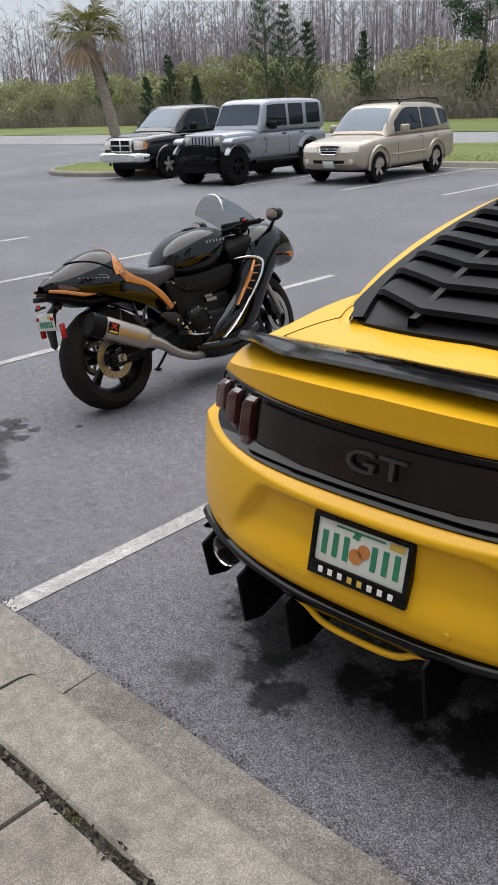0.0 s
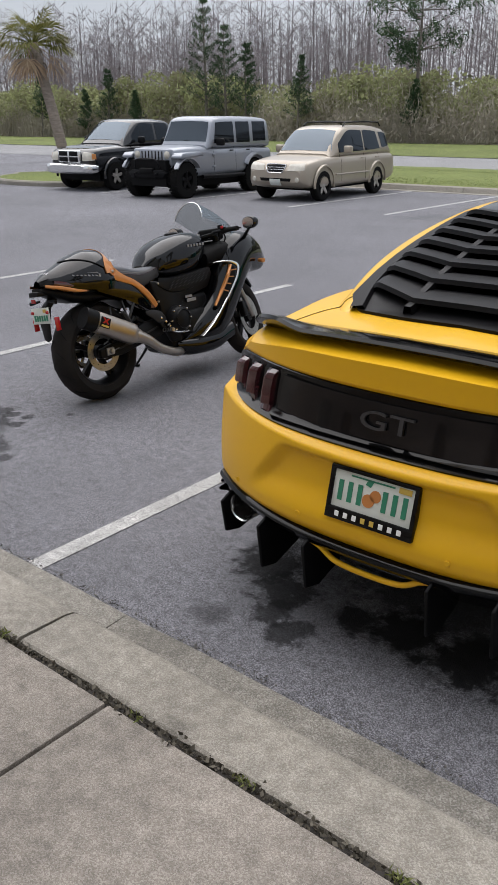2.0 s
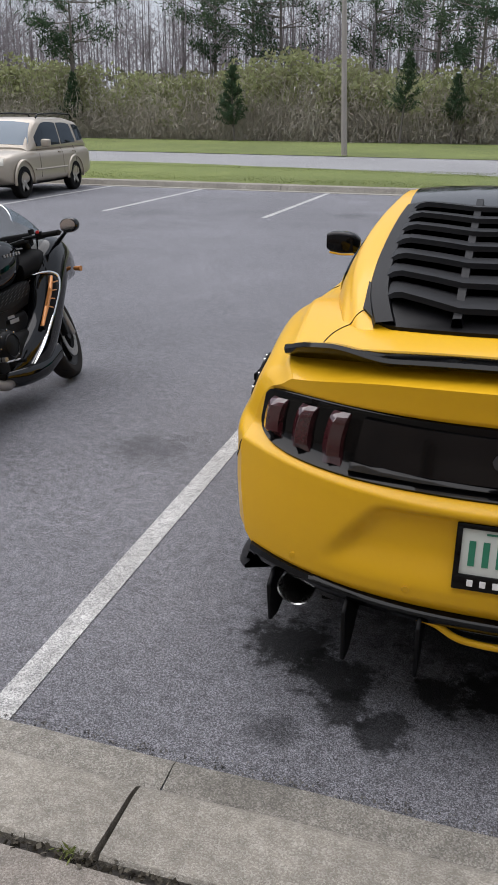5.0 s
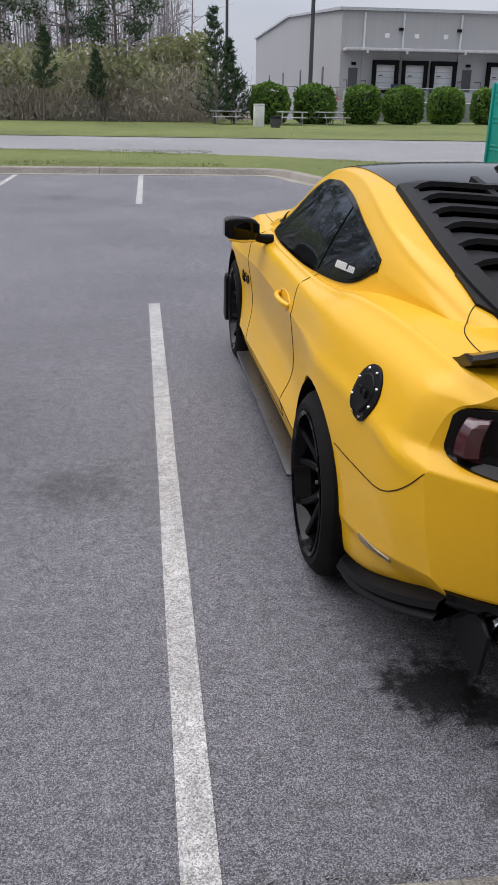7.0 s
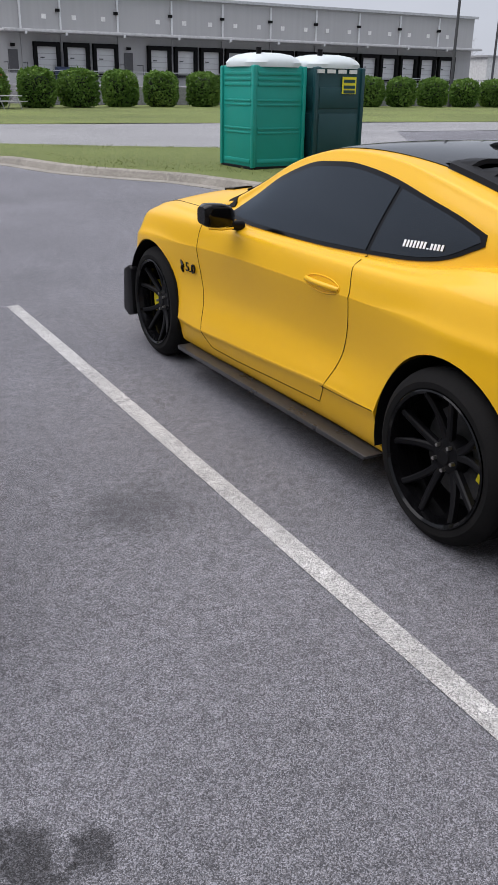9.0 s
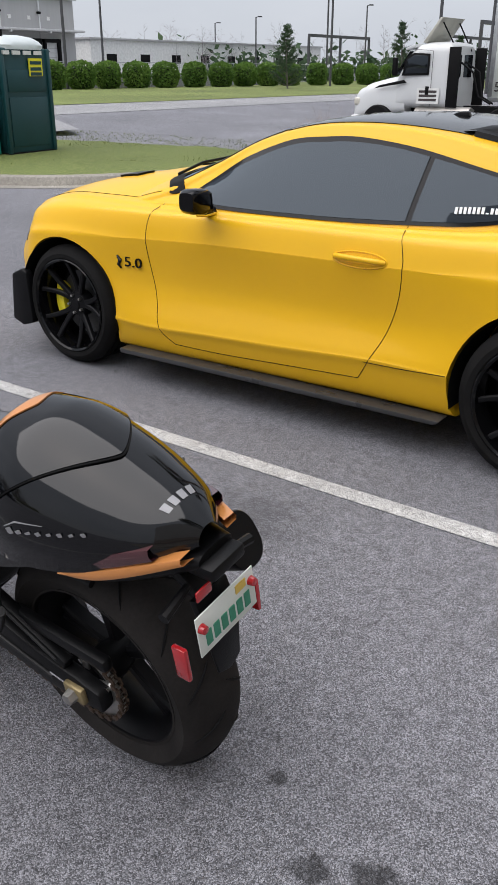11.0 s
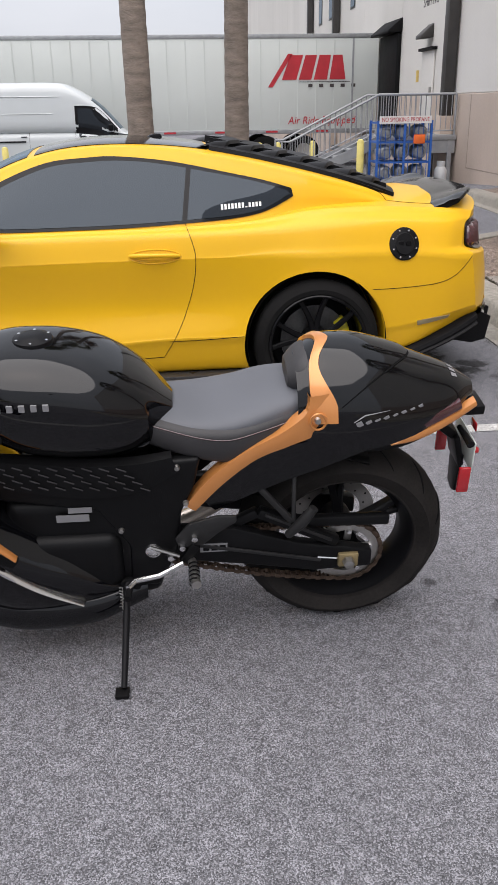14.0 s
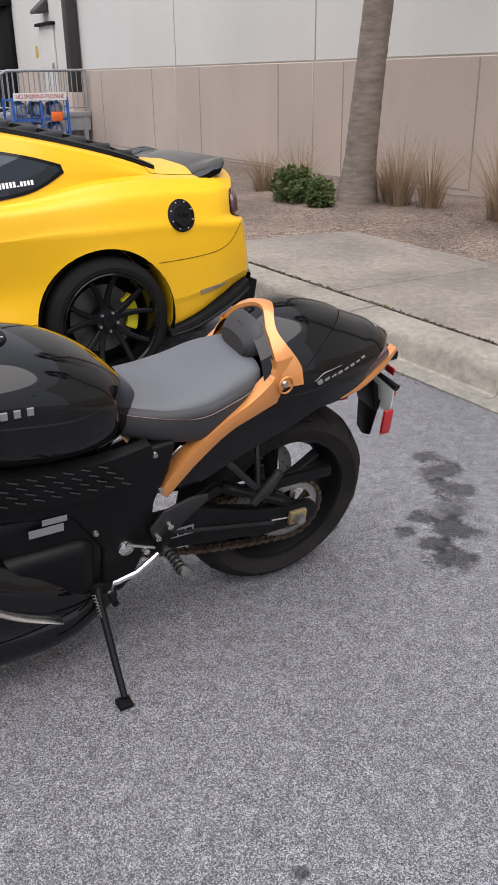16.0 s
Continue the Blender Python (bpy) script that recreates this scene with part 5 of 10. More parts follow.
def bike_wheel(y, r, w, rim, spokes, name):
    wh = new(name)
    wh.parent = bike
    wh.matrix_basis = pose(0, y, r)
    prof = []
    for a in np.linspace(-1.25, 1.25, 17):
        prof.append((r - (1 - math.cos(a)) * w * 0.42, w / 2 * math.sin(a) / math.sin(1.25)))
    prof = [(rim, -w * 0.40)] + prof + [(rim, w * 0.40)]
    part("tyre", lathe(prof, "x", 64), DUSTY_RUBBER, wh, smooth=50)
    for k in range(28):
        a = 2 * math.pi * k / 28
        sd = 1 if k % 2 else -1
        line = [((r - (1 - math.cos(t)) * w * 0.42) + 0.0006, sd * w / 2 * math.sin(t) / math.sin(1.25), a + sd * 0.0 + 0.28 * t) for t in np.linspace(0.12, 0.95, 6)]
        part("tread_groove", tube([(d, rr * math.cos(b), rr * math.sin(b)) for rr, d, b in line], [0.001, 0.003, 0.0035, 0.0035, 0.003, 0.001], 5), MATT_BLACK, wh, smooth=60)
    part("rim", lathe([(rim + 0.006, -w * 0.42), (rim + 0.008, -w * 0.40), (rim - 0.004, -w * 0.38), (rim - 0.012, -w * 0.30), (rim - 0.03, -w * 0.15), (rim - 0.03, w * 0.15), (rim - 0.012, w * 0.30), (rim - 0.004, w * 0.38), (rim + 0.008, w * 0.40), (rim + 0.006, w * 0.42)], "x", 56), SATIN_BLACK, wh, "black cast rim", 40)
    part("rim_stripe", lathe([(rim + 0.0075, -w * 0.42 - 0.001), (rim + 0.0015, -w * 0.42 - 0.001)], "x", 56), DUSTY_RUBBER, wh)
    part("hub", lathe([(0.0, -0.075), (0.045, -0.075), (0.05, -0.04), (0.04, 0.0), (0.05, 0.04), (0.045, 0.075), (0.0, 0.075)], "x", 28), FRAME_BLACK, wh, smooth=30)
    for i in range(spokes):
        a = 2 * math.pi * i / spokes + 0.2
        for lean in (-0.10, 0.10):
            part("spoke", spoke(a, 0.035, rim - 0.022, 0.032, 0.020, -0.022, -0.016, 0.036, lean), SATIN_BLACK, wh, smooth=30)
    return wh


rear_wheel = bike_wheel(0.0, 0.322, 0.19, 0.222, 5, "rear_wheel")
front_wheel = bike_wheel(1.48, 0.300, 0.12, 0.222, 5, "front_wheel")


def rotor(parent, x, r0, r1, mat, holes=28):
    part("brake_rotor", lathe([(r0, x - 0.0025), (r1, x - 0.0025), (r1, x + 0.0025), (r0, x + 0.0025), (r0, x - 0.0025)], "x", 48), mat, parent, "drilled steel brake rotor", 30)
    for i in range(holes):
        a = 2 * math.pi * i / holes
        r = r0 + (r1 - r0) * (0.3 + 0.4 * (i % 2))
        part("rotor_hole", lathe([(0.0, x + 0.0028), (0.0035, x + 0.0028), (0.0035, x - 0.0028), (0.0, x - 0.0028)], "x", 8, (0, r * math.cos(a), r * math.sin(a))), MATT_BLACK, parent, smooth=0)


rotor(rear_wheel, 0.085, 0.085, 0.13, STEEL, 22)
for x in (-0.07, 0.07):
    rotor(front_wheel, x, 0.11, 0.16, STEEL, 24)

# drive: sprocket and chain on the left
SX = -0.115


def sprocket(r, teeth, center, bore):
    pts = []
    for i in range(teeth):
        a = 2 * math.pi * i / teeth
        for da, rr in ((-0.25, 0.0), (-0.12, 0.008), (0.12, 0.008), (0.25, 0.0)):
            pts.append((r + rr, a + da * 2 * math.pi / teeth))
    outer = [(center[0] + rr * math.cos(a), center[1] + rr * math.sin(a)) for rr, a in pts]
    inner = [(center[0] + bore * math.cos(a), center[1] + bore * math.sin(a)) for rr, a in pts]
    k = len(outer)
    v = [(SX - 0.004, *p) for p in outer] + [(SX + 0.004, *p) for p in outer] + [(SX - 0.004, *p) for p in inner] + [(SX + 0.004, *p) for p in inner]
    f = []
    for i in range(k):
        j = (i + 1) % k
        f += [(i, j, k + j, k + i), (i, 2 * k + i, 2 * k + j, j), (k + i, k + j, 3 * k + j, 3 * k + i), (2 * k + i, 3 * k + i, 3 * k + j, 2 * k + j)]
    return v, f


part("rear_sprocket", sprocket(0.104, 42, (0, 0.322), 0.078), STEEL, bike, "steel rear sprocket", 30)
for i in range(5):
    a = 2 * math.pi * i / 5 + 0.4
    part("sprocket_arm", beam((SX, 0.04 * math.cos(a), 0.322 + 0.04 * math.sin(a)), (SX, 0.085 * math.cos(a), 0.322 + 0.085 * math.sin(a)), 0.006, 0.022, 0.002, (1, 0, 0)), STEEL, bike)
    part("sprocket_nut", lathe([(0.0, SX - 0.014), (0.007, SX - 0.014), (0.008, SX - 0.002)], "x", 6, (0, 0.076 * math.cos(a), 0.322 + 0.076 * math.sin(a))), CHROME, bike, smooth=0)
loop = []
R1, R2, C2 = 0.108, 0.045, (0.555, 0.375)
for a in np.linspace(math.pi * 0.53, math.pi * 1.47, 20):
    loop.append((R1 * math.cos(a), 0.322 + R1 * math.sin(a)))
for k in np.linspace(0.05, 0.95, 22):
    loop.append((0.0 + C2[0] * k - 0.01 * (1 - k), 0.322 - R1 + (C2[1] - R2 - 0.322 + R1) * k - 0.018 * math.sin(math.pi * k)))
for a in np.linspace(-math.pi / 2, math.pi / 2, 8):
    loop.append((C2[0] + R2 * math.cos(a), C2[1] + R2 * math.sin(a)))
for k in np.linspace(0.05, 0.95, 22):
    loop.append((C2[0] * (1 - k), (C2[1] + R2) * (1 - k) + (0.322 + R1) * k))
loop = np.array(loop + [loop[0]])
dist = np.r_[0, np.cumsum(np.hypot(*np.diff(loop, axis=0).T))]
links = []
n_links = int(dist[-1] / 0.0159)
for i in range(n_links):
    y0, z0 = (np.interp(dist[-1] * i / n_links, dist, loop[:, c]) for c in (0, 1))
    y1, z1 = (np.interp(dist[-1] * (i + 0.92) / n_links, dist, loop[:, c]) for c in (0, 1))
    w = 0.011 if i % 2 else 0.007
    links.append(beam((SX - w, y0, z0), (SX - w, y1, z1), 0.013, 0.003, 0.0))
    links.append(beam((SX + w, y0, z0), (SX + w, y1, z1), 0.013, 0.003, 0.0))
    links.append(tube([(SX - w - 0.003, y0, z0), (SX + w + 0.003, y0, z0)], 0.0045, 6))
part("drive_chain", fuse(*links), RUSTY_CHAIN, bike, "rusty brown drive chain", 0)

# swingarm with its upper brace, axle blocks
for s in (-1, 1):
    part("swingarm", prism([(-0.075, 0.285), (-0.075, 0.345), (0.0, 0.362), (0.14, 0.385), (0.34, 0.455), (0.50, 0.46), (0.53, 0.40), (0.50, 0.345), (0.30, 0.315), (0.10, 0.278)], s * 0.135 - 0.019, s * 0.135 + 0.019, "x", 0.008), FRAME_BLACK, bike, "black cast swingarm")
    part("swingarm_brace", beam((s * 0.135, 0.03, 0.375), (s * 0.135, 0.27, 0.50), 0.034, 0.032, 0.008), FRAME_BLACK, bike)
    part("swingarm_brace", beam((s * 0.135, 0.27, 0.50), (s * 0.12, 0.36, 0.44), 0.03, 0.03, 0.008), FRAME_BLACK, bike)
    part("axle_block", box(s * 0.158 - 0.01, s * 0.158 + 0.01, -0.032, 0.03, 0.298, 0.346, 0.006), BRASS if s < 0 else STEEL, bike, "brass-coloured axle adjuster")
    part("axle_nut", lathe([(0.0, s * 0.19), (0.016, s * 0.188), (0.019, s * 0.168), (0.019, s * 0.16)], "x", 6, (0, 0, 0.322)), STEEL, bike, smooth=0)
    part("adjuster_bolt", tube([(s * 0.15, 0.03, 0.322), (s * 0.15, 0.09, 0.330)], 0.006, 6), CHROME, bike)
part("chain_guard", beam((-0.135, -0.12, 0.452), (-0.125, 0.20, 0.452), 0.036, 0.03, 0.010), FRAME_BLACK, bike, "black plastic chain guard")
part("hugger", hull([-0.06, 0.05, 0.18, 0.30], [0.63, 0.665, 0.66, 0.60], [0.60, 0.645, 0.63, 0.56], [0.09, 0.105, 0.105, 0.09], 16, 16), FRAME_BLACK, bike, "black rear hugger")
part("warning_label", box(-0.157, -0.1545, 0.36, 0.44, 0.375, 0.405), SILVER_MARK, bike, "small silver label with unreadable print")
for k in range(3):
    part("print_bar", box(-0.1585, -0.156, 0.365 + 0.024 * k, 0.383 + 0.024 * k, 0.381, 0.399), MATT_BLACK, bike)

# tail
TY = [-0.352, -0.302, -0.203, -0.094, 0.02, 0.10, 0.165]
T_TOP, T_LOW, T_HALF = [0.832, 0.864, 0.907, 0.947, 0.974, 0.972, 0.935], [0.800, 0.786, 0.760, 0.736, 0.722, 0.716, 0.716], [0.030, 0.085, 0.142, 0.176, 0.190, 0.182, 0.164]


def tail_skin(y, u, out=0.0):
    """A point on the tail: its place along the bike and round the section, from -1 (lower edge, left) over 0 (spine) to 1."""
    t, b, h = (float(table(TY, col, y)) for col in (T_TOP, T_LOW, T_HALF))
    d = t - b
    line = np.array([(0.0, t), (0.36 * h, t - 0.05 * d), (0.66 * h, t - 0.20 * d), (0.88 * h, t - 0.44 * d), (1.0 * h, t - 0.74 * d), (0.98 * h, b)])
    full = np.concatenate([line[:0:-1] * (-1, 1), line])
    k = np.linspace(-1, 1, len(full))
    x, z = (float(table(k, full[:, c], u)) for c in (0, 1))
    e = 0.02
    d2 = [float(table(k, full[:, c], min(1, u + e)) - table(k, full[:, c], max(-1, u - e))) for c in (0, 1)]
    l = math.hypot(*d2)
    return Vector((x - d2[1] / l * out, y, z + d2[0] / l * out))


def tail_patch(rear, front, u0, u1, out, n=33, m=10):
    """A shell on the tail between two edge lines, which give y for each place round the section."""
    rows = []
    for u in np.linspace(u0, u1, n):
        ys = np.linspace(rear(abs(u)), front(abs(u)), m)
        rows.append([tail_skin(ys[0], u, -0.004)] + [tail_skin(y, u, out) for y in ys] + [tail_skin(ys[-1], u, -0.008)])
    return sheet(rows, flip=True)


tail_rows = [[tail_skin(y, u) for u in np.linspace(-1, 1, 49)] for y in np.linspace(TY[0], TY[-1], 60)]
tail_geo = sheet(tail_rows, flip=True)
part("tail_cowl", tail_geo, BIKE_BLACK, bike, "gloss black tail cowl", 60)
tail_tree = BVHTree.FromPolygons([Vector(q) for q in tail_geo[0]], tail_geo[1])
hump_rear = lambda u: -0.157 + 0.212 * (min(u, 0.62) / 0.62) ** 1.5
hump_front = lambda u: 0.070 + 0.042 * math.sin(math.pi * min(1, u / 0.62)) ** 1.5 - 0.010 * u
part("seat_hump", tail_patch(hump_rear, hump_front, -0.62, 0.62, 0.007, 49, 18), BIKE_BLACK, bike, "gloss black removable seat hump", 60)
part("hump_gap", tube([tail_skin(hump_rear(abs(u)) - 0.002, u, 0.003) for u in np.linspace(-0.62, 0.62, 40)], 0.0028, 6), MATT_BLACK, bike)
part("copper_arch", tail_patch(hump_front, lambda u: hump_front(u) + 0.036 + 0.03 * smooth01(0.3, 0.62, u) - 0.012 * math.sin(math.pi * min(1, u / 0.6)), -0.72, 0.72, 0.010, 41, 8), ORANGE, bike, "copper orange arch over the seat back", 60)
part("under_tail", hull([-0.362, -0.275, -0.14, 0.05, 0.22], [0.79, 0.775, 0.73, 0.72, 0.70], [0.755, 0.715, 0.665, 0.65, 0.62], [0.05, 0.085, 0.115, 0.12, 0.11], 24, 20), FRAME_BLACK, bike)
for s in (-1, 1):
    part("side_panel", ribbon([(s * 0.168, -0.02, 0.745, 0.035), (s * 0.172, 0.10, 0.715, 0.055), (s * 0.170, 0.22, 0.675, 0.062), (s * 0.165, 0.33, 0.615, 0.055), (s * 0.155, 0.41, 0.545, 0.03)], 0.05, s > 0), BIKE_BLACK, bike, "gloss black lower side panel", 60)
    part("copper_panel", ribbon([(s * 0.158, 0.112, 0.888, 0.030), (s * 0.166, 0.108, 0.85, 0.038), (s * 0.172, 0.125, 0.81, 0.042), (s * 0.176, 0.20, 0.766, 0.028), (s * 0.178, 0.29, 0.722, 0.022), (s * 0.174, 0.385, 0.642, 0.024), (s * 0.166, 0.462, 0.545, 0.020)], 0.04, s > 0), ORANGE, bike, "copper orange side trim", 60)
    part("bolt_cup", tube([(s * 0.184, 0.116 + 0.021 * math.cos(a), 0.822 + 0.024 * math.sin(a)) for a in np.linspace(0, 2 * math.pi, 25)], 0.0035, 6), ORANGE, bike, smooth=60)
    part("panel_bolt", lathe([(0.0, s * 0.186), (0.008, s * 0.185), (0.010, s * 0.179), (0.012, s * 0.160)], "x", 12, (0, 0.116, 0.822)), STEEL, bike)
    part("tail_lamp", ribbon([(s * 0.105, -0.297, 0.81, 0.014), (s * 0.132, -0.229, 0.79, 0.017), (s * 0.154, -0.147, 0.765, 0.014), (s * 0.166, -0.083, 0.75, 0.005)], 0.03, s > 0), RED_LENS, bike, "clear and red wrap-round tail lamp", 60)
    part("copper_lip", ribbon([(s * 0.08, -0.350, 0.797, 0.009), (s * 0.125, -0.265, 0.774, 0.012), (s * 0.152, -0.174, 0.744, 0.012), (s * 0.168, -0.092, 0.730, 0.006)], 0.03, s > 0), ORANGE, bike, "copper orange lip under the tail lamp", 60)
    for i in range(8):
        y, z = 0.004 - 0.0245 * i, 0.810 + 0.0035 * i
        tall = 0.024 if i == 0 else 0.009 + 0.004 * (i % 2)
        hit = tail_tree.ray_cast(Vector((s, y, z)), Vector((-s, 0, 0)))[0]
        x = hit.x if hit else s * 0.17
        part("name_mark", beam((x + s * 0.0008, y + 0.0075, z - 0.004), (x + s * 0.0008, y - 0.0075, z + 0.004), tall * 0.6, 0.002, 0.0), SILVER_MARK, bike)
    swoosh = [tail_tree.ray_cast(Vector((s, y, z)), Vector((-s, 0, 0)))[0] for y, z in ((0.02, 0.815), (-0.01, 0.832), (-0.08, 0.838))]
    if all(swoosh):
        part("name_mark", tube([q + Vector((s * 0.001, 0, 0)) for q in swoosh], [0.001, 0.0022, 0.0006], 5), SILVER_MARK, bike)
for i in range(4):
    u = 0.13 * (i - 1.5)
    part("name_mark", sheet([[tail_skin(y, u - 0.045 + 0.09 * j / 3, 0.0015) for j in range(4)] for y in (-0.297, -0.279)], flip=True), SILVER_MARK, bike)
part("seat_pad", hull([0.10, 0.135, 0.165, 0.185], [0.945, 0.955, 0.935, 0.91], [0.87, 0.85, 0.845, 0.855], [0.075, 0.09, 0.085, 0.065], 8, 24, 0.8, 0.8), SEAT_SIDE, bike, "black padded back stop", 60)

# seat and tank
SEY = [0.16, 0.24, 0.34, 0.44, 0.54, 0.63]
part("seat", hull(SEY, [0.865, 0.85, 0.82, 0.808, 0.815, 0.835], [0.77, 0.745, 0.73, 0.735, 0.745, 0.765], [0.122, 0.146, 0.155, 0.146, 0.118, 0.088], 40, 32, 0.55, 0.6), SEAT_VINYL, bike, "dark grey stitched rider seat", 60)
seat_geo = hull(SEY, [0.835, 0.822, 0.802, 0.799, 0.809, 0.829], [0.735, 0.695, 0.675, 0.69, 0.715, 0.745], [0.132, 0.160, 0.172, 0.163, 0.135, 0.104], 40, 32, 0.45, 0.42)
part("seat_side", seat_geo, SEAT_SIDE, bike, "", 60)
seat_tree = BVHTree.FromPolygons([Vector(q) for q in seat_geo[0]], seat_geo[1])
for s in (-1, 1):
    run = [seat_tree.ray_cast(Vector((s, y, z)), Vector((-s, 0, 0)))[0] for y, z in curve([(0.19, 0.802), (0.26, 0.788), (0.35, 0.768), (0.42, 0.772), (0.50, 0.785), (0.58, 0.80)], 24)]
    part("stitching", tube([q + Vector((s * 0.001, 0, 0)) for q in run if q], 0.0013, 5), RED_LENS, bike)
TKY = [0.50, 0.57, 0.66, 0.78, 0.92, 1.02, 1.09]
tank = part("fuel_tank", hull(TKY, [0.82, 0.895, 0.955, 0.995, 1.005, 0.985, 0.95], [0.735, 0.705, 0.69, 0.69, 0.72, 0.78, 0.85], [0.07, 0.145, 0.19, 0.205, 0.195, 0.155, 0.09], 50, 40, 0.72, 0.8), BIKE_BLACK, bike, "gloss black fuel tank", 60)
part("fuel_cap", lathe([(0.0, 0.022), (0.032, 0.022), (0.038, 0.018), (0.052, 0.014), (0.056, 0.0)], "z", 36, (0, 0.86, 0.994)), SATIN_BLACK, tank, "black round fuel cap", 40)
for i in range(6):
    a = math.pi / 3 * i
    part("cap_bolt", lathe([(0.0, 0.019), (0.004, 0.018)], "z", 8, (0.045 * math.cos(a), 0.86 + 0.045 * math.sin(a), 0.994)), CHROME, tank)
for s in (-1, 1):
    for i in range(6):
        y = 0.965 - 0.03 * i
        part("name_mark", box(s * 0.200 - 0.003, s * 0.200 + 0.003, y - 0.0075, y + 0.0075, 0.897, 0.915), SILVER_MARK, tank)
    part("tank_seam", tube([(s * x, y, z) for x, y, z in ((0.12, 0.67, 0.932), (0.165, 0.72, 0.928), (0.182, 0.80, 0.935), (0.172, 0.92, 0.945))], 0.002, 5), MATT_BLACK, tank)

# frame spars with raised grip marks, engine, covers
for s in (-1, 1):
    part("frame_spar", prism([(0.43, 0.715), (0.62, 0.70), (0.98, 0.74), (1.05, 0.70), (0.98, 0.60), (0.72, 0.55), (0.64, 0.42), (0.645, 0.27), (0.56, 0.27), (0.50, 0.40), (0.49, 0.53), (0.45, 0.62)], s * 0.13, s * 0.172, "x", 0.012, 3), FRAME_BLACK, bike, "black cast frame spar")
    part("side_cover", ribbon([(s * 0.176, 0.50, 0.70, 0.03), (s * 0.185, 0.62, 0.665, 0.055), (s * 0.19, 0.76, 0.665, 0.06), (s * 0.185, 0.92, 0.69, 0.05), (s * 0.175, 1.02, 0.72, 0.02)], 0.03, s > 0), FRAME_BLACK, bike, "black side cover with raised grip marks", 60)
    for i in range(36):
        y, z = 0.57 + 0.045 * (i % 9) + 0.02 * (i // 9), 0.632 + 0.022 * (i // 9) + 0.003 * (i % 9)
        part("grip_mark", beam((s * 0.1955, y, z), (s * 0.1965, y + 0.026, z + 0.012), 0.003, 0.004, 0.0008), SEAT_SIDE, bike)
    part("label", box(s * 0.1755 - 0.0015, s * 0.1755 + 0.0015, 0.735, 0.80, 0.555, 0.572), SILVER_MARK, bike, "small silver label with unreadable print")
    part("label", box(s * 0.1755 - 0.0015, s * 0.1755 + 0.0015, 0.745, 0.835, 0.525, 0.548), SILVER_MARK, bike, "small silver label with unreadable print")
    part("pivot_bolt", lathe([(0.0, s * 0.185), (0.014, s * 0.185), (0.022, s * 0.180), (0.024, s * 0.172)], "x", 12, (0, 0.575, 0.405)), CHROME, bike)
    for y, z in ((0.495, 0.69), (0.66, 0.485), (0.475, 0.57)):
        part("frame_bolt", lathe([(0.0, s * 0.182), (0.007, s * 0.181), (0.009, s * 0.172)], "x", 10, (0, y, z)), STEEL, bike)
part("engine", fuse(box(-0.16, 0.16, 0.55, 0.98, 0.22, 0.58, 0.04, 3), box(-0.19, 0.19, 0.66, 0.94, 0.27, 0.47, 0.04, 3)), FRAME_BLACK, bike, "black engine block")
for s in (1,):
    part("engine_cover", lathe([(0.0, s * 0.245), (0.06, s * 0.243), (0.078, s * 0.235), (0.092, s * 0.215), (0.098, s * 0.16)], "x", 40, (0, 0.62, 0.425)), FRAME_BLACK, bike, "round black engine cover", 40)
    part("cover_ring", lathe([(0.062, s * 0.244), (0.066, s * 0.248), (0.07, s * 0.242)], "x", 36, (0, 0.62, 0.425)), FRAME_BLACK, bike)
    for i in range(8):
        a = 2 * math.pi * i / 8
        part("cover_bolt", lathe([(0.0, s * 0.228), (0.006, s * 0.227), (0.007, s * 0.2)], "x", 8, (0, 0.62 + 0.09 * math.cos(a), 0.425 + 0.09 * math.sin(a))), CHROME, bike)

# foot controls
for s in (-1, 1):
    part("heel_plate", prism([(0.43, 0.43), (0.385, 0.47), (0.335, 0.505), (0.335, 0.525), (0.39, 0.528), (0.47, 0.505), (0.51, 0.455), (0.50, 0.42)], s * 0.178, s * 0.19, "x", 0.004), WORN_BLACK, bike, "worn black cast heel guard")
    part("peg_hanger", beam((s * 0.185, 0.45, 0.43), (s * 0.185, 0.49, 0.37), 0.03, 0.02, 0.006), FRAME_BLACK, bike)
    part("foot_peg", tube([(s * 0.19, 0.465, 0.375), (s * 0.30, 0.455, 0.378)], [0.012, 0.014], 10), STEEL, bike, "ribbed steel foot peg")
    for k in range(5):
        part("peg_rib", lathe([(0.0165, s * (0.215 + 0.017 * k)), (0.0165, s * (0.222 + 0.017 * k))], "x", 10, (0, 0.46, 0.377)), MATT_BLACK, bike)
    part("lever", tube([(s * 0.20, 0.49, 0.375), (s * 0.215, 0.56, 0.345), (s * 0.22, 0.63, 0.335), (s * 0.25, 0.65, 0.335)], 0.008, 8), CHROME, bike, "bright foot lever")
    part("lever_toe", tube([(s * 0.225, 0.645, 0.325), (s * 0.285, 0.65, 0.325)], 0.010, 8), MATT_BLACK, bike)
    for y, z in ((0.455, 0.46), (0.49, 0.43), (0.525, 0.395)):
        part("peg_bolt", lathe([(0.0, s * 0.205), (0.009, s * 0.204), (0.011, s * 0.19)], "x", 8, (0, y, z)), CHROME, bike)
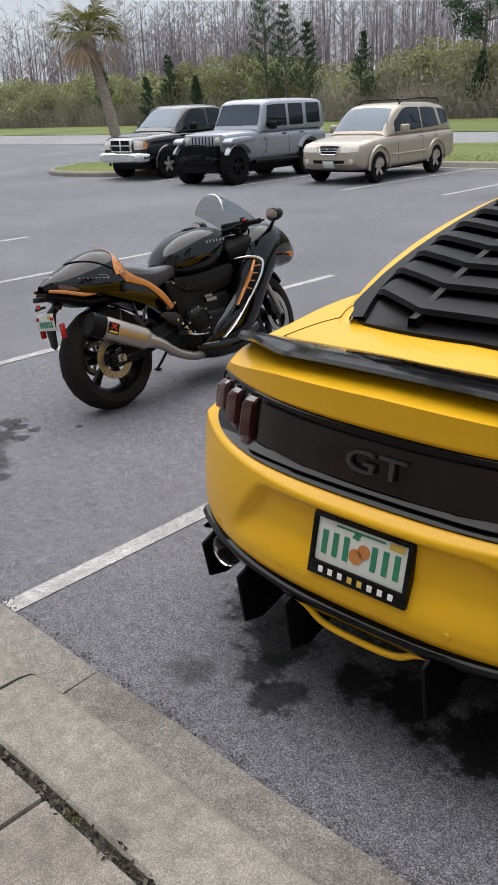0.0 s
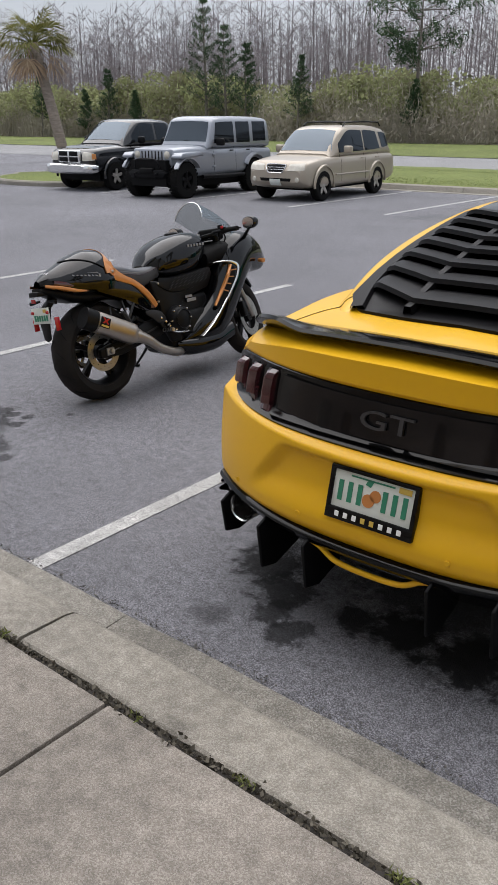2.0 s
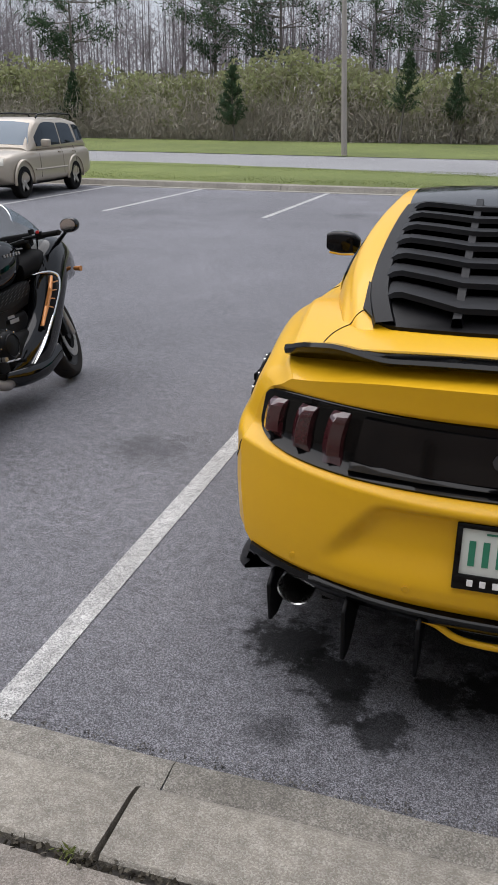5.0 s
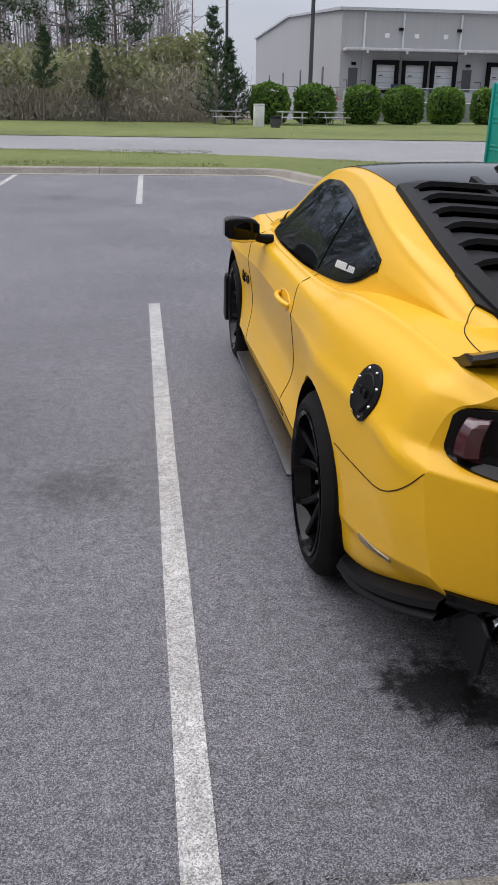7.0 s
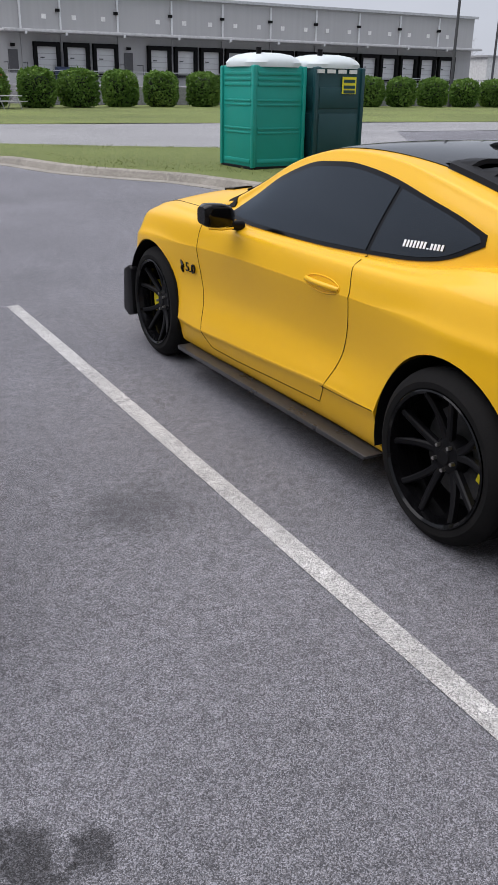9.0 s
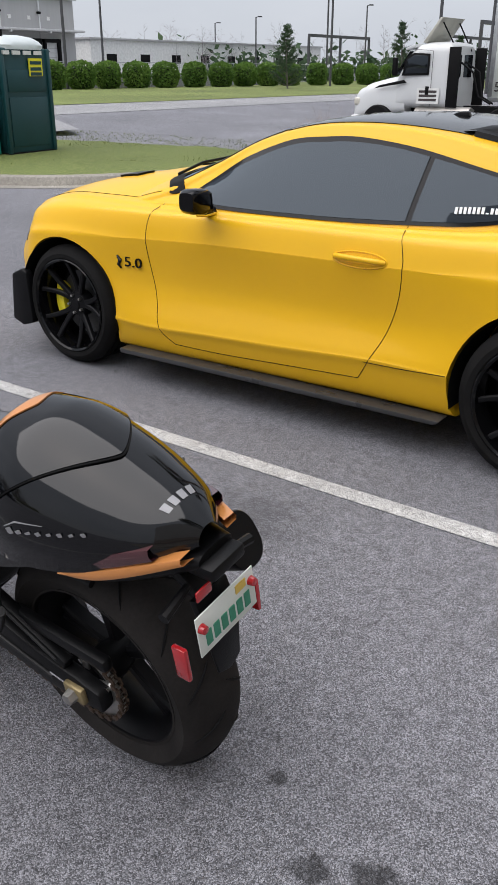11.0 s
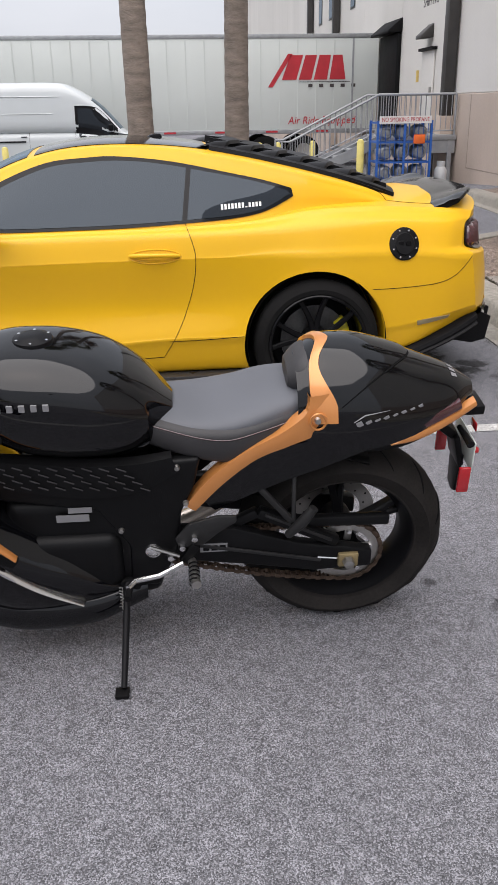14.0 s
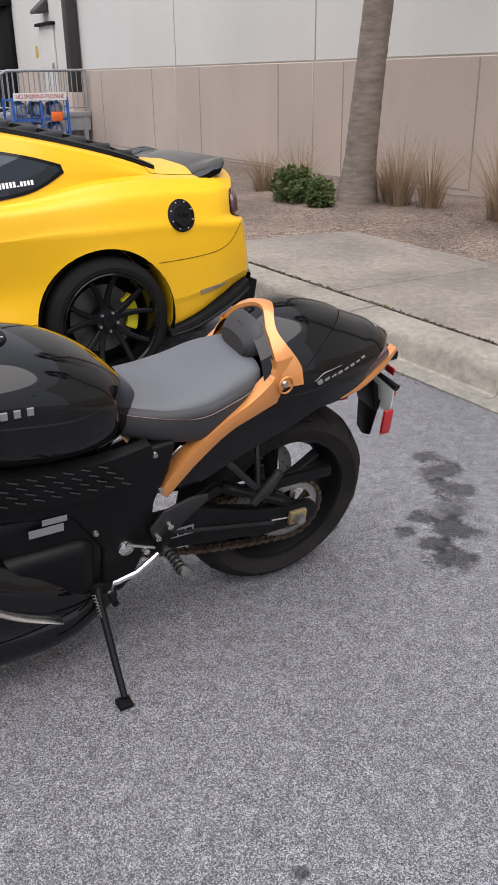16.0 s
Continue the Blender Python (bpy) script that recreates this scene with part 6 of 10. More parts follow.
for s in (-1, 1):
    part("passenger_hanger", beam((s * 0.150, 0.30, 0.635), (s * 0.186, 0.175, 0.495), 0.020, 0.014, 0.005), WORN_BLACK, bike, "worn black passenger peg hanger")
    part("passenger_hanger", beam((s * 0.150, 0.17, 0.63), (s * 0.186, 0.172, 0.495), 0.015, 0.012, 0.004), WORN_BLACK, bike)
    part("passenger_peg", tube([(s * 0.192, 0.188, 0.452), (s * 0.204, 0.150, 0.505), (s * 0.206, 0.118, 0.555)], [0.012, 0.017, 0.013], 10), WORN_BLACK, bike, "folded black passenger peg")
    part("swingarm_rib", beam((s * 0.156, 0.08, 0.322), (s * 0.156, 0.46, 0.405), 0.012, 0.008, 0.003), WORN_BLACK, bike)
    part("brace_edge", beam((s * 0.152, 0.05, 0.392), (s * 0.152, 0.25, 0.497), 0.010, 0.008, 0.003), WORN_BLACK, bike)
    part("shift_rod", tube([(s * 0.198, 0.50, 0.40), (s * 0.19, 0.58, 0.43)], 0.005, 6), STEEL, bike)
stand = part("kickstand", tube([(-0.165, 0.655, 0.285), (-0.19, 0.66, 0.265), (-0.32, 0.668, 0.155), (-0.40, 0.673, 0.095)], [0.013, 0.011, 0.010, 0.009], 10), SATIN_BLACK, bike, "black side stand, folded down")
part("stand_foot", moved(box(-0.02, 0.022, -0.018, 0.022, -0.008, 0.004, 0.003), pose(-0.41, 0.676, 0.088, 0, 10.5, 0)), MATT_BLACK, stand)
part("stand_spring", tube([(-0.19 - 0.0024 * k, 0.675 + 0.006 * math.cos(k * 2.2), 0.285 - 0.0021 * k + 0.004 * math.sin(k * 2.2)) for k in range(20)], 0.0018, 5), STEEL, stand)
part("stand_bracket", box(-0.175, -0.13, 0.62, 0.69, 0.255, 0.30, 0.008), FRAME_BLACK, bike)

# fairing
FRY = [0.66, 0.72, 0.80, 0.90, 1.00, 1.09, 1.18, 1.30, 1.45, 1.60, 1.72, 1.79]
part("fairing", hull(FRY, [0.285, 0.345, 0.42, 0.49, 0.58, 0.74, 0.885, 0.955, 0.968, 0.92, 0.83, 0.74], [0.245, 0.205, 0.175, 0.165, 0.18, 0.225, 0.30, 0.47, 0.615, 0.63, 0.64, 0.66], [0.175, 0.198, 0.22, 0.237, 0.25, 0.256, 0.258, 0.255, 0.225, 0.17, 0.105, 0.035], 70, 36, 0.62, 0.8), BIKE_BLACK, bike, "gloss black full fairing", 60)
for s in (-1, 1):
    chrome = [(s * 0.232, 1.00, 0.764, 0.003), (s * 0.240, 1.08, 0.762, 0.007), (s * 0.250, 1.17, 0.752, 0.010), (s * 0.262, 1.235, 0.715, 0.013), (s * 0.266, 1.215, 0.65, 0.012), (s * 0.266, 1.155, 0.58, 0.010), (s * 0.264, 1.05, 0.478, 0.009), (s * 0.256, 0.91, 0.352, 0.007), (s * 0.244, 0.78, 0.272, 0.003)]
    part("fairing_trim", ribbon(chrome, 0.03, s > 0), CHROME, bike, "polished trim round the fairing vent", 60)
    part("fairing_vent", ribbon([(s * 0.256, 1.185, 0.715, 0.022), (s * 0.262, 1.14, 0.625, 0.045), (s * 0.262, 1.05, 0.535, 0.040), (s * 0.256, 0.95, 0.445, 0.015)], 0.02, s > 0), MATT_BLACK, bike, "", 60)
    part("copper_vent_trim", ribbon([(s * 0.260, 1.168, 0.728, 0.006), (s * 0.267, 1.115, 0.655, 0.010), (s * 0.267, 1.035, 0.565, 0.010), (s * 0.260, 0.945, 0.462, 0.005)], 0.02, s > 0), ORANGE, bike, "copper orange vent strip", 60)
    for k in range(4):
        part("vent_blade", beam((s * 0.268, 1.135 - 0.034 * k, 0.690 - 0.042 * k), (s * 0.268, 1.205 - 0.040 * k, 0.690 - 0.048 * k), 0.008, 0.006, 0.001), ORANGE, bike)
part("belly_pan", hull([0.60, 0.75, 0.95, 1.15], [0.29, 0.29, 0.30, 0.34], [0.19, 0.14, 0.13, 0.18], [0.17, 0.222, 0.236, 0.22], 24, 24, 0.6, 0.7), BIKE_BLACK, bike, "", 60)
part("radiator", box(-0.2, 0.2, 1.09, 1.12, 0.32, 0.66, 0.01), MATT_BLACK, bike)


def bubble():
    rows = []
    for k in np.linspace(0, 1, 20):
        y, z = 1.10 + 0.48 * k, 1.205 - 0.31 * k ** 1.3
        half = 0.115 + 0.075 * math.sin(math.pi * min(1, k * 0.75 + 0.12)) - 0.05 * k
        rows.append([(half * math.sin(a), y + 0.06 * (1 - math.cos(a)) * 0 - 0.05 * (1 - math.cos(a)), z - 0.13 * (1 - math.cos(a))) for a in np.linspace(-1.45, 1.45, 25)])
    return rows


screen_rows = bubble()
part("windscreen", fuse(sheet(screen_rows, flip=True), sheet([[Vector(p) - Vector((0, 0, 0.004)) for p in r] for r in screen_rows])), CLEAR, bike, "clear curved windscreen", 60)
part("screen_rim", tube([Vector(p) for p in screen_rows[0]] , 0.004, 6), CHROME, bike)
part("dash", box(-0.11, 0.11, 1.24, 1.30, 0.90, 1.0, 0.02, 3), MATT_BLACK, bike)
part("cockpit_panel", hull([1.02, 1.15, 1.30], [0.86, 0.90, 0.93], [0.72, 0.74, 0.78], [0.17, 0.21, 0.20], 12, 20), MATT_BLACK, bike)
part("triple_clamp", box(-0.13, 0.13, 1.10, 1.20, 0.925, 0.955, 0.012), FRAME_BLACK, bike)
for s in (-1, 1):
    part("handlebar", tube([(s * 0.115, 1.14, 0.955), (s * 0.20, 1.10, 0.945), (s * 0.36, 1.03, 0.925)], 0.011, 10), FRAME_BLACK, bike)
    part("grip", tube([(s * 0.255, 1.077, 0.938), (s * 0.37, 1.026, 0.923)], 0.0165, 12), RUBBER, bike, "black rubber grip")
    part("switchgear", box(s * 0.235 - 0.022, s * 0.235 + 0.022, 1.065, 1.105, 0.92, 0.965, 0.008), MATT_BLACK, bike)
    part("brake_lever", tube([(s * 0.21, 1.12, 0.945), (s * 0.28, 1.13, 0.935), (s * 0.37, 1.085, 0.925)], 0.006, 8), FRAME_BLACK, bike)
    part("reservoir", lathe([(0.0, 0.03), (0.018, 0.03), (0.02, 0.0), (0.0, 0.0)], "z", 16, (s * 0.17, 1.17, 0.965)), FRAME_BLACK, bike)
    mirror_arm = part("mirror_arm", tube([(s * 0.19, 1.42, 0.90), (s * 0.29, 1.37, 0.955), (s * 0.36, 1.32, 0.985)], [0.016, 0.011, 0.010], 8), SATIN_BLACK, bike)
    part("mirror_shell", hull([1.265, 1.28, 1.32, 1.36], [1.045, 1.05, 1.04, 1.01], [0.965, 0.96, 0.97, 0.995], [0.055, 0.06, 0.052, 0.02], 10, 20, 0.8, 0.8, [s * 0.39] * 4), BIKE_BLACK, mirror_arm, "black mirror")
    part("mirror_glass", prism([(s * 0.39 + 0.052 * math.cos(a), 1.005 + 0.038 * math.sin(a)) for a in np.linspace(0, 2 * math.pi, 20, endpoint=False)], 1.261, 1.265, "y"), CHROME, mirror_arm)
    part("fork_leg", tube([(s * 0.105, 1.17, 0.93), (s * 0.105, 1.30, 0.66)], 0.026, 14), FRAME_BLACK, bike)
    part("fork_slider", tube([(s * 0.105, 1.30, 0.66), (s * 0.105, 1.475, 0.29)], [0.02, 0.022], 14), STEEL, bike)
    part("brake_caliper", box(s * 0.085 - 0.03, s * 0.085 + 0.03, 1.33, 1.39, 0.30, 0.42, 0.012), FRAME_BLACK, bike)
    part("turn_signal", tube([(s * 0.20, 1.55, 0.72), (s * 0.25, 1.545, 0.715)], [0.014, 0.018], 10), ORANGE, bike)
    part("hose", tube([(s * 0.2, 1.13, 0.945), (s * 0.16, 1.24, 0.90), (s * 0.12, 1.28, 0.80)], 0.006, 6), MATT_BLACK, bike)
part("ignition", lathe([(0.0, 0.018), (0.02, 0.018), (0.022, 0.0)], "z", 18, (0, 1.11, 0.955)), STEEL, bike)
part("kill_switch", box(0.225, 0.245, 1.055, 1.075, 0.955, 0.975, 0.004), BRIGHT_RED, bike)
part("front_fender", hull([1.22, 1.33, 1.48, 1.62, 1.72], [0.57, 0.625, 0.635, 0.605, 0.54], [0.535, 0.595, 0.607, 0.57, 0.50], [0.06, 0.075, 0.08, 0.07, 0.05], 24, 20), BIKE_BLACK, bike, "gloss black front fender", 60)
part("headlamp", hull([1.74, 1.79, 1.815], [0.80, 0.775, 0.74], [0.66, 0.675, 0.70], [0.075, 0.055, 0.03], 8, 18), CLEAR, bike)

# the bars, fork and front wheel stand turned to the left
STEER = Matrix.Translation((0, 1.17, 0.93)) @ Matrix.Rotation(radians(19), 4, Vector((0, -0.43, 0.90))) @ Matrix.Translation((0, -1.17, -0.93))
for ob in bike.children:
    kind = ob.name.split(".")[0]
    if kind in ("front_wheel", "fork_leg", "fork_slider", "front_fender", "handlebar", "grip", "switchgear", "brake_lever", "reservoir", "triple_clamp", "ignition", "kill_switch", "hose") or (kind == "brake_caliper"):
        ob.matrix_basis = STEER @ ob.matrix_basis

# exhaust on the right
mid = [(0.10, 0.72, 0.20), (0.18, 0.56, 0.205), (0.23, 0.38, 0.265), (0.243, 0.26, 0.345), (0.239, 0.15, 0.400)]
part("exhaust_pipe", tube(curve(mid, 24), [0.030] * 16 + [0.032, 0.034, 0.036, 0.038, 0.041, 0.043, 0.045, 0.046], 18), TITANIUM, bike, "titanium link pipe", 60)


def can(p, q, r, mat, name, label, nose=0.3):
    p, q = Vector(p), Vector(q)
    d = (q - p).normalized()
    s = d.cross(Vector((0, 0, 1))).normalized()
    u = s.cross(d)
    rows = []
    for k, w in ((0.0, nose), (0.06, 0.72), (0.12, 0.98), (0.2, 1.0), (0.8, 1.0), (0.97, 1.0), (1.0, 0.97)):
        c = p.lerp(q, k)
        rows.append([c + r * w * (0.86 * math.copysign(abs(math.cos(a)) ** 0.8, math.cos(a)) * s + 1.12 * math.copysign(abs(math.sin(a)) ** 0.8, math.sin(a)) * u) for a in np.linspace(0, 2 * math.pi, 32, endpoint=False)])
    v, f = sheet(rows, closed=True, flip=False)
    return part(name, (v, f + [tuple(range(len(v) - 32, len(v)))]), mat, bike, label, 50), s, u, d


muffler, ms, mu, md = can((0.240, 0.180, 0.386), (0.232, -0.140, 0.538), 0.062, TITANIUM, "muffler", "brushed titanium slip-on muffler", 0.7)
can((0.2321, -0.135, 0.5355), (0.230, -0.224, 0.578), 0.0625, FRAME_BLACK, "muffler_cap", "black muffler end cap", 1.0)
center = Vector((0.233, -0.099, 0.5184))
m = Matrix((-md, mu, -ms)).transposed().to_4x4()
m.translation = center - ms * 0.0552
part("sticker", moved(prism([(-0.038, -0.032), (0.034, -0.032), (0.034, 0.036), (-0.038, 0.036)], -0.001, 0.0012, "z"), m), MATT_BLACK, muffler)
part("sticker_mark", moved(prism([(-0.028, -0.004), (-0.012, -0.004), (0.0, 0.008), (0.012, -0.004), (0.026, -0.004), (0.008, 0.014), (0.026, 0.032), (0.010, 0.032), (0.0, 0.021), (-0.012, 0.032), (-0.028, 0.032), (-0.008, 0.014)], 0.0012, 0.002, "z"), m), BRIGHT_RED, muffler)
part("sticker_mark", moved(prism([(-0.03, -0.026), (0.028, -0.026), (0.028, -0.013), (-0.03, -0.013)], 0.0012, 0.002, "z"), m), GOLD, muffler)
part("muffler_strap", beam((0.17, 0.05, 0.60), (0.215, 0.01, 0.53), 0.02, 0.012, 0.004), FRAME_BLACK, bike)

# tail tidy, number plate, reflectors
tidy = new("tail_tidy")
tidy.parent = bike
tidy.matrix_basis = pose(0, 0.078, 0.005)
part("plate_hanger", fuse(beam((0, -0.30, 0.735), (0, -0.40, 0.655), 0.03, 0.07, 0.008), beam((0, -0.40, 0.66), (0, -0.425, 0.56), 0.02, 0.10, 0.006)), FRAME_BLACK, tidy, "black plate bracket")
part("rear_guard", prism([(-0.055, 0.60), (0.055, 0.60), (0.035, 0.46), (0.0, 0.445), (-0.035, 0.46)], -0.428, -0.42, "y", 0.003), FRAME_BLACK, tidy)
lic = part("number_plate", box(-0.09, 0.09, -0.4445, -0.441, 0.565, 0.665, 0.001), PLATE_WHITE, tidy, "small white and green number plate")
for i in range(6):
    part("character_bar", box(-0.07 + 0.0245 * i, -0.053 + 0.0245 * i, -0.4465, -0.443, 0.582, 0.618), PLATE_GREEN, lic)
for x, z in ((-0.078, 0.635), (0.078, 0.635)):
    part("plate_bolt", lathe([(0.0, -0.458), (0.009, -0.456), (0.011, -0.444)], "y", 14, (x, 0, z)), BRIGHT_RED, lic)
part("sticker", box(0.03, 0.062, -0.4465, -0.443, 0.635, 0.655), GOLD, lic)
part("plate_lamp", box(-0.05, 0.05, -0.47, -0.40, 0.735, 0.765, 0.006), FRAME_BLACK, tidy)
for s in (-1, 1):
    part("side_reflector", box(s * 0.115 - 0.006, s * 0.115 + 0.006, -0.43, -0.395, 0.515, 0.60, 0.004), BRIGHT_RED, tidy, "red plate reflector")
    part("rear_signal", tube([(s * 0.05, -0.40, 0.70), (s * 0.135, -0.41, 0.69)], [0.008, 0.012], 8), FRAME_BLACK, tidy)
part("reflector", box(-0.075, -0.03, -0.445, -0.44, 0.695, 0.72, 0.003), BRIGHT_RED, tidy)

# ---- the parked cars of the far row ----
def tapered(ys, top, low, half, taper, n=40, seg=32, px=0.4, pz=0.4):
    """A closed body along y with boxy sections that narrow upward."""
    rows = []
    for y in np.linspace(ys[0], ys[-1], n):
        t, b, h = (float(table(ys, c, y)) for c in (top, low, half))
        t = max(t, b + 0.03)
        ring = []
        for a in np.linspace(0, 2 * math.pi, seg, endpoint=False) + math.pi / seg:
            c, s = math.cos(a), math.sin(a)
            z = (t + b) / 2 + (t - b) / 2 * math.copysign(abs(s) ** pz, s)
            k = (z - b) / max(1e-6, t - b)
            ring.append((h * (1 - taper * k) * math.copysign(abs(c) ** px, c), y, z))
        rows.append(ring)
    v, f = sheet(rows, closed=True, flip=False)
    return v, f + [tuple(range(seg)), tuple(reversed(range(len(v) - seg, len(v))))]


def plain_wheel(parent, place, r, w, rim, rim_mat, mirror, spokes=5, lugged=False):
    wh = new("wheel")
    wh.parent = parent
    wh.matrix_basis = pose(*place, 17, 0, 180 if mirror else 0)
    g = wheel_tyre(r, rim, w, 36)
    if lugged:
        blocks = []
        for i in range(30):
            a = 2 * math.pi * i / 30
            for k in (-0.38, 0.0, 0.38):
                blocks.append(moved(box(k * w - 0.035, k * w + 0.035, -0.025, 0.025, r - 0.012, r + 0.012), Matrix.Rotation(a + (0.1 if k else 0), 4, "X")))
        g = fuse(g, *blocks)
    part("tyre", g, RUBBER, wh, smooth=30)
    o = -w / 2
    rm = part("rim", lathe([(rim, o), (rim - 0.012, o - 0.004), (rim - 0.02, o + 0.02), (rim - 0.03, o + 0.08), (0.0, o + 0.09)], "x", 32), MATT_BLACK if spokes else rim_mat, wh, smooth=40)
    for i in range(spokes):
        part("spoke", spoke(2 * math.pi * i / spokes, 0.03, rim - 0.006, 0.10, 0.085, o + 0.03, o + 0.012, 0.03), rim_mat, rm, smooth=30)
    part("hub", lathe([(0.0, o + 0.015), (0.035, o + 0.015), (0.05, o + 0.03), (0.07, o + 0.06)], "x", 20), rim_mat, rm)
    return wh


def vehicle(name, label, place, turn, paint, sp):
    """A parked car, nose to +y, from its side and plan measures; size scales it to fit the camera's view."""
    car = thing(name, label, "car", place, turn, "cars parked in the far row")
    car.matrix_basis = car.matrix_basis @ Matrix.Scale(sp.get("size", 1.0), 4)
    W, r = sp["width"] / 2, sp["tyre"]
    geo = tapered(sp["by"], sp["btop"], sp["blow"], [W * k for k in sp["bw"]], sp.get("btaper", 0.04), 60, 36, 0.38, 0.30)
    cuts = [lathe([(0.0, s * (W - 0.3)), (r + 0.06, s * (W - 0.3)), (r + 0.06, s * (W + 0.2)), (0.0, s * (W + 0.2))], "x", 32, (0, y, r + 0.02)) for s in (-1, 1) for y in sp["axles"]]
    body = carved("body", geo, cuts, paint, car, 35)
    cab = tapered(sp["cy"], sp["ctop"], [sp["belt"] - 0.08] * len(sp["cy"]), [W * k for k in sp["cw"]], sp["tumble"], 50, 36, 0.34, 0.34)
    part("cabin", cab, paint, car, smooth=40)
    allv, allf = fuse(geo, cab)
    tree = BVHTree.FromPolygons([Vector(q) for q in allv], allf)

    def cast(origin, way, out):
        p, nrm, _, _ = tree.ray_cast(Vector(origin), Vector(way))
        if p is None:
            return Vector(origin) + Vector(way) * 2
        return p + (nrm if nrm.dot(Vector(way)) < 0 else -nrm) * out

    side = lambda s: (lambda y, z, out: cast((s * 3, y, z), (-s, 0, 0), out))
    nose = lambda x, z, out: cast((x, 8, z), (0, -1, 0), out)
    for s in (-1, 1):
        for top, low in sp["windows"]:
            part("side_window", laid(top, low, 10, 6, side(s), 0.006, 0.01), sp["glass"], car, smooth=40)
        for y in sp["seams"]:
            part("door_gap", tube([side(s)(y, z, 0.001) for z in np.linspace(sp["sill"], sp["belt"] + sp.get("seam_up", 0.0), 12)], 0.004, 5), MATT_BLACK, car)
        for y in sp["handles"]:
            p = side(s)(y, sp["belt"] - 0.12, 0.02)
            part("door_handle", box(p.x - 0.012, p.x + 0.012, y - 0.08, y + 0.08, p.z - 0.014, p.z + 0.014, 0.008), sp["handle_mat"], car)
        p = side(s)(sp["mirror"], sp["belt"] + 0.08, 0.0)
        part("door_mirror", box(s * (W - 0.02) - 0.0 if s > 0 else -(W + 0.2), s * (W + 0.2) if s > 0 else -(W - 0.02), sp["mirror"] - 0.07, sp["mirror"] + 0.07, sp["belt"] + 0.02, sp["belt"] + 0.20, 0.04, 3), sp["mirror_mat"], car)
        for y in sp["axles"]:
            plain_wheel(car, (s * (W - 0.13), y, r), r, sp["tyre_w"], sp["rim"], sp["rim_mat"], s > 0, sp["spokes"], sp.get("lugged", False))
            arc = [(y + (r + 0.065) * math.cos(a), r + 0.02 + (r + 0.065) * math.sin(a)) for a in np.linspace(sp.get("arch", -0.15), math.pi - sp.get("arch", -0.15), 22)]
            flare = sp.get("flare", 0.02)
            rows = [[(s * (W - 0.06), q[0], q[1]), (s * (W + flare), q[0], q[1]), (s * (W + flare), q[0] + (q[0] - y) * sp["flare_h"], q[1] + (q[1] - r) * sp["flare_h"]), (s * (W - 0.03), q[0] + (q[0] - y) * (sp["flare_h"] + 0.05), q[1] + (q[1] - r) * (sp["flare_h"] + 0.05))] for q in arc]
            part("wheel_arch", sheet(rows, flip=(s > 0)), sp["flare_mat"], car, smooth=40)
    part("windshield", laid(*sp["screen"], 12, 12, lambda x, z, out: nose(x, z, out), 0.006, 0.01), sp["screen_glass"], car, smooth=40)
    part("underbody", box(-W + 0.25, W - 0.25, 0.5, sp["by"][-1] - 0.5, 0.25, 0.5), MATT_BLACK, car)
    for y in sp["axles"]:
        part("wheel_well", box(-W + 0.28, W - 0.28, y - r - 0.05, y + r + 0.05, 0.3, r * 2 + 0.05), MATT_BLACK, car)
    return car, nose, side


LIGHT_GLASS = glass("pale_windshield", (0.35, 0.42, 0.42), 0.03, 0.0, 2.1)
SILVER_GREY = material("silver_grey_paint", (0.30, 0.32, 0.36), 0.3, 0.3, 0.04, 1, 200, coat=0.5)
GOLD_BEIGE = material("beige_metallic_paint", (0.385, 0.335, 0.27), 0.34, 0.3, 0.05, 1, 200, coat=0.4)
BLACK_PAINT = material("black_truck_paint", (0.010, 0.011, 0.013), 0.15, 0, 0.2, 1, 200, coat=0.6)
ALLOY = material("dusty_alloy", (0.42, 0.40, 0.37), 0.4, 0.7, 0.1, 6, 90)
LAMP = material("clear_headlamp", (0.55, 0.52, 0.45), 0.12, 0, 0.12, 12, 60, coat=0.8)

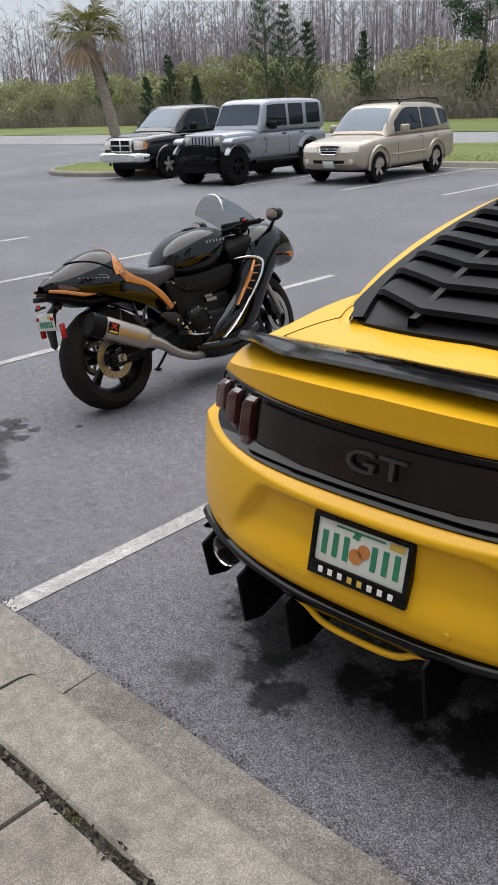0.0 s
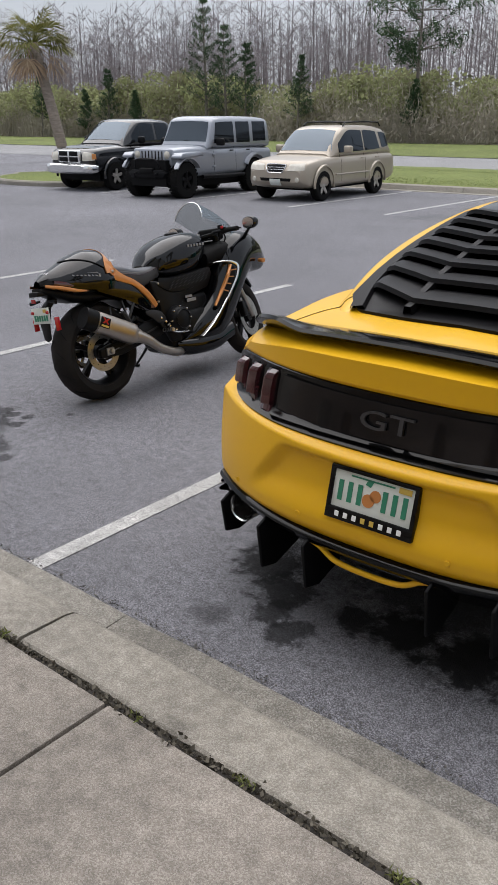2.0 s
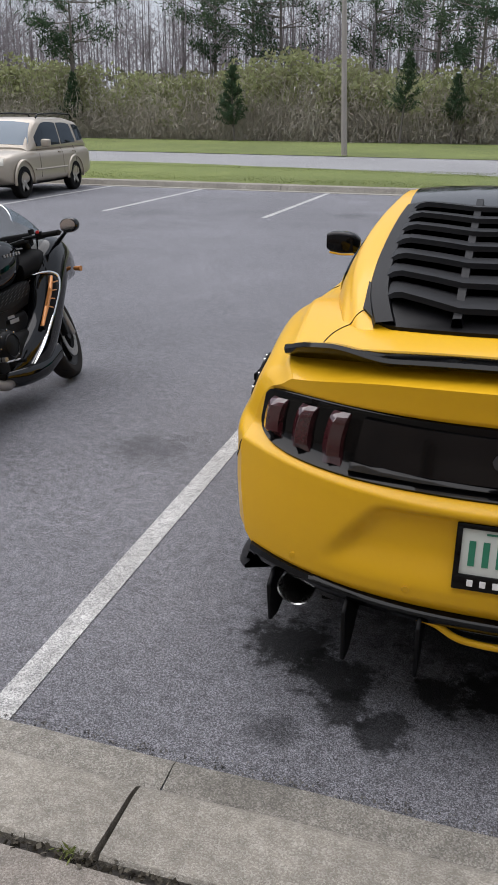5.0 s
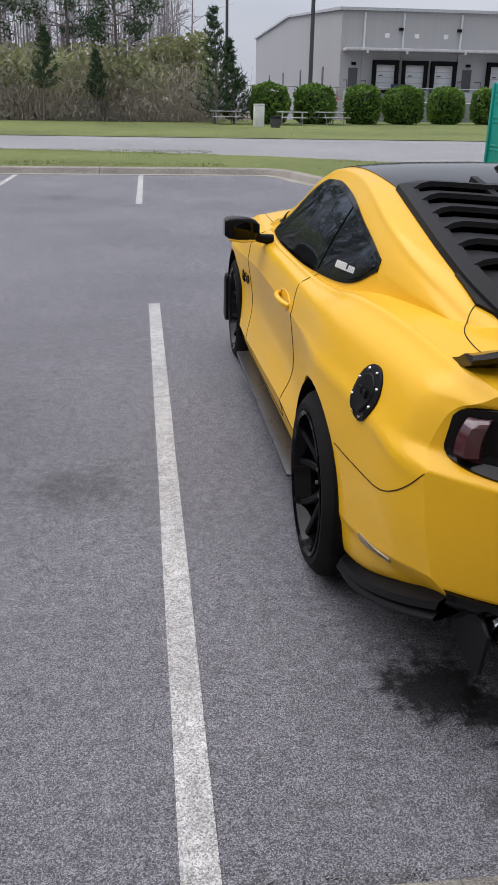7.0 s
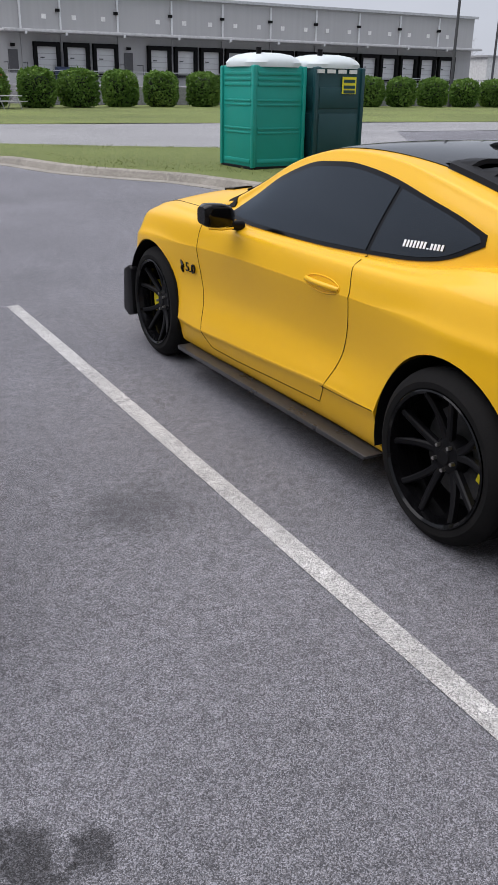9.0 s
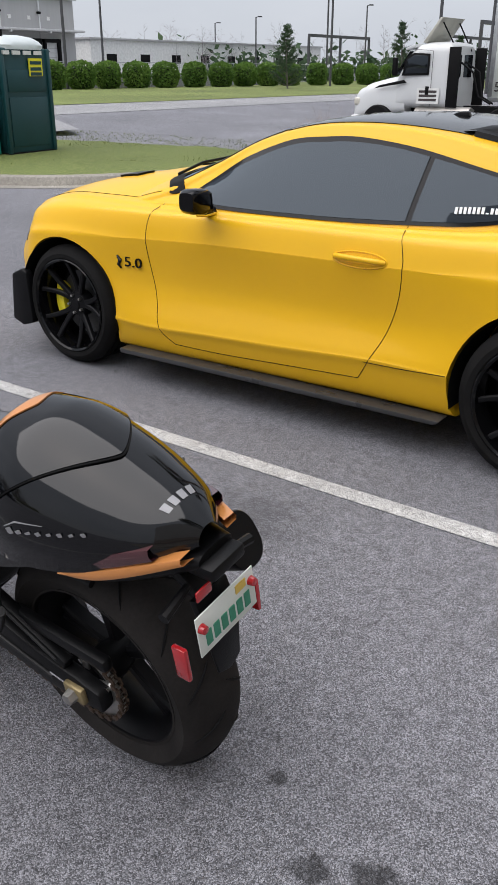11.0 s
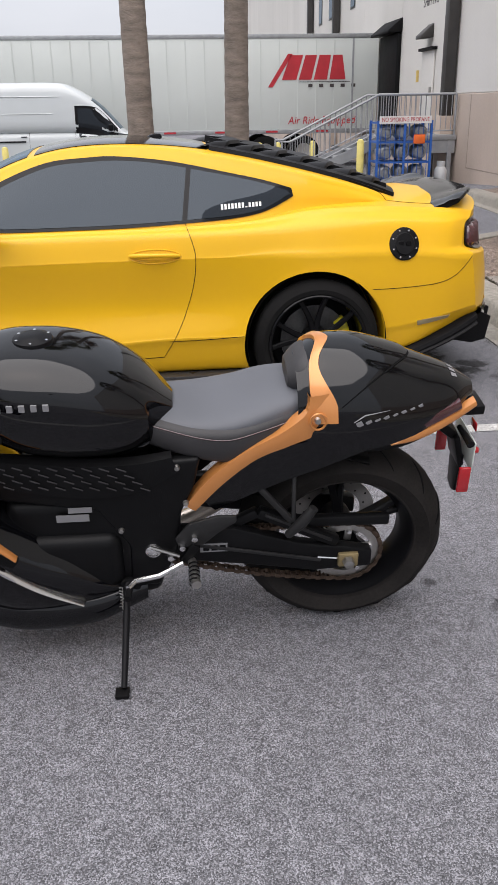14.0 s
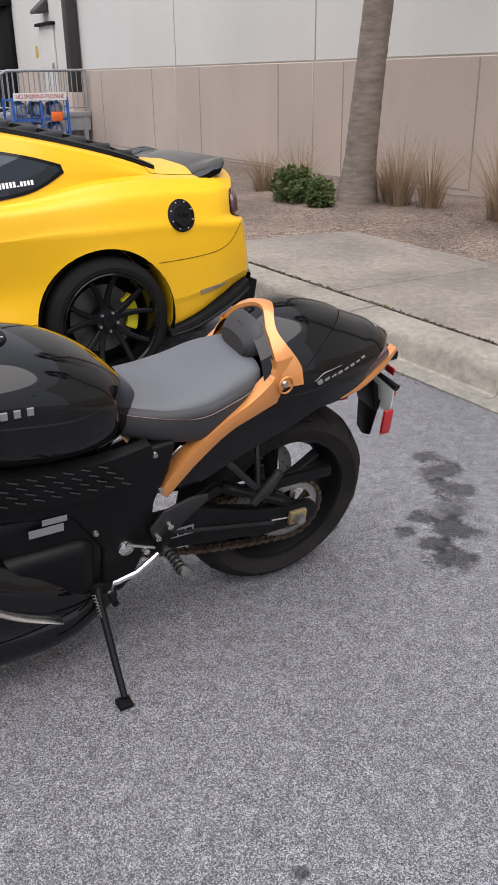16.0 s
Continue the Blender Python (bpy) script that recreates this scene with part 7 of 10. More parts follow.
# beige compact SUV
W = 0.93
kia, kn, ks = vehicle("suv", "beige metallic SUV with roof rails, parked nose out", (-11.2, 17.65, 0.0), 180 + 3.8, GOLD_BEIGE, dict(size=0.93,
    width=1.86, tyre=0.36, tyre_w=0.24, rim=0.235, rim_mat=ALLOY, spokes=5, axles=(1.06, 3.77),
    by=[0.0, 0.08, 0.5, 2.6, 3.2, 3.7, 4.2, 4.45, 4.56], btop=[0.92, 1.02, 1.08, 1.06, 1.06, 1.03, 0.97, 0.90, 0.72], blow=[0.45, 0.38, 0.30, 0.28, 0.28, 0.28, 0.30, 0.36, 0.46], bw=[0.86, 0.95, 0.99, 1.0, 1.0, 0.99, 0.96, 0.90, 0.78],
    cy=[0.12, 0.3, 0.7, 1.4, 2.3, 2.75, 3.1, 3.4], ctop=[1.30, 1.55, 1.69, 1.73, 1.73, 1.64, 1.38, 1.08], cw=[0.88, 0.92, 0.94, 0.95, 0.95, 0.95, 0.94, 0.92], tumble=0.22, belt=1.06,
    windows=[([(1.75, 1.60), (2.2, 1.62), (2.55, 1.56), (2.95, 1.30)], [(1.75, 1.12), (2.2, 1.11), (2.6, 1.10), (2.98, 1.10)]), ([(0.98, 1.56), (1.3, 1.60), (1.68, 1.60)], [(0.86, 1.15), (1.3, 1.13), (1.68, 1.12)]), ([(0.40, 1.50), (0.6, 1.55), (0.82, 1.55)], [(0.30, 1.22), (0.5, 1.18), (0.72, 1.17)])],
    seams=(1.72, 2.95, 0.98), sill=0.42, handles=(1.9, 1.12), mirror=2.85, glass=DARK_PANE, screen_glass=LIGHT_GLASS, handle_mat=GOLD_BEIGE, mirror_mat=GOLD_BEIGE, flare_mat=GOLD_BEIGE, flare=0.008, flare_h=0.07,
    screen=([(-0.60, 1.60), (0, 1.64), (0.60, 1.60)], [(-0.76, 1.13), (0, 1.15), (0.76, 1.13)])))
part("grille", laid([(-0.26, 0.84), (0, 0.85), (0.26, 0.84)], [(-0.2, 0.70), (0, 0.69), (0.2, 0.70)], 10, 4, kn, 0.01, 0.03), SATIN_BLACK, kia)
for z in (0.74, 0.79):
    part("grille_bar", tube([kn(x, z, 0.02) for x in np.linspace(-0.23, 0.23, 9)], 0.008, 6), CHROME, kia)
part("grille_surround", tube([kn(x, z, 0.012) for x, z in curve([(-0.27, 0.85), (0, 0.86), (0.27, 0.85), (0.21, 0.69), (0, 0.675), (-0.21, 0.69), (-0.27, 0.85)], 40)], 0.014, 6), CHROME, kia)
part("lower_grille", laid([(-0.45, 0.55), (0, 0.55), (0.45, 0.55)], [(-0.42, 0.48), (0, 0.48), (0.42, 0.48)], 10, 3, kn, 0.012, 0.03), MATT_BLACK, kia)
part("number_plate", laid([(-0.15, 0.53), (0.15, 0.53)], [(-0.15, 0.40), (0.15, 0.40)], 4, 3, kn, 0.035, 0.02), PLATE_WHITE, kia)
for s in (-1, 1):
    part("headlamp", laid([(s * 0.36, 0.86), (s * 0.55, 0.88), (s * 0.76, 0.89)], [(s * 0.34, 0.72), (s * 0.55, 0.72), (s * 0.78, 0.74)], 10, 5, kn, 0.012, 0.03), LAMP, kia)
    part("fog_lamp", lathe([(0.0, 0.02), (0.05, 0.015), (0.06, 0.0)], "y", 16, kn(s * 0.62, 0.52, 0.005)), LAMP, kia)
    part("roof_rail", tube([(s * 0.58, y, z) for y, z in ((0.45, 1.70), (0.55, 1.79), (1.4, 1.815), (2.3, 1.79), (2.42, 1.71))], 0.02, 8), SATIN_BLACK, kia, "black roof rail")
    part("side_moulding", tube([ks(s)(y, 0.60, 0.005) for y in np.linspace(1.55, 3.25, 8)], 0.022, 6), GOLD_BEIGE, kia)
for y in (0.9, 2.0):
    part("cross_bar", tube([(-0.58, y, 1.80), (0.58, y, 1.80)], 0.016, 8), SATIN_BLACK, kia)

# grey off-roader
jeep, jn, js = vehicle("off_roader", "silver-grey boxy four-door off-roader with big mud tyres", (-14.15, 16.34, 0.0), 180 + 5, SILVER_GREY, dict(size=0.93,
    width=1.70, tyre=0.44, tyre_w=0.30, rim=0.225, rim_mat=SATIN_BLACK, spokes=5, axles=(0.92, 3.93), lugged=True, btaper=0.02,
    by=[0.0, 0.06, 0.6, 2.8, 3.3, 3.9, 4.15, 4.22], btop=[1.10, 1.16, 1.19, 1.22, 1.26, 1.24, 1.21, 1.10], blow=[0.62, 0.55, 0.50, 0.48, 0.48, 0.52, 0.60, 0.66], bw=[0.92, 0.96, 0.97, 0.97, 0.92, 0.82, 0.78, 0.74],
    cy=[0.10, 0.14, 0.5, 1.5, 2.4, 2.68, 2.80, 3.0], ctop=[1.70, 1.90, 1.94, 1.96, 1.96, 1.90, 1.62, 1.26], cw=[0.94, 0.95, 0.96, 0.96, 0.96, 0.955, 0.95, 0.94], tumble=0.10, belt=1.22,
    windows=[([(1.82, 1.82), (2.2, 1.82), (2.58, 1.80)], [(1.82, 1.30), (2.2, 1.30), (2.70, 1.30)]), ([(1.08, 1.82), (1.4, 1.82), (1.70, 1.82)], [(1.08, 1.30), (1.4, 1.30), (1.70, 1.30)]), ([(0.30, 1.82), (0.6, 1.82), (0.92, 1.82)], [(0.30, 1.32), (0.6, 1.32), (0.92, 1.32)])],
    seams=(1.76, 2.74, 1.0), seam_up=0.0, sill=0.60, handles=(1.95, 1.18), mirror=2.62, glass=DARK_PANE, screen_glass=LIGHT_GLASS, handle_mat=SATIN_BLACK, mirror_mat=SATIN_BLACK, flare_mat=SILVER_GREY, flare=0.09, flare_h=0.06, arch=0.55,
    screen=([(-0.62, 1.82), (0, 1.84), (0.62, 1.82)], [(-0.70, 1.34), (0, 1.35), (0.70, 1.34)])))
part("grille", box(-0.62, 0.62, 4.16, 4.26, 0.80, 1.20, 0.05, 3), SILVER_GREY, jeep)
for i in range(7):
    part("grille_slot", box(-0.33 + 0.11 * i - 0.022, -0.33 + 0.11 * i + 0.022, 4.22, 4.264, 0.85, 1.14, 0.01), MATT_BLACK, jeep)
for s in (-1, 1):
    part("headlamp", lathe([(0.0, 4.285), (0.07, 4.275), (0.09, 4.26), (0.095, 4.22)], "y", 24, (s * 0.49, 0.006, 1.05)), LAMP, jeep, "round headlamp")
    part("front_wing", prism([(3.35, 1.0), (3.5, 1.12), (4.22, 1.10), (4.32, 1.02), (4.30, 0.96), (3.45, 1.02)], s * 0.66, s * 0.98, "x", 0.03), SILVER_GREY, jeep, "flat fender flare")
    part("side_step", tube([(s * 0.86, 1.45, 0.48), (s * 0.88, 2.3, 0.48), (s * 0.86, 3.3, 0.50)], 0.05, 10), SATIN_BLACK, jeep)
    part("tow_hook", tube([(s * 0.35, 4.5, 0.62), (s * 0.35, 4.58, 0.60), (s * 0.35, 4.58, 0.54), (s * 0.35, 4.52, 0.52)], 0.018, 8), SATIN_BLACK, jeep)
    part("hinge", box(s * 0.83 - 0.02, s * 0.83 + 0.02, 2.70, 2.82, 1.0, 1.05, 0.01), SILVER_GREY, jeep)
    part("hinge", box(s * 0.83 - 0.02, s * 0.83 + 0.02, 2.70, 2.82, 0.70, 0.75, 0.01), SILVER_GREY, jeep)
part("winch_bumper", prism([(-0.62, 0.62), (-0.52, 0.50), (0.52, 0.50), (0.62, 0.62), (0.50, 0.70), (-0.50, 0.70)], 4.22, 4.50, "y", 0.03), SATIN_BLACK, jeep, "black steel winch bumper")
part("bull_bar", tube(curve([(-0.40, 4.45, 0.70), (-0.37, 4.5, 0.86), (-0.26, 4.5, 0.95), (0.26, 4.5, 0.95), (0.37, 4.5, 0.86), (0.40, 4.45, 0.70)], 24), 0.02, 10), SATIN_BLACK, jeep)
part("winch", box(-0.22, 0.22, 4.36, 4.54, 0.60, 0.74, 0.03), MATT_BLACK, jeep)
part("wiper", tube([(-0.5, 2.93, 1.33), (0.0, 2.95, 1.36)], 0.012, 5), MATT_BLACK, jeep)

# black pickup truck
ram, rn, rs = vehicle("pickup_truck", "black pickup truck with chrome grille and bumper", (-17.45, 17.7, 0.0), 180 + 4, BLACK_PAINT, dict(size=0.92,
    width=2.02, tyre=0.39, tyre_w=0.26, rim=0.225, rim_mat=ALLOY, spokes=5, axles=(1.15, 4.72), btaper=0.03,
    by=[0.0, 0.06, 1.5, 3.6, 4.1, 4.7, 5.2, 5.45, 5.55], btop=[1.22, 1.25, 1.26, 1.24, 1.24, 1.22, 1.17, 1.10, 0.98], blow=[0.55, 0.50, 0.42, 0.38, 0.38, 0.42, 0.48, 0.52, 0.60], bw=[0.95, 0.97, 0.98, 0.98, 0.98, 0.97, 0.93, 0.86, 0.74],
    cy=[2.0, 2.1, 2.5, 3.2, 3.6, 3.95, 4.35], ctop=[1.55, 1.82, 1.90, 1.92, 1.88, 1.62, 1.26], cw=[0.92, 0.93, 0.93, 0.93, 0.93, 0.93, 0.92], tumble=0.20, belt=1.24,
    windows=[([(2.95, 1.78), (3.3, 1.80), (3.55, 1.76), (3.88, 1.48)], [(2.95, 1.32), (3.3, 1.31), (3.6, 1.30), (3.92, 1.30)]), ([(2.28, 1.78), (2.5, 1.80), (2.85, 1.80)], [(2.25, 1.34), (2.5, 1.32), (2.85, 1.32)])],
    seams=(2.9, 3.98, 2.1), sill=0.55, handles=(3.05, 2.35), mirror=3.75, glass=DARK_PANE, screen_glass=LIGHT_GLASS, handle_mat=BLACK_PAINT, mirror_mat=SATIN_BLACK, flare_mat=BLACK_PAINT, flare=0.012, flare_h=0.06,
    screen=([(-0.66, 1.80), (0, 1.84), (0.66, 1.80)], [(-0.80, 1.33), (0, 1.36), (0.80, 1.33)])))
part("front_bumper", tapered([5.42, 5.52, 5.68, 5.74], [0.74, 0.76, 0.74, 0.70], [0.48, 0.46, 0.48, 0.52], [0.98, 0.96, 0.85, 0.70], 0.0, 16, 24), CHROME, ram, "chrome front bumper")
part("grille", box(-0.44, 0.44, 5.50, 5.62, 0.76, 1.10, 0.05, 3), CHROME, ram, "chrome crosshair grille")
for sx in (-1, 1):
    for z0, z1 in ((0.79, 0.915), (0.945, 1.07)):
        part("grille_mesh", box(min(sx * 0.03, sx * 0.38), max(sx * 0.03, sx * 0.38), 5.60, 5.626, z0, z1, 0.01), MATT_BLACK, ram)
    part("headlamp", laid([(sx * 0.50, 1.04), (sx * 0.68, 1.04), (sx * 0.84, 1.02)], [(sx * 0.50, 0.82), (sx * 0.68, 0.82), (sx * 0.86, 0.84)], 8, 4, rn, 0.015, 0.03), LAMP, ram)
    part("turn_lamp", laid([(sx * 0.80, 1.01), (sx * 0.87, 1.0)], [(sx * 0.81, 0.86), (sx * 0.88, 0.87)], 4, 4, rn, 0.02, 0.03), ORANGE, ram)
    part("bumper_vent", lathe([(0.0, 0.02), (0.06, 0.015), (0.07, -0.02)], "y", 18, (sx * 0.66, 5.69, 0.60)), MATT_BLACK, ram)

# ---- trees, hedges and plants ----
def leafy(name, dark, mid, light, rough=0.7, thin=0.25):
    """Leaf surface: each leaf takes its own tone, and some light passes through it."""
    m = bpy.data.materials.new(name)
    m.use_nodes = True
    n, l = m.node_tree.nodes, m.node_tree.links
    b = n["Principled BSDF"]
    g, ramp = n.new("ShaderNodeNewGeometry"), n.new("ShaderNodeValToRGB")
    e = ramp.color_ramp.elements
    e[0].position, e[0].color = 0.0, (*dark, 1)
    e[1].position, e[1].color = 0.55, (*mid, 1)
    e.new(1.0).color = (*light, 1)
    tc, broad = n.new("ShaderNodeTexCoord"), n.new("ShaderNodeTexNoise")
    broad.inputs["Scale"].default_value, broad.inputs["Detail"].default_value = 0.22, 3
    l.new(tc.outputs["Object"], broad.inputs["Vector"])
    mix = n.new("ShaderNodeMath")
    mix.operation = "MULTIPLY_ADD"
    mix.inputs[1].default_value, mix.inputs[2].default_value = 0.55, 0.0
    l.new(g.outputs["Random Per Island"], mix.inputs[0])
    far = n.new("ShaderNodeMapRange")
    far.inputs["From Min"].default_value, far.inputs["From Max"].default_value = 0.35, 0.65
    far.inputs["To Min"].default_value, far.inputs["To Max"].default_value = 0.0, 0.45
    l.new(broad.outputs["Fac"], far.inputs["Value"])
    l.new(far.outputs["Result"], mix.inputs[2])
    l.new(mix.outputs["Value"], ramp.inputs["Fac"])
    l.new(ramp.outputs["Color"], b.inputs["Base Color"])
    b.inputs["Roughness"].default_value = rough
    b.inputs["Specular IOR Level"].default_value = 0.2
    tr, mx = n.new("ShaderNodeBsdfTranslucent"), n.new("ShaderNodeMixShader")
    l.new(ramp.outputs["Color"], tr.inputs["Color"])
    mx.inputs["Fac"].default_value = thin
    l.new(b.outputs["BSDF"], mx.inputs[1])
    l.new(tr.outputs["BSDF"], mx.inputs[2])
    l.new(mx.outputs["Shader"], n["Material Output"].inputs["Surface"])
    return m


BARK = material("grey_bark", (0.16, 0.14, 0.125), 0.9, 0, 0.3, 4, 40, 0.5, stretch=(1, 1, 0.3), depth=0.01)
PALM_BARK = material("ringed_palm_bark", (0.21, 0.175, 0.148), 0.9, 0, 0.35, 5, 30, 0.8, stretch=(1, 1, 4.0), depth=0.012)
BARE_BARK = leafy("bare_branch_bark", (0.15, 0.132, 0.137), (0.24, 0.215, 0.222), (0.34, 0.312, 0.318), 0.9, 0.0)
PINE = leafy("pine_needles", (0.028, 0.052, 0.028), (0.058, 0.10, 0.05), (0.11, 0.155, 0.078))
SHRUB = leafy("wild_shrub_leaves", (0.20, 0.18, 0.125), (0.26, 0.28, 0.135), (0.47, 0.50, 0.26), 0.7, 0.4)
BRUSH = leafy("dry_brush_twigs", (0.24, 0.215, 0.18), (0.38, 0.34, 0.285), (0.50, 0.46, 0.39), 0.9, 0.0)
HEDGE = leafy("clipped_hedge_leaves", (0.045, 0.10, 0.018), (0.11, 0.205, 0.035), (0.24, 0.36, 0.075))
STRAW = leafy("dry_ornamental_grass", (0.20, 0.135, 0.088), (0.36, 0.26, 0.175), (0.56, 0.44, 0.31), 0.7, 0.35)
PALM_LEAF = leafy("palm_fronds", (0.05, 0.06, 0.015), (0.13, 0.135, 0.03), (0.27, 0.23, 0.06))
TURF = leafy("grass_blades", (0.085, 0.105, 0.03), (0.155, 0.185, 0.055), (0.26, 0.27, 0.11))
rng = np.random.default_rng(7)


def blades(centres, size, up=0.3, aspect=0.5, spread=None):
    """Small leaf quads at the centres, turned at random."""
    c = np.asarray(centres, float)
    k = len(c)
    s = size * rng.uniform(0.6, 1.4, (k, 1))
    d = rng.normal(size=(k, 3))
    d[:, 2] = d[:, 2] * 0.7 + up
    d /= np.linalg.norm(d, axis=1, keepdims=True)
    e = np.cross(d, rng.normal(size=(k, 3)))
    e /= np.linalg.norm(e, axis=1, keepdims=True) + 1e-9
    a, b = d * s, e * s * aspect
    v = np.stack([c - a * 0.5, c + b * 0.5, c + a * 0.6, c - b * 0.5], 1).reshape(-1, 3)
    return v, np.arange(4 * k).reshape(-1, 4)


def cloud_of(name, v, f, mat, parent=None, label="", category="", kind=""):
    me = bpy.data.meshes.new(name)
    me.from_pydata(v.tolist() if hasattr(v, "tolist") else v, [], f.tolist() if hasattr(f, "tolist") else f)
    me.materials.append(mat)
    ob = new(name, me)
    ob.parent = parent
    return tagged(ob, label, category, "", kind)


def thin_tubes(segments, seg=3):
    """Many tapered twigs in one go: rows of (p, q, r0, r1)."""
    v, f = [], []
    for p, q, r0, r1 in segments:
        d = (q - p) / (np.linalg.norm(q - p) + 1e-9)
        s = np.cross(d, (0.3, 0.9, 0.2))
        s /= np.linalg.norm(s) + 1e-9
        u = np.cross(s, d)
        k = len(v)
        for c, r in ((p, r0), (q, r1)):
            for i in range(seg):
                a = 2 * math.pi * i / seg
                v.append(tuple(c + r * (math.cos(a) * s + math.sin(a) * u)))
        for i in range(seg):
            f.append((k + i, k + (i + 1) % seg, k + seg + (i + 1) % seg, k + seg + i))
    return v, f


def bare_tree(x, y, h, out):
    """Leafless wetland tree: a straight stem with short rising limbs and twigs."""
    lean = rng.normal(0, 0.025, 2)
    p = lambda k: np.array([x + lean[0] * h * k + 0.12 * math.sin(3 * k + x), y + lean[1] * h * k, h * k])
    r = 0.0068 * h
    for a, b in ((0, 0.35), (0.35, 0.7), (0.7, 1.0)):
        out.append((p(a), p(b), r * (1.05 - a), r * (1.05 - b) * 0.9))
    for _ in range(int(rng.integers(9, 16))):
        k = rng.uniform(0.35, 0.97)
        a, l = rng.uniform(0, 6.28), rng.uniform(0.06, 0.17) * h * (1.15 - k * 0.6)
        d = np.array([math.cos(a), math.sin(a), rng.uniform(0.3, 1.1)])
        q = p(k) + d * l
        out.append((p(k), q, r * 0.42 * (1.2 - k), r * 0.16))
        for _ in range(4):
            m = p(k) + (q - p(k)) * rng.uniform(0.4, 0.95)
            out.append((m, m + (d + rng.normal(0, 0.6, 3)) * l * 0.5, r * 0.16, r * 0.06))


segs = []
for i in range(1250):
    x = rng.uniform(-125, 2)
    bare_tree(x, 68 + rng.uniform(0, 34), rng.uniform(9.5, 16.0), segs)
tagged(shape("bare_wood", thin_tubes(segs), BARE_BARK, smooth=0), "leafless grey wetland trees in a dense stand", "trees", kind="stuff")

# the shrub belt before the wood: leaf clumps above, bare brush below
cl, tw = [], []
for i in range(760):
    x = rng.uniform(-120, 2.5)
    y = rng.uniform(54.5, 65)
    h = rng.uniform(2.4, 5.3) * (1.0 + 0.15 * math.sin(x * 0.3))
    rad = rng.uniform(1.0, 2.0)
    n = 150
    u = rng.normal(size=(n, 3))
    u /= np.linalg.norm(u, axis=1, keepdims=True)
    u *= rng.uniform(0.55, 1.05, (n, 1))
    c = np.array([x, y, h - rad * 0.75]) + u * np.array([rad, rad * 0.8, rad * 0.8])
    cl.append(c[c[:, 2] > 0.8])
    for _ in range(16):
        b = np.array([x + rng.normal(0, 1.2), y - rng.uniform(0, 1.2), 0.0])
        tip = b + np.array([rng.normal(0, 0.6), rng.normal(0, 0.4), rng.uniform(1.2, h * 0.85)])
        tw.append((b, tip, 0.03, 0.006))
        for _ in range(3):
            m = b + (tip - b) * rng.uniform(0.35, 0.9)
            tw.append((m, m + rng.normal(0, 0.55, 3) + np.array([0, 0, 0.4]), 0.014, 0.004))
v, f = blades(np.concatenate(cl), 0.34, 0.3, 0.6)
cloud_of("shrub_belt", v, f, SHRUB, None, "dense wild green shrubs before the wood", "shrubs", "stuff")
tagged(shape("brush", thin_tubes(tw), BRUSH, smooth=0), "grey-brown leafless brush at the wood's edge", "brush", kind="stuff")
low = np.c_[rng.uniform(-120, 2.5, 18000), rng.uniform(53.5, 58.0, 18000), rng.uniform(0.0, 1.9, 18000)]
v, f = blades(low, 0.30, 0.8, 0.18)
cloud_of("undergrowth", v, f, BRUSH, None, "tangled dry undergrowth", "undergrowth", "stuff")
near_brush = np.c_[rng.uniform(-45, 2.0, 22000), rng.uniform(53.0, 55.0, 22000), np.abs(rng.normal(0.0, 1.7, 22000))]
v, f = blades(near_brush[near_brush[:, 2] < 4.2], 0.42, 1.2, 0.10)
cloud_of("dry_twigs", v, f, BRUSH, None, "fine dry twigs in front of the shrubs", "twigs", "stuff")
# dark depth behind the belt: leaf litter, and thicket leaves coloured for shade
tagged(shape("wood_floor", sheet([[(x, 66.5, 0.05), (x, 95, 0.05)] for x in (-160, -100, -40, 9)], flip=True), MULCH, smooth=0), "leaf litter under the trees", "wood floor", kind="structure")
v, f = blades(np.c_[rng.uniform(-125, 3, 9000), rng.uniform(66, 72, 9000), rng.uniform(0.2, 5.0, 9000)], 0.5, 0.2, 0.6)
cloud_of("inner_thicket", v, f, leafy("shaded_thicket_leaves", (0.11, 0.115, 0.075), (0.19, 0.19, 0.125), (0.27, 0.26, 0.18)), None, "thicket inside the wood, leaves darkened for shade", "thicket", "stuff")


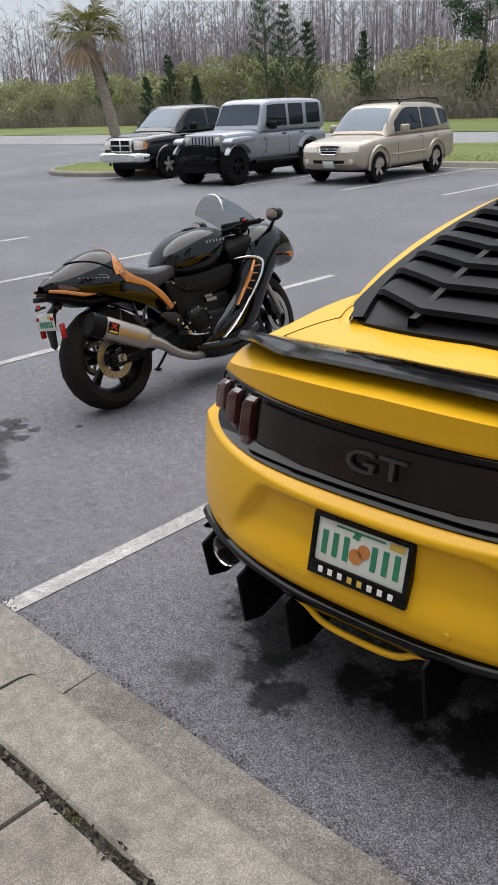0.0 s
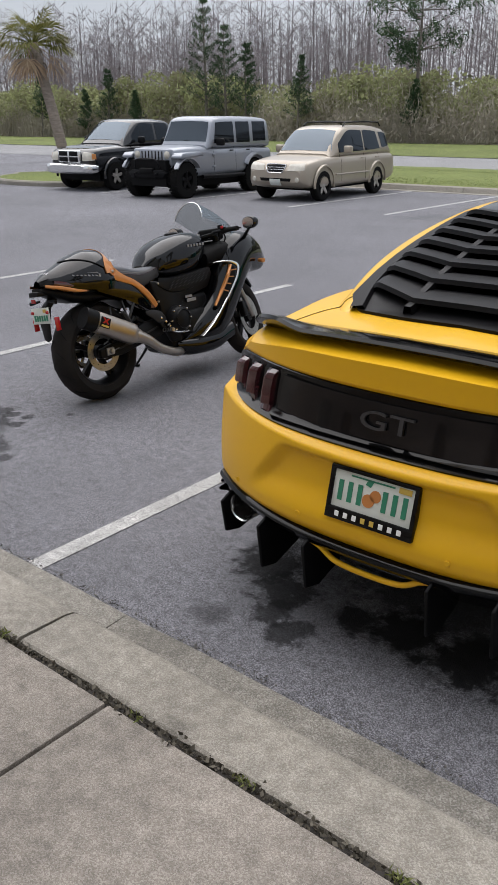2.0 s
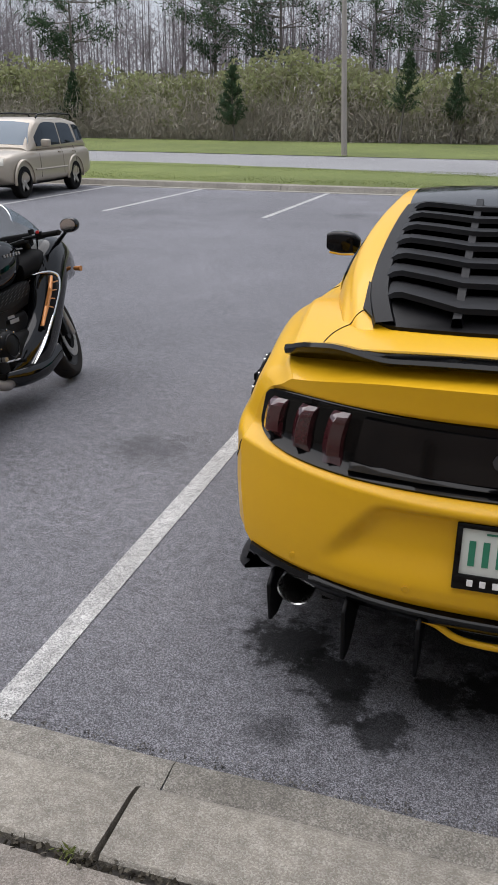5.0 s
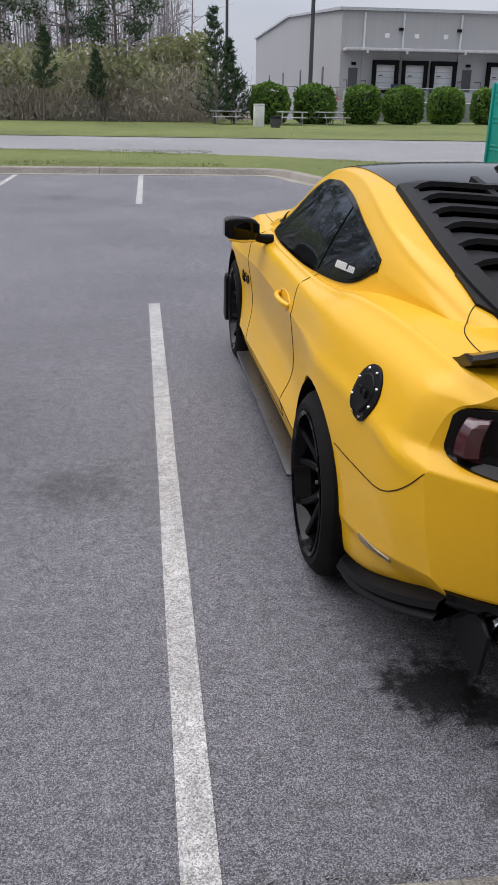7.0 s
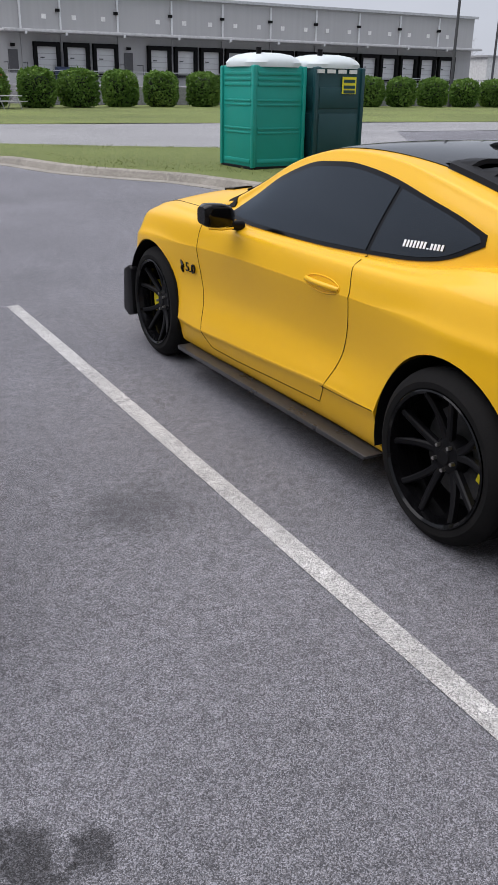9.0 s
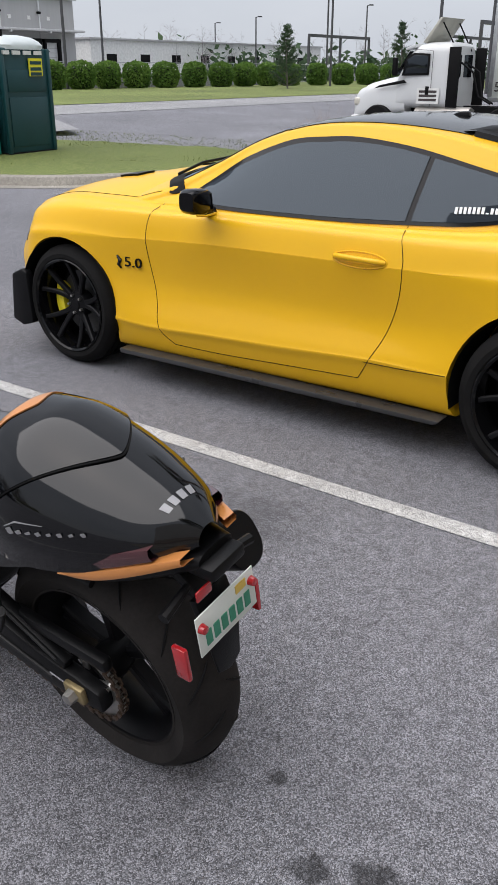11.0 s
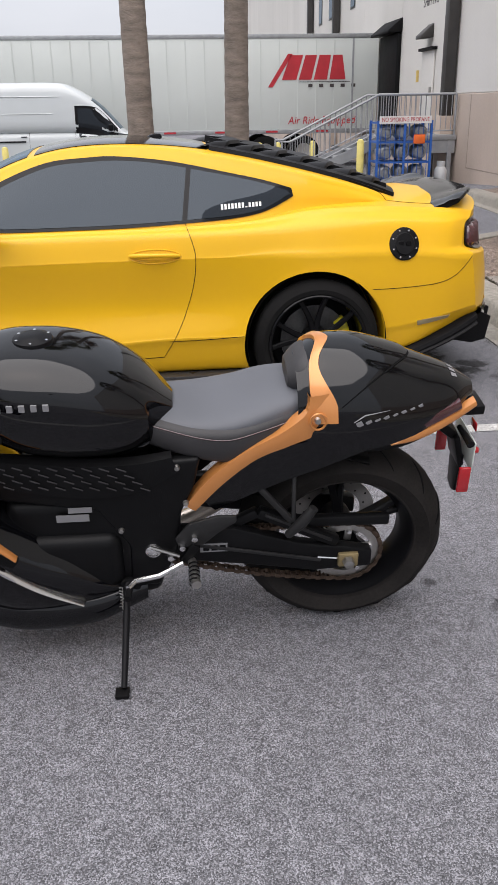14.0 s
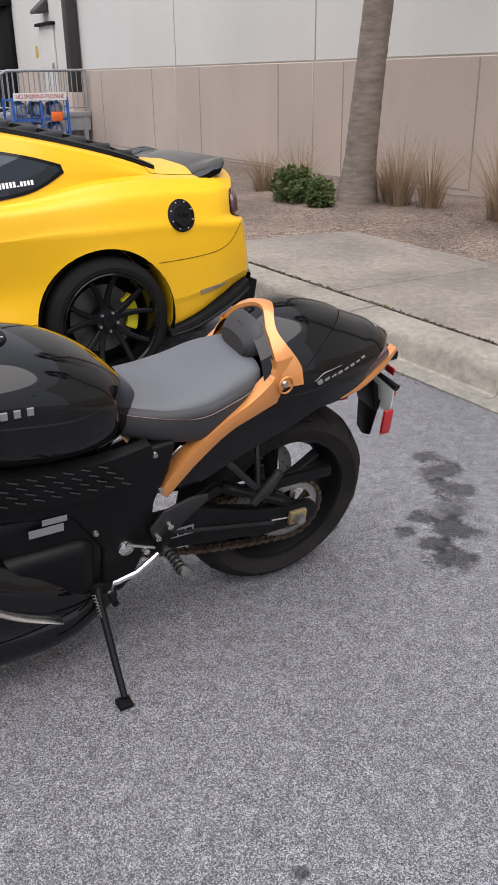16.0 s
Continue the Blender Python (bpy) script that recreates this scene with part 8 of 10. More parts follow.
def pine(x, y, h, crown, seed, full=1.0, open_top=False, label="young dark green pine at the wood's edge"):
    global rng
    keep, rng = rng, np.random.default_rng(seed)
    tree = thing("pine_tree", label, "tree", (x, y, 0), 0, "pines at the wood's edge")
    part("trunk", tube([(0.15 * math.sin(k * 3 + seed), 0.1 * math.sin(k * 2), h * k) for k in np.linspace(0, 1, 9)], [0.014 * h * (1.02 - k) + 0.01 for k in np.linspace(0, 1, 9)], 8), BARK, tree)
    limbs, nd = [], []
    k = crown
    while k < 0.985:
        n = 6 if not open_top else 3
        for _ in range(n):
            a = rng.uniform(0, 6.28)
            taper = (1 - k) / (1 - crown)
            l = h * (0.025 + 0.26 * taper * rng.uniform(0.75, 1.1)) * full
            if open_top:
                l = h * 0.22 * rng.uniform(0.5, 1.1) * (0.45 + 0.8 * math.sin(math.pi * min(1, (k - crown) / (1 - crown) + 0.15))) * full
            d = np.array([math.cos(a), math.sin(a), rng.uniform(0.3, 0.65) if not open_top else rng.uniform(-0.05, 0.45)])
            p0 = np.array([0.15 * math.sin(k * 3 + seed), 0.1 * math.sin(k * 2), h * k])
            p1 = p0 + d * l * 0.6
            p2 = p1 + (d + np.array([0, 0, 0.3])) * l * 0.4
            limbs += [(p0, p1, 0.010 * h * 0.4, 0.004 * h * 0.5), (p1, p2, 0.002 * h, 0.0008 * h)]
            m = int((30 + 14 * taper if not open_top else 110) * full)
            t = rng.uniform(0.22 if not open_top else 0.6, 1.08, (m, 1))
            q = p0 + (p2 - p0) * t + rng.normal(0, 0.004 * h + 0.04 if not open_top else 0.022 * h, (m, 3))
            nd.append(q)
        k += 0.068 if not open_top else 0.05
    tagged(part("branchwork", thin_tubes(limbs, 4), BARK, tree, smooth=0), kind="stuff")
    v, f = blades(np.concatenate(nd), 0.36, 0.7, 0.13 if not open_top else 0.2)
    cloud_of("crown", v, f, PINE, tree)
    rng = keep
    return tree


YOUNG = ((-50.5, 54, 10.9, 0.22, 0.85), (-48.2, 54, 9.1, 0.25, 0.8), (-45.9, 54, 7.6, 0.25, 0.8), (-39.8, 53, 6.1, 0.3, 0.7), (-62.8, 54, 6.2, 0.25, 0.8), (-73, 54, 6.0, 0.3, 0.7), (-66, 54, 4.4, 0.2, 0.8), (-59, 54, 4.2, 0.2, 0.8), (-18.4, 53, 4.6, 0.2, 0.9), (-30.5, 54, 4.2, 0.3, 0.7),
    (-7.5, 53, 5.2, 0.35, 0.7), (-4.6, 53.5, 4.0, 0.35, 0.7), (2.4, 51.5, 6.4, 0.06, 0.85), (3.5, 52.0, 4.8, 0.05, 0.85))
for i, (x, y, h, c, fl) in enumerate(YOUNG):
    pine(x, y, h, c, 20 + i, fl)
for i, (x, y, h) in enumerate(((-31.6, 56, 12.6), (-21.9, 68, 15), (-19.5, 68, 14.5), (-3.2, 56, 11.0), (-7.0, 67, 13.5), (-12.5, 70, 14), (-26.5, 72, 14))):
    pine(x, y, h, 0.40, 50 + i, 1.2, True, "tall open-crowned pine above the shrubs")


def hedge_bush(r, h, seed):
    global rng
    keep, rng = rng, np.random.default_rng(seed)
    n = 4200
    u = rng.normal(size=(n, 3))
    u /= np.linalg.norm(u, axis=1, keepdims=True)
    lump = 1 + 0.05 * np.sin(u[:, 0] * 7 + seed) * np.cos(u[:, 2] * 6) + rng.normal(0, 0.03, n)
    q = np.sign(u) * np.abs(u) ** 0.95
    q /= np.maximum(1e-6, np.abs(q).max(1, keepdims=True)) ** 0.35
    c = q * lump[:, None] * np.array([r, r * 0.95, h / 2]) * rng.uniform(0.88, 1.0, (n, 1)) + np.array([0, 0, h / 2])
    c[:, 2] = np.maximum(c[:, 2], 0.05)
    out = blades(c, 0.18, 0.3, 0.65)
    rng = keep
    return out


bush_things = []
for k in range(3):
    b = thing("hedge_bush", "clipped round green hedge bush on grass", "bush", (0, 0, 0), 0, "hedge bushes in a row")
    # added near-black core stands for the shade deep in the bush
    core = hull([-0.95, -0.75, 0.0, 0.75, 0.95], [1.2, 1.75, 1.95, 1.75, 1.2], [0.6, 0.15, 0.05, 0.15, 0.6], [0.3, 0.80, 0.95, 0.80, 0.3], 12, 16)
    part("shade_core", core, material("hedge_inner_shade", (0.012, 0.02, 0.008), 0.95), b, smooth=60)
    v, f = hedge_bush(1.24, 2.4, 90 + k)
    cloud_of("foliage", v, f, HEDGE, b)
    bush_things.append(b)
spots = [(5.3, 53.0)] + [(8.3, 54.0), (11.6, 55.0), (14.5, 55.8), (17.8, 57.0), (21.2, 58.0), (24.8, 58.6), (28.6, 59.2), (32.4, 59.4), (36.4, 59.6), (40.4, 59.8), (43.7, 59.8), (47.2, 60.0), (50.9, 60.2), (54.4, 60.4), (58, 60.2), (61.4, 59.6), (65, 59), (68.5, 58.4), (72, 58), (75.5, 57.4), (79, 57), (83, 56), (87, 55), (91, 54), (95, 53)]
for i, (x, y) in enumerate(spots):
    if i < 3:
        bush_things[i].matrix_basis = pose(x + 0.6, y, 0, 0, 0, 40 * i)
    else:
        copy_thing(bush_things[i % 3], pose(x + 0.6, y, 0, 0, 0, 67 * i))

# grass tufts on the verge, and ornamental grasses in the bed
tuft = []
for _ in range(26000):
    x = rng.uniform(-17.4, 12)
    y = rng.uniform(18.3, 24.5) if x < 0.4 else rng.uniform(10, 22)
    tuft.append((x, y))
tuft = np.array([t for t in tuft if t[0] < 0.3 or (t[1] > 14.5 - (t[0] - 2.0) * 0.9 + 0.6 and t[1] < 22.6 - t[0] * 0.42 and t[0] > 2.2)])
v, f = blades(np.c_[tuft, np.full(len(tuft), 0.155)], 0.05, 1.2, 0.2)
cloud_of("verge_grass", v, f, TURF, None, "short uneven grass blades on the verge", "grass", "stuff")


def grass_clump(x, y, h, n, seed, name="ornamental_grass", mat=STRAW, label="dry tan ornamental grass clump in mulch"):
    global rng
    keep, rng = rng, np.random.default_rng(seed)
    v, f = [], []
    for _ in range(n):
        a, r0 = rng.uniform(0, 6.28), rng.uniform(0, 0.13)
        lean, l = rng.uniform(0.1, 1.0), h * rng.uniform(0.5, 1.1)
        b = np.array([r0 * math.cos(a), r0 * math.sin(a), 0])
        d = np.array([math.cos(a), math.sin(a), 0])
        sd = np.array([-d[1], d[0], 0]) * rng.uniform(0.003, 0.006)
        k = len(v)
        for t in (0, 0.35, 0.7, 1.0):
            c = b + d * lean * l * t ** 1.7 + np.array([0, 0, l * t * (1 - 0.25 * lean * t)])
            v += [c - sd * (1.05 - t), c + sd * (1.05 - t)]
        f += [(k, k + 1, k + 3, k + 2), (k + 2, k + 3, k + 5, k + 4), (k + 4, k + 5, k + 7, k + 6)]
    ob = cloud_of(name, [tuple(p) for p in v], f, mat, None, label, "grass plant")
    ob.matrix_basis = pose(x, y, 0.16)
    rng = keep
    return tagged(ob, "", "", "grass clumps by the wall")


for i, (x, y, h) in enumerate(((3.9, -3.3, 0.85), (4.6, -3.2, 0.75), (2.55, -3.75, 1.05), (2.2, -3.9, 0.95), (2.85, -3.85, 0.8), (1.05, -3.8, 1.1), (0.7, -3.6, 0.9), (0.2, -3.7, 1.0), (-1.2, -4.1, 0.9), (-3.0, -4.2, 0.9))):
    grass_clump(x, y, h * 0.84, 230, 200 + i)


def low_shrub(x, y, r, h, seed):
    global rng
    keep, rng = rng, np.random.default_rng(seed)
    s = thing("low_shrub", "low dark green evergreen shrub in mulch", "shrub", (x, y, 0.15), 0, "shrubs by the wall")
    n = 900
    u = rng.normal(size=(n, 3))
    u /= np.linalg.norm(u, axis=1, keepdims=True)
    c = u * np.array([r, r, h * 0.6]) * rng.uniform(0.5, 1.05, (n, 1)) + np.array([0, 0, h * 0.5])
    v, f = blades(c, 0.075, 0.5, 0.5)
    cloud_of("foliage", v, f, SHRUB_DARK, s)
    part("stem_cluster", thin_tubes([(np.zeros(3), c[i], 0.008, 0.003) for i in range(0, 120, 6)]), BARK, s, smooth=0)
    rng = keep


SHRUB_DARK = leafy("dark_shrub_leaves", (0.05, 0.07, 0.028), (0.105, 0.14, 0.05), (0.18, 0.21, 0.085))
for i, (x, y, r, h) in enumerate(((3.5, -2.95, 0.27, 0.40), (2.9, -2.9, 0.16, 0.32))):
    low_shrub(x, y, r, h, 300 + i)


def palm(x, y, base, h, r, lean, seed, crown=False, label="ringed grey palm trunk"):
    global rng
    keep, rng = rng, np.random.default_rng(seed)
    p = thing("palm_tree", label, "palm tree", (x, y, base), 0, "palm trees")
    path = [(lean[0] * k ** 1.2, lean[1] * k ** 1.2, h * k) for k in np.linspace(0, 1, 90)]
    rad = [r * (1.55 - 0.40 * min(1, k * 14) - 0.15 * min(1, k * 5)) * (1 + 0.022 * math.sin(k * h * 42) + 0.03 * math.sin(k * 9 + seed)) for k in np.linspace(0, 1, 90)]
    part("trunk", tube(path, rad, 20), PALM_BARK, p, smooth=60)
    top = Vector(path[-1])
    for i in range(9):
        a = rng.uniform(0, 6.28)
        z = h * rng.uniform(0.80, 0.97) if h < 5 else h * 0.62 + rng.uniform(-0.35, 0.35)
        c = Vector((lean[0] * (z / h) ** 1.2, lean[1] * (z / h) ** 1.2, z))
        d = Vector((math.cos(a), math.sin(a), 0))
        part("old_boot", tube([c + d * r * 0.9, c + d * (r + 0.10) + Vector((0, 0, -0.05)), c + d * (r + 0.16) + Vector((0, 0, -0.28))], [0.035, 0.03, 0.008], 6), PALM_BARK, p)
    if h > 5:
        for i in range(7):
            a = rng.uniform(0, 6.28)
            z = h * 0.50 + rng.uniform(-0.4, 0.5)
            c = Vector((lean[0] * (z / h) ** 1.2, lean[1] * (z / h) ** 1.2, z))
            d = Vector((math.cos(a), math.sin(a), 0))
            part("dead_stalk", tube([c + d * r * 0.9, c + d * (r + 0.12) + Vector((0, 0, 0.02)), c + d * (r + 0.20) + Vector((0, 0, -0.22)), c + d * (r + 0.17) + Vector((0, 0, -0.55))], [0.03, 0.028, 0.022, 0.004], 6), STRAW, p, "dead hanging frond stalk")
    if crown:
        for i in range(42):
            a, el = rng.uniform(0, 6.28), rng.uniform(-0.9, 1.2)
            d = Vector((math.cos(a) * math.cos(el), math.sin(a) * math.cos(el), math.sin(el)))
            l = rng.uniform(0.55, 0.8)
            stem_end = top + d * l
            v, f = [], []
            s = d.cross(Vector((0, 0, 1))).normalized()
            u = s.cross(d)
            for j in range(18):
                t = -1.25 + 2.5 * j / 17
                w = (d * math.cos(t) + s * math.sin(t)).normalized()
                tip = stem_end + w * 0.85 * (1 - 0.25 * abs(t) / 1.25) + Vector((0, 0, -0.28 * rng.uniform(0.5, 1.2)))
                midp = stem_end.lerp(tip, 0.5) + u * 0.05 + Vector((0, 0, 0.06))
                n2 = s.cross(w).cross(w).normalized() * 0.022 if s.cross(w).length > 1e-3 else u * 0.022
                k = len(v)
                v += [stem_end, midp + n2, tip, midp - n2]
                f.append((k, k + 1, k + 2, k + 3))
            dead = el < -0.35
            part("frond", fuse((v, f), tube([top, top.lerp(stem_end, 0.5) + Vector((0, 0, 0.03)), stem_end], [0.02, 0.015, 0.008], 5)), STRAW if dead else PALM_LEAF, p, "", 0)
    rng = keep
    return p


palm(-20.5, 15.2, 0.15, 3.75, 0.16, (-1.6, 0.3), 5, True, "leaning palm with shaggy green and dead fronds")
palm(4.55, 2.18, 0.0, 7.5, 0.135, (-0.05, 0.12), 6, True)
palm(6.15, 1.02, 0.0, 7.5, 0.150, (0.0, -0.08), 7, True)
palm(3.085, -3.55, 0.1, 7.5, 0.165, (-0.85, -0.25), 8, True, "leaning ringed palm trunk in mulch")
palm(-3.4, -3.6, 0.1, 7.5, 0.15, (-0.3, 0.0), 9, True)
tagged(shape("mulch_island", sheet([[(4.9 + 2.4 * k * math.cos(a), 2.4 + 3.0 * k * math.sin(a), 0.10 + 0.06 * (1 - k)) for a in np.linspace(0, 2 * math.pi, 33)] for k in (0.01, 0.5, 1.0)], flip=True), MULCH, smooth=60), "mulch island with two palms", "mulch", kind="structure")
tagged(shape("island_kerb", kerb_run([(4.9 + 2.55 * math.cos(a), 2.4 + 3.15 * math.sin(a)) for a in np.linspace(0, 2 * math.pi, 41)], [(0.0, 0.0), (0.0, 0.1), (0.04, 0.14), (0.16, 0.14), (0.16, 0.0)]), CONCRETE_KERB, smooth=30), "concrete kerb round the palm island", "kerb", kind="structure")
grass_clump(9.0, 8.4, 0.95, 160, 260, "kerb_grass", STRAW, "dry grass tuft growing at the kerb")

# dirt, grit and small weeds caught in the joint between kerb and walk
n = 1500
dirt = np.c_[rng.uniform(-2.2, 1.75, n), -0.762 + rng.normal(0, 0.010, n), rng.uniform(0.135, 0.156, n)]
v, f = blades(dirt, 0.016, 0.4, 0.7)
cloud_of("joint_dirt", v, f, leafy("dark_joint_litter", (0.03, 0.026, 0.02), (0.07, 0.062, 0.048), (0.17, 0.155, 0.125), 0.9, 0.0), None, "dark grit and litter in the sidewalk joint", "dirt", "stuff")
n = 160
spots_x = rng.choice([-0.9, -0.25, 0.15, 0.62, 1.1], n)
weed = np.c_[spots_x + rng.normal(0, 0.02, n), -0.762 + rng.normal(0, 0.008, n), rng.uniform(0.148, 0.165, n)]
v, f = blades(weed, 0.02, 0.9, 0.25)
cloud_of("joint_weed", v, f, TURF, None, "tiny green weeds in the sidewalk joint", "weeds", "stuff")
n = 900
edge_grit = np.c_[rng.uniform(-2.2, 1.9, n), -0.265 + np.abs(rng.normal(0, 0.02, n)), rng.uniform(0.003, 0.012, n)]
v, f = blades(edge_grit, 0.008, 0.2, 0.8)
cloud_of("gutter_grit", v, f, leafy("grey_grit", (0.06, 0.057, 0.053), (0.13, 0.125, 0.118), (0.30, 0.29, 0.27), 0.9, 0.0), None, "loose grit along the edge of the asphalt", "grit", "stuff")

# ---- buildings, vehicles and fittings in the distance ----
GREY_METAL = material("grey_metal_cladding", (0.39, 0.39, 0.39), 0.6, 0.1, 0.05, 0.4, 20, 0.1, stretch=(6, 1, 0.2))
GREY_LIGHT = material("light_grey_door", (0.62, 0.63, 0.63), 0.5, 0, 0.05, 1, 40)
PALE_SIGN = material("pale_sign", (0.7, 0.7, 0.68), 0.6)
GALV = material("galvanised_steel", (0.36, 0.37, 0.38), 0.45, 0.6, 0.15, 6, 90)

hall = thing("warehouse", "long grey metal warehouse with loading docks", "building", (17.0, 85.0, 0.0))
part("wall", prism([(0, 0.0), (0, 9.25), (32, 11.0), (68, 10.4), (68, 0.0)], 0, 57, "x"), GREY_METAL, hall)
part("roof", prism([(-0.35, 9.24), (32, 11.01), (68.3, 10.41), (68.3, 10.62), (32, 11.22), (-0.35, 9.5)], -0.3, 57.3, "x"), material("pale_metal_roof", (0.45, 0.46, 0.47), 0.5, 0.2), hall)
part("dock_apron", box(-3, 70, -22, 0, 0.0, 1.35), ROAD, hall)
part("canopy", box(0.2, 57, -1.9, 0, 5.75, 6.0, 0.04), material("pale_canopy_edge", (0.5, 0.5, 0.5), 0.6), hall)
for x in (2.2, 6.0, 11.7, 17.4, 23.1, 28.8, 34.5, 40.2, 45.9, 51.6):
    part("downspout", box(x - 0.09, x + 0.09, -0.14, -0.01, 6.0, 9.1), GREY_LIGHT, hall)
    part("canopy_bracket", box(x - 0.1, x + 0.1, -1.95, -1.6, 5.55, 5.78), GREY_LIGHT, hall)
    part("downspout", box(x - 0.09, x + 0.09, -0.14, -0.01, 1.36, 5.74), GREY_METAL, hall)
DOOR_DARK = material("dark_grey_door", (0.07, 0.07, 0.075), 0.5)
for x in (4.45, 7.35, 10.25, 15.9, 18.8, 21.7, 24.6, 27.4, 30.3, 33.2, 36.0, 38.9, 41.7, 44.5, 47.3, 50.1, 53.0):
    d = part("dock_door", box(x - 0.95, x + 0.95, -0.08, -0.01, 2.5, 4.62), GREY_LIGHT, hall, "pale roll-up dock door")
    part("dock_seal", fuse(box(x - 1.26, x - 0.95, -0.5, -0.01, 2.4, 5.0), box(x + 0.95, x + 1.26, -0.5, -0.01, 2.4, 5.0), box(x - 1.26, x + 1.26, -0.52, -0.01, 4.62, 5.02)), MATT_BLACK, hall)
    part("dock_bumper", box(x - 1.1, x + 1.1, -0.3, -0.01, 2.1, 2.38), MATT_BLACK, hall)
    part("bay_sign", box(x - 0.22, x + 0.22, -0.05, -0.01, 6.98, 7.38), PALE_SIGN, hall)
    for z in (3.0, 3.5, 4.0):
        part("door_rib", box(x - 0.93, x + 0.93, -0.10, -0.075, z, z + 0.05), GREY_METAL, d)
    part("door_window", box(x - 0.6, x - 0.2, -0.105, -0.075, 3.62, 3.72), DOOR_DARK, d)
for x in (1.3, 12.7):
    part("side_door", box(x - 0.45, x + 0.45, -0.08, -0.01, 2.3, 4.3), DOOR_DARK, hall)
    part("wall_lamp", box(x - 0.2, x + 0.2, -0.35, -0.01, 4.55, 4.8), MATT_BLACK, hall)
    part("side_landing", box(x - 0.9, x + 0.9, -1.6, -0.01, 1.36, 2.28), GREY_METAL, hall)
    for k in (-0.9, 0.9):
        part("landing_rail", tube([(x + k, -1.6, 2.28), (x + k, -1.6, 3.2), (x + k, -0.05, 3.2)], 0.04, 6), DOOR_DARK, hall)
for x in (5.75, 11.5, 17.2, 23.0, 28.7, 34.4, 40.1, 45.8, 51.5):
    part("wall_lamp", box(x - 0.18, x + 0.18, -0.35, -0.01, 7.6, 7.85), MATT_BLACK, hall)
for y in (8, 22, 36, 50):
    part("gable_vent", box(-0.06, -0.01, y, y + 0.8, 2.0, 4.6), material("dark_vent", (0.10, 0.10, 0.10), 0.6), hall)
bin_box = thing("dumpster", "dark blue steel dumpster at the warehouse docks", "dumpster", (21.9, 82.6, 1.35))
part("bin", prism([(0.0, 0.1), (-0.25, 1.25), (1.5, 1.55), (1.4, 0.1)], 0, 1.9, "x", 0.03), material("dark_blue_steel", (0.02, 0.035, 0.08), 0.6, 0, 0.2, 2, 40), bin_box)
for x in (0.1, 0.65, 1.2, 1.75):
    part("rib", prism([(-0.01, 0.2), (-0.27, 1.2), (-0.31, 1.2), (-0.06, 0.2)], x - 0.04, x + 0.04, "x"), MATT_BLACK, bin_box)
part("foot", box(0.1, 1.8, 0.1, 1.3, 0.0, 0.1), MATT_BLACK, bin_box)
CONE_RED = material("orange_red_cone", (0.55, 0.06, 0.02), 0.5)
for x, y in ((14.7, 77.0), (15.5, 78.5)):
    tc = thing("traffic_cone", "orange-red traffic cone on the dock apron", "cone", (x, y, 1.35), 0, "traffic cones")
    part("foot", box(-0.22, 0.22, -0.22, 0.22, 0.0, 0.05, 0.01), CONE_RED, tc)
    part("cone", lathe([(0.17, 0.05), (0.03, 0.85), (0.0, 0.86)], "z", 14), CONE_RED, tc)
low_hall = thing("far_warehouse", "low pale warehouse beyond the docks", "building", (86, 95, 0))
part("wall", box(0, 60, 0, 30, 0, 5.6), PALE_SIGN, low_hall)
part("roof", box(-0.3, 60.3, -0.3, 30, 5.6, 5.85), GREY_METAL, low_hall)
for i in range(8):
    part("window", box(3 + 7 * i, 5 + 7 * i, -0.06, -0.01, 2.6, 3.8), MATT_BLACK, low_hall)

# chain-link fence
fence = thing("chain_link_fence", "galvanised chain-link fence behind the hedge", "fence", (0, 0, 0))
for i in range(30):
    part("post", tube([(3 + 3.2 * i, 65, 0.0), (3 + 3.2 * i, 65, 2.4)], 0.045, 6), GALV, fence)
part("top_rail", tube([(3, 65, 2.35), (96, 65, 2.35)], 0.035, 6), GALV, fence)
wires = []
for k in range(14):
    wires.append((np.array([3, 65, 0.15 + 0.16 * k]), np.array([96, 65, 0.15 + 0.16 * k]), 0.006, 0.006))
part("mesh_wire", thin_tubes(wires), GALV, fence, smooth=0)


def street_pole(x, y, h, r, mat, label, head=True, lean=0.0):
    p = thing("lamp_post" if head else "utility_pole", label, "pole", (x, y, 0))
    part("shaft", tube([(0, 0, 0), (lean, 0, h)], [r, r * 0.75], 10), mat, p)
    if head:
        part("lamp_arm", tube([(0, 0, h), (0.5, -0.2, h + 0.1)], 0.05, 6), mat, p)
        part("lamp_head", box(0.3, 1.0, -0.45, -0.05, h + 0.02, h + 0.18, 0.03), mat, p)
    return p


WOOD_POLE = material("weathered_wood_pole", (0.33, 0.30, 0.27), 0.9, 0, 0.15, 3, 40, 0.3, stretch=(1, 1, 0.2))
DARK_POLE = material("dark_pole_paint", (0.06, 0.06, 0.065), 0.5)
street_pole(-7.75, 36.4, 9.5, 0.13, WOOD_POLE, "weathered grey wooden utility pole by the road", False, -0.45)
street_pole(10.1, 62.5, 14, 0.16, DARK_POLE, "tall dark light pole by the hedge")
street_pole(5.2, 75, 15, 0.14, DARK_POLE, "tall dark light pole")
street_pole(51.5, 62, 11.5, 0.15, DARK_POLE, "tall dark light pole")
for x, y, h in ((60, 66, 9), (92, 60, 12), (112, 66, 10), (80, 52, 13), (98, 48, 12), (70, 35, 11), (110, 84, 9), (120, 100, 9), (62, 27, 10)):
    street_pole(x, y, h, 0.13, DARK_POLE, "tall dark light pole in the distance")
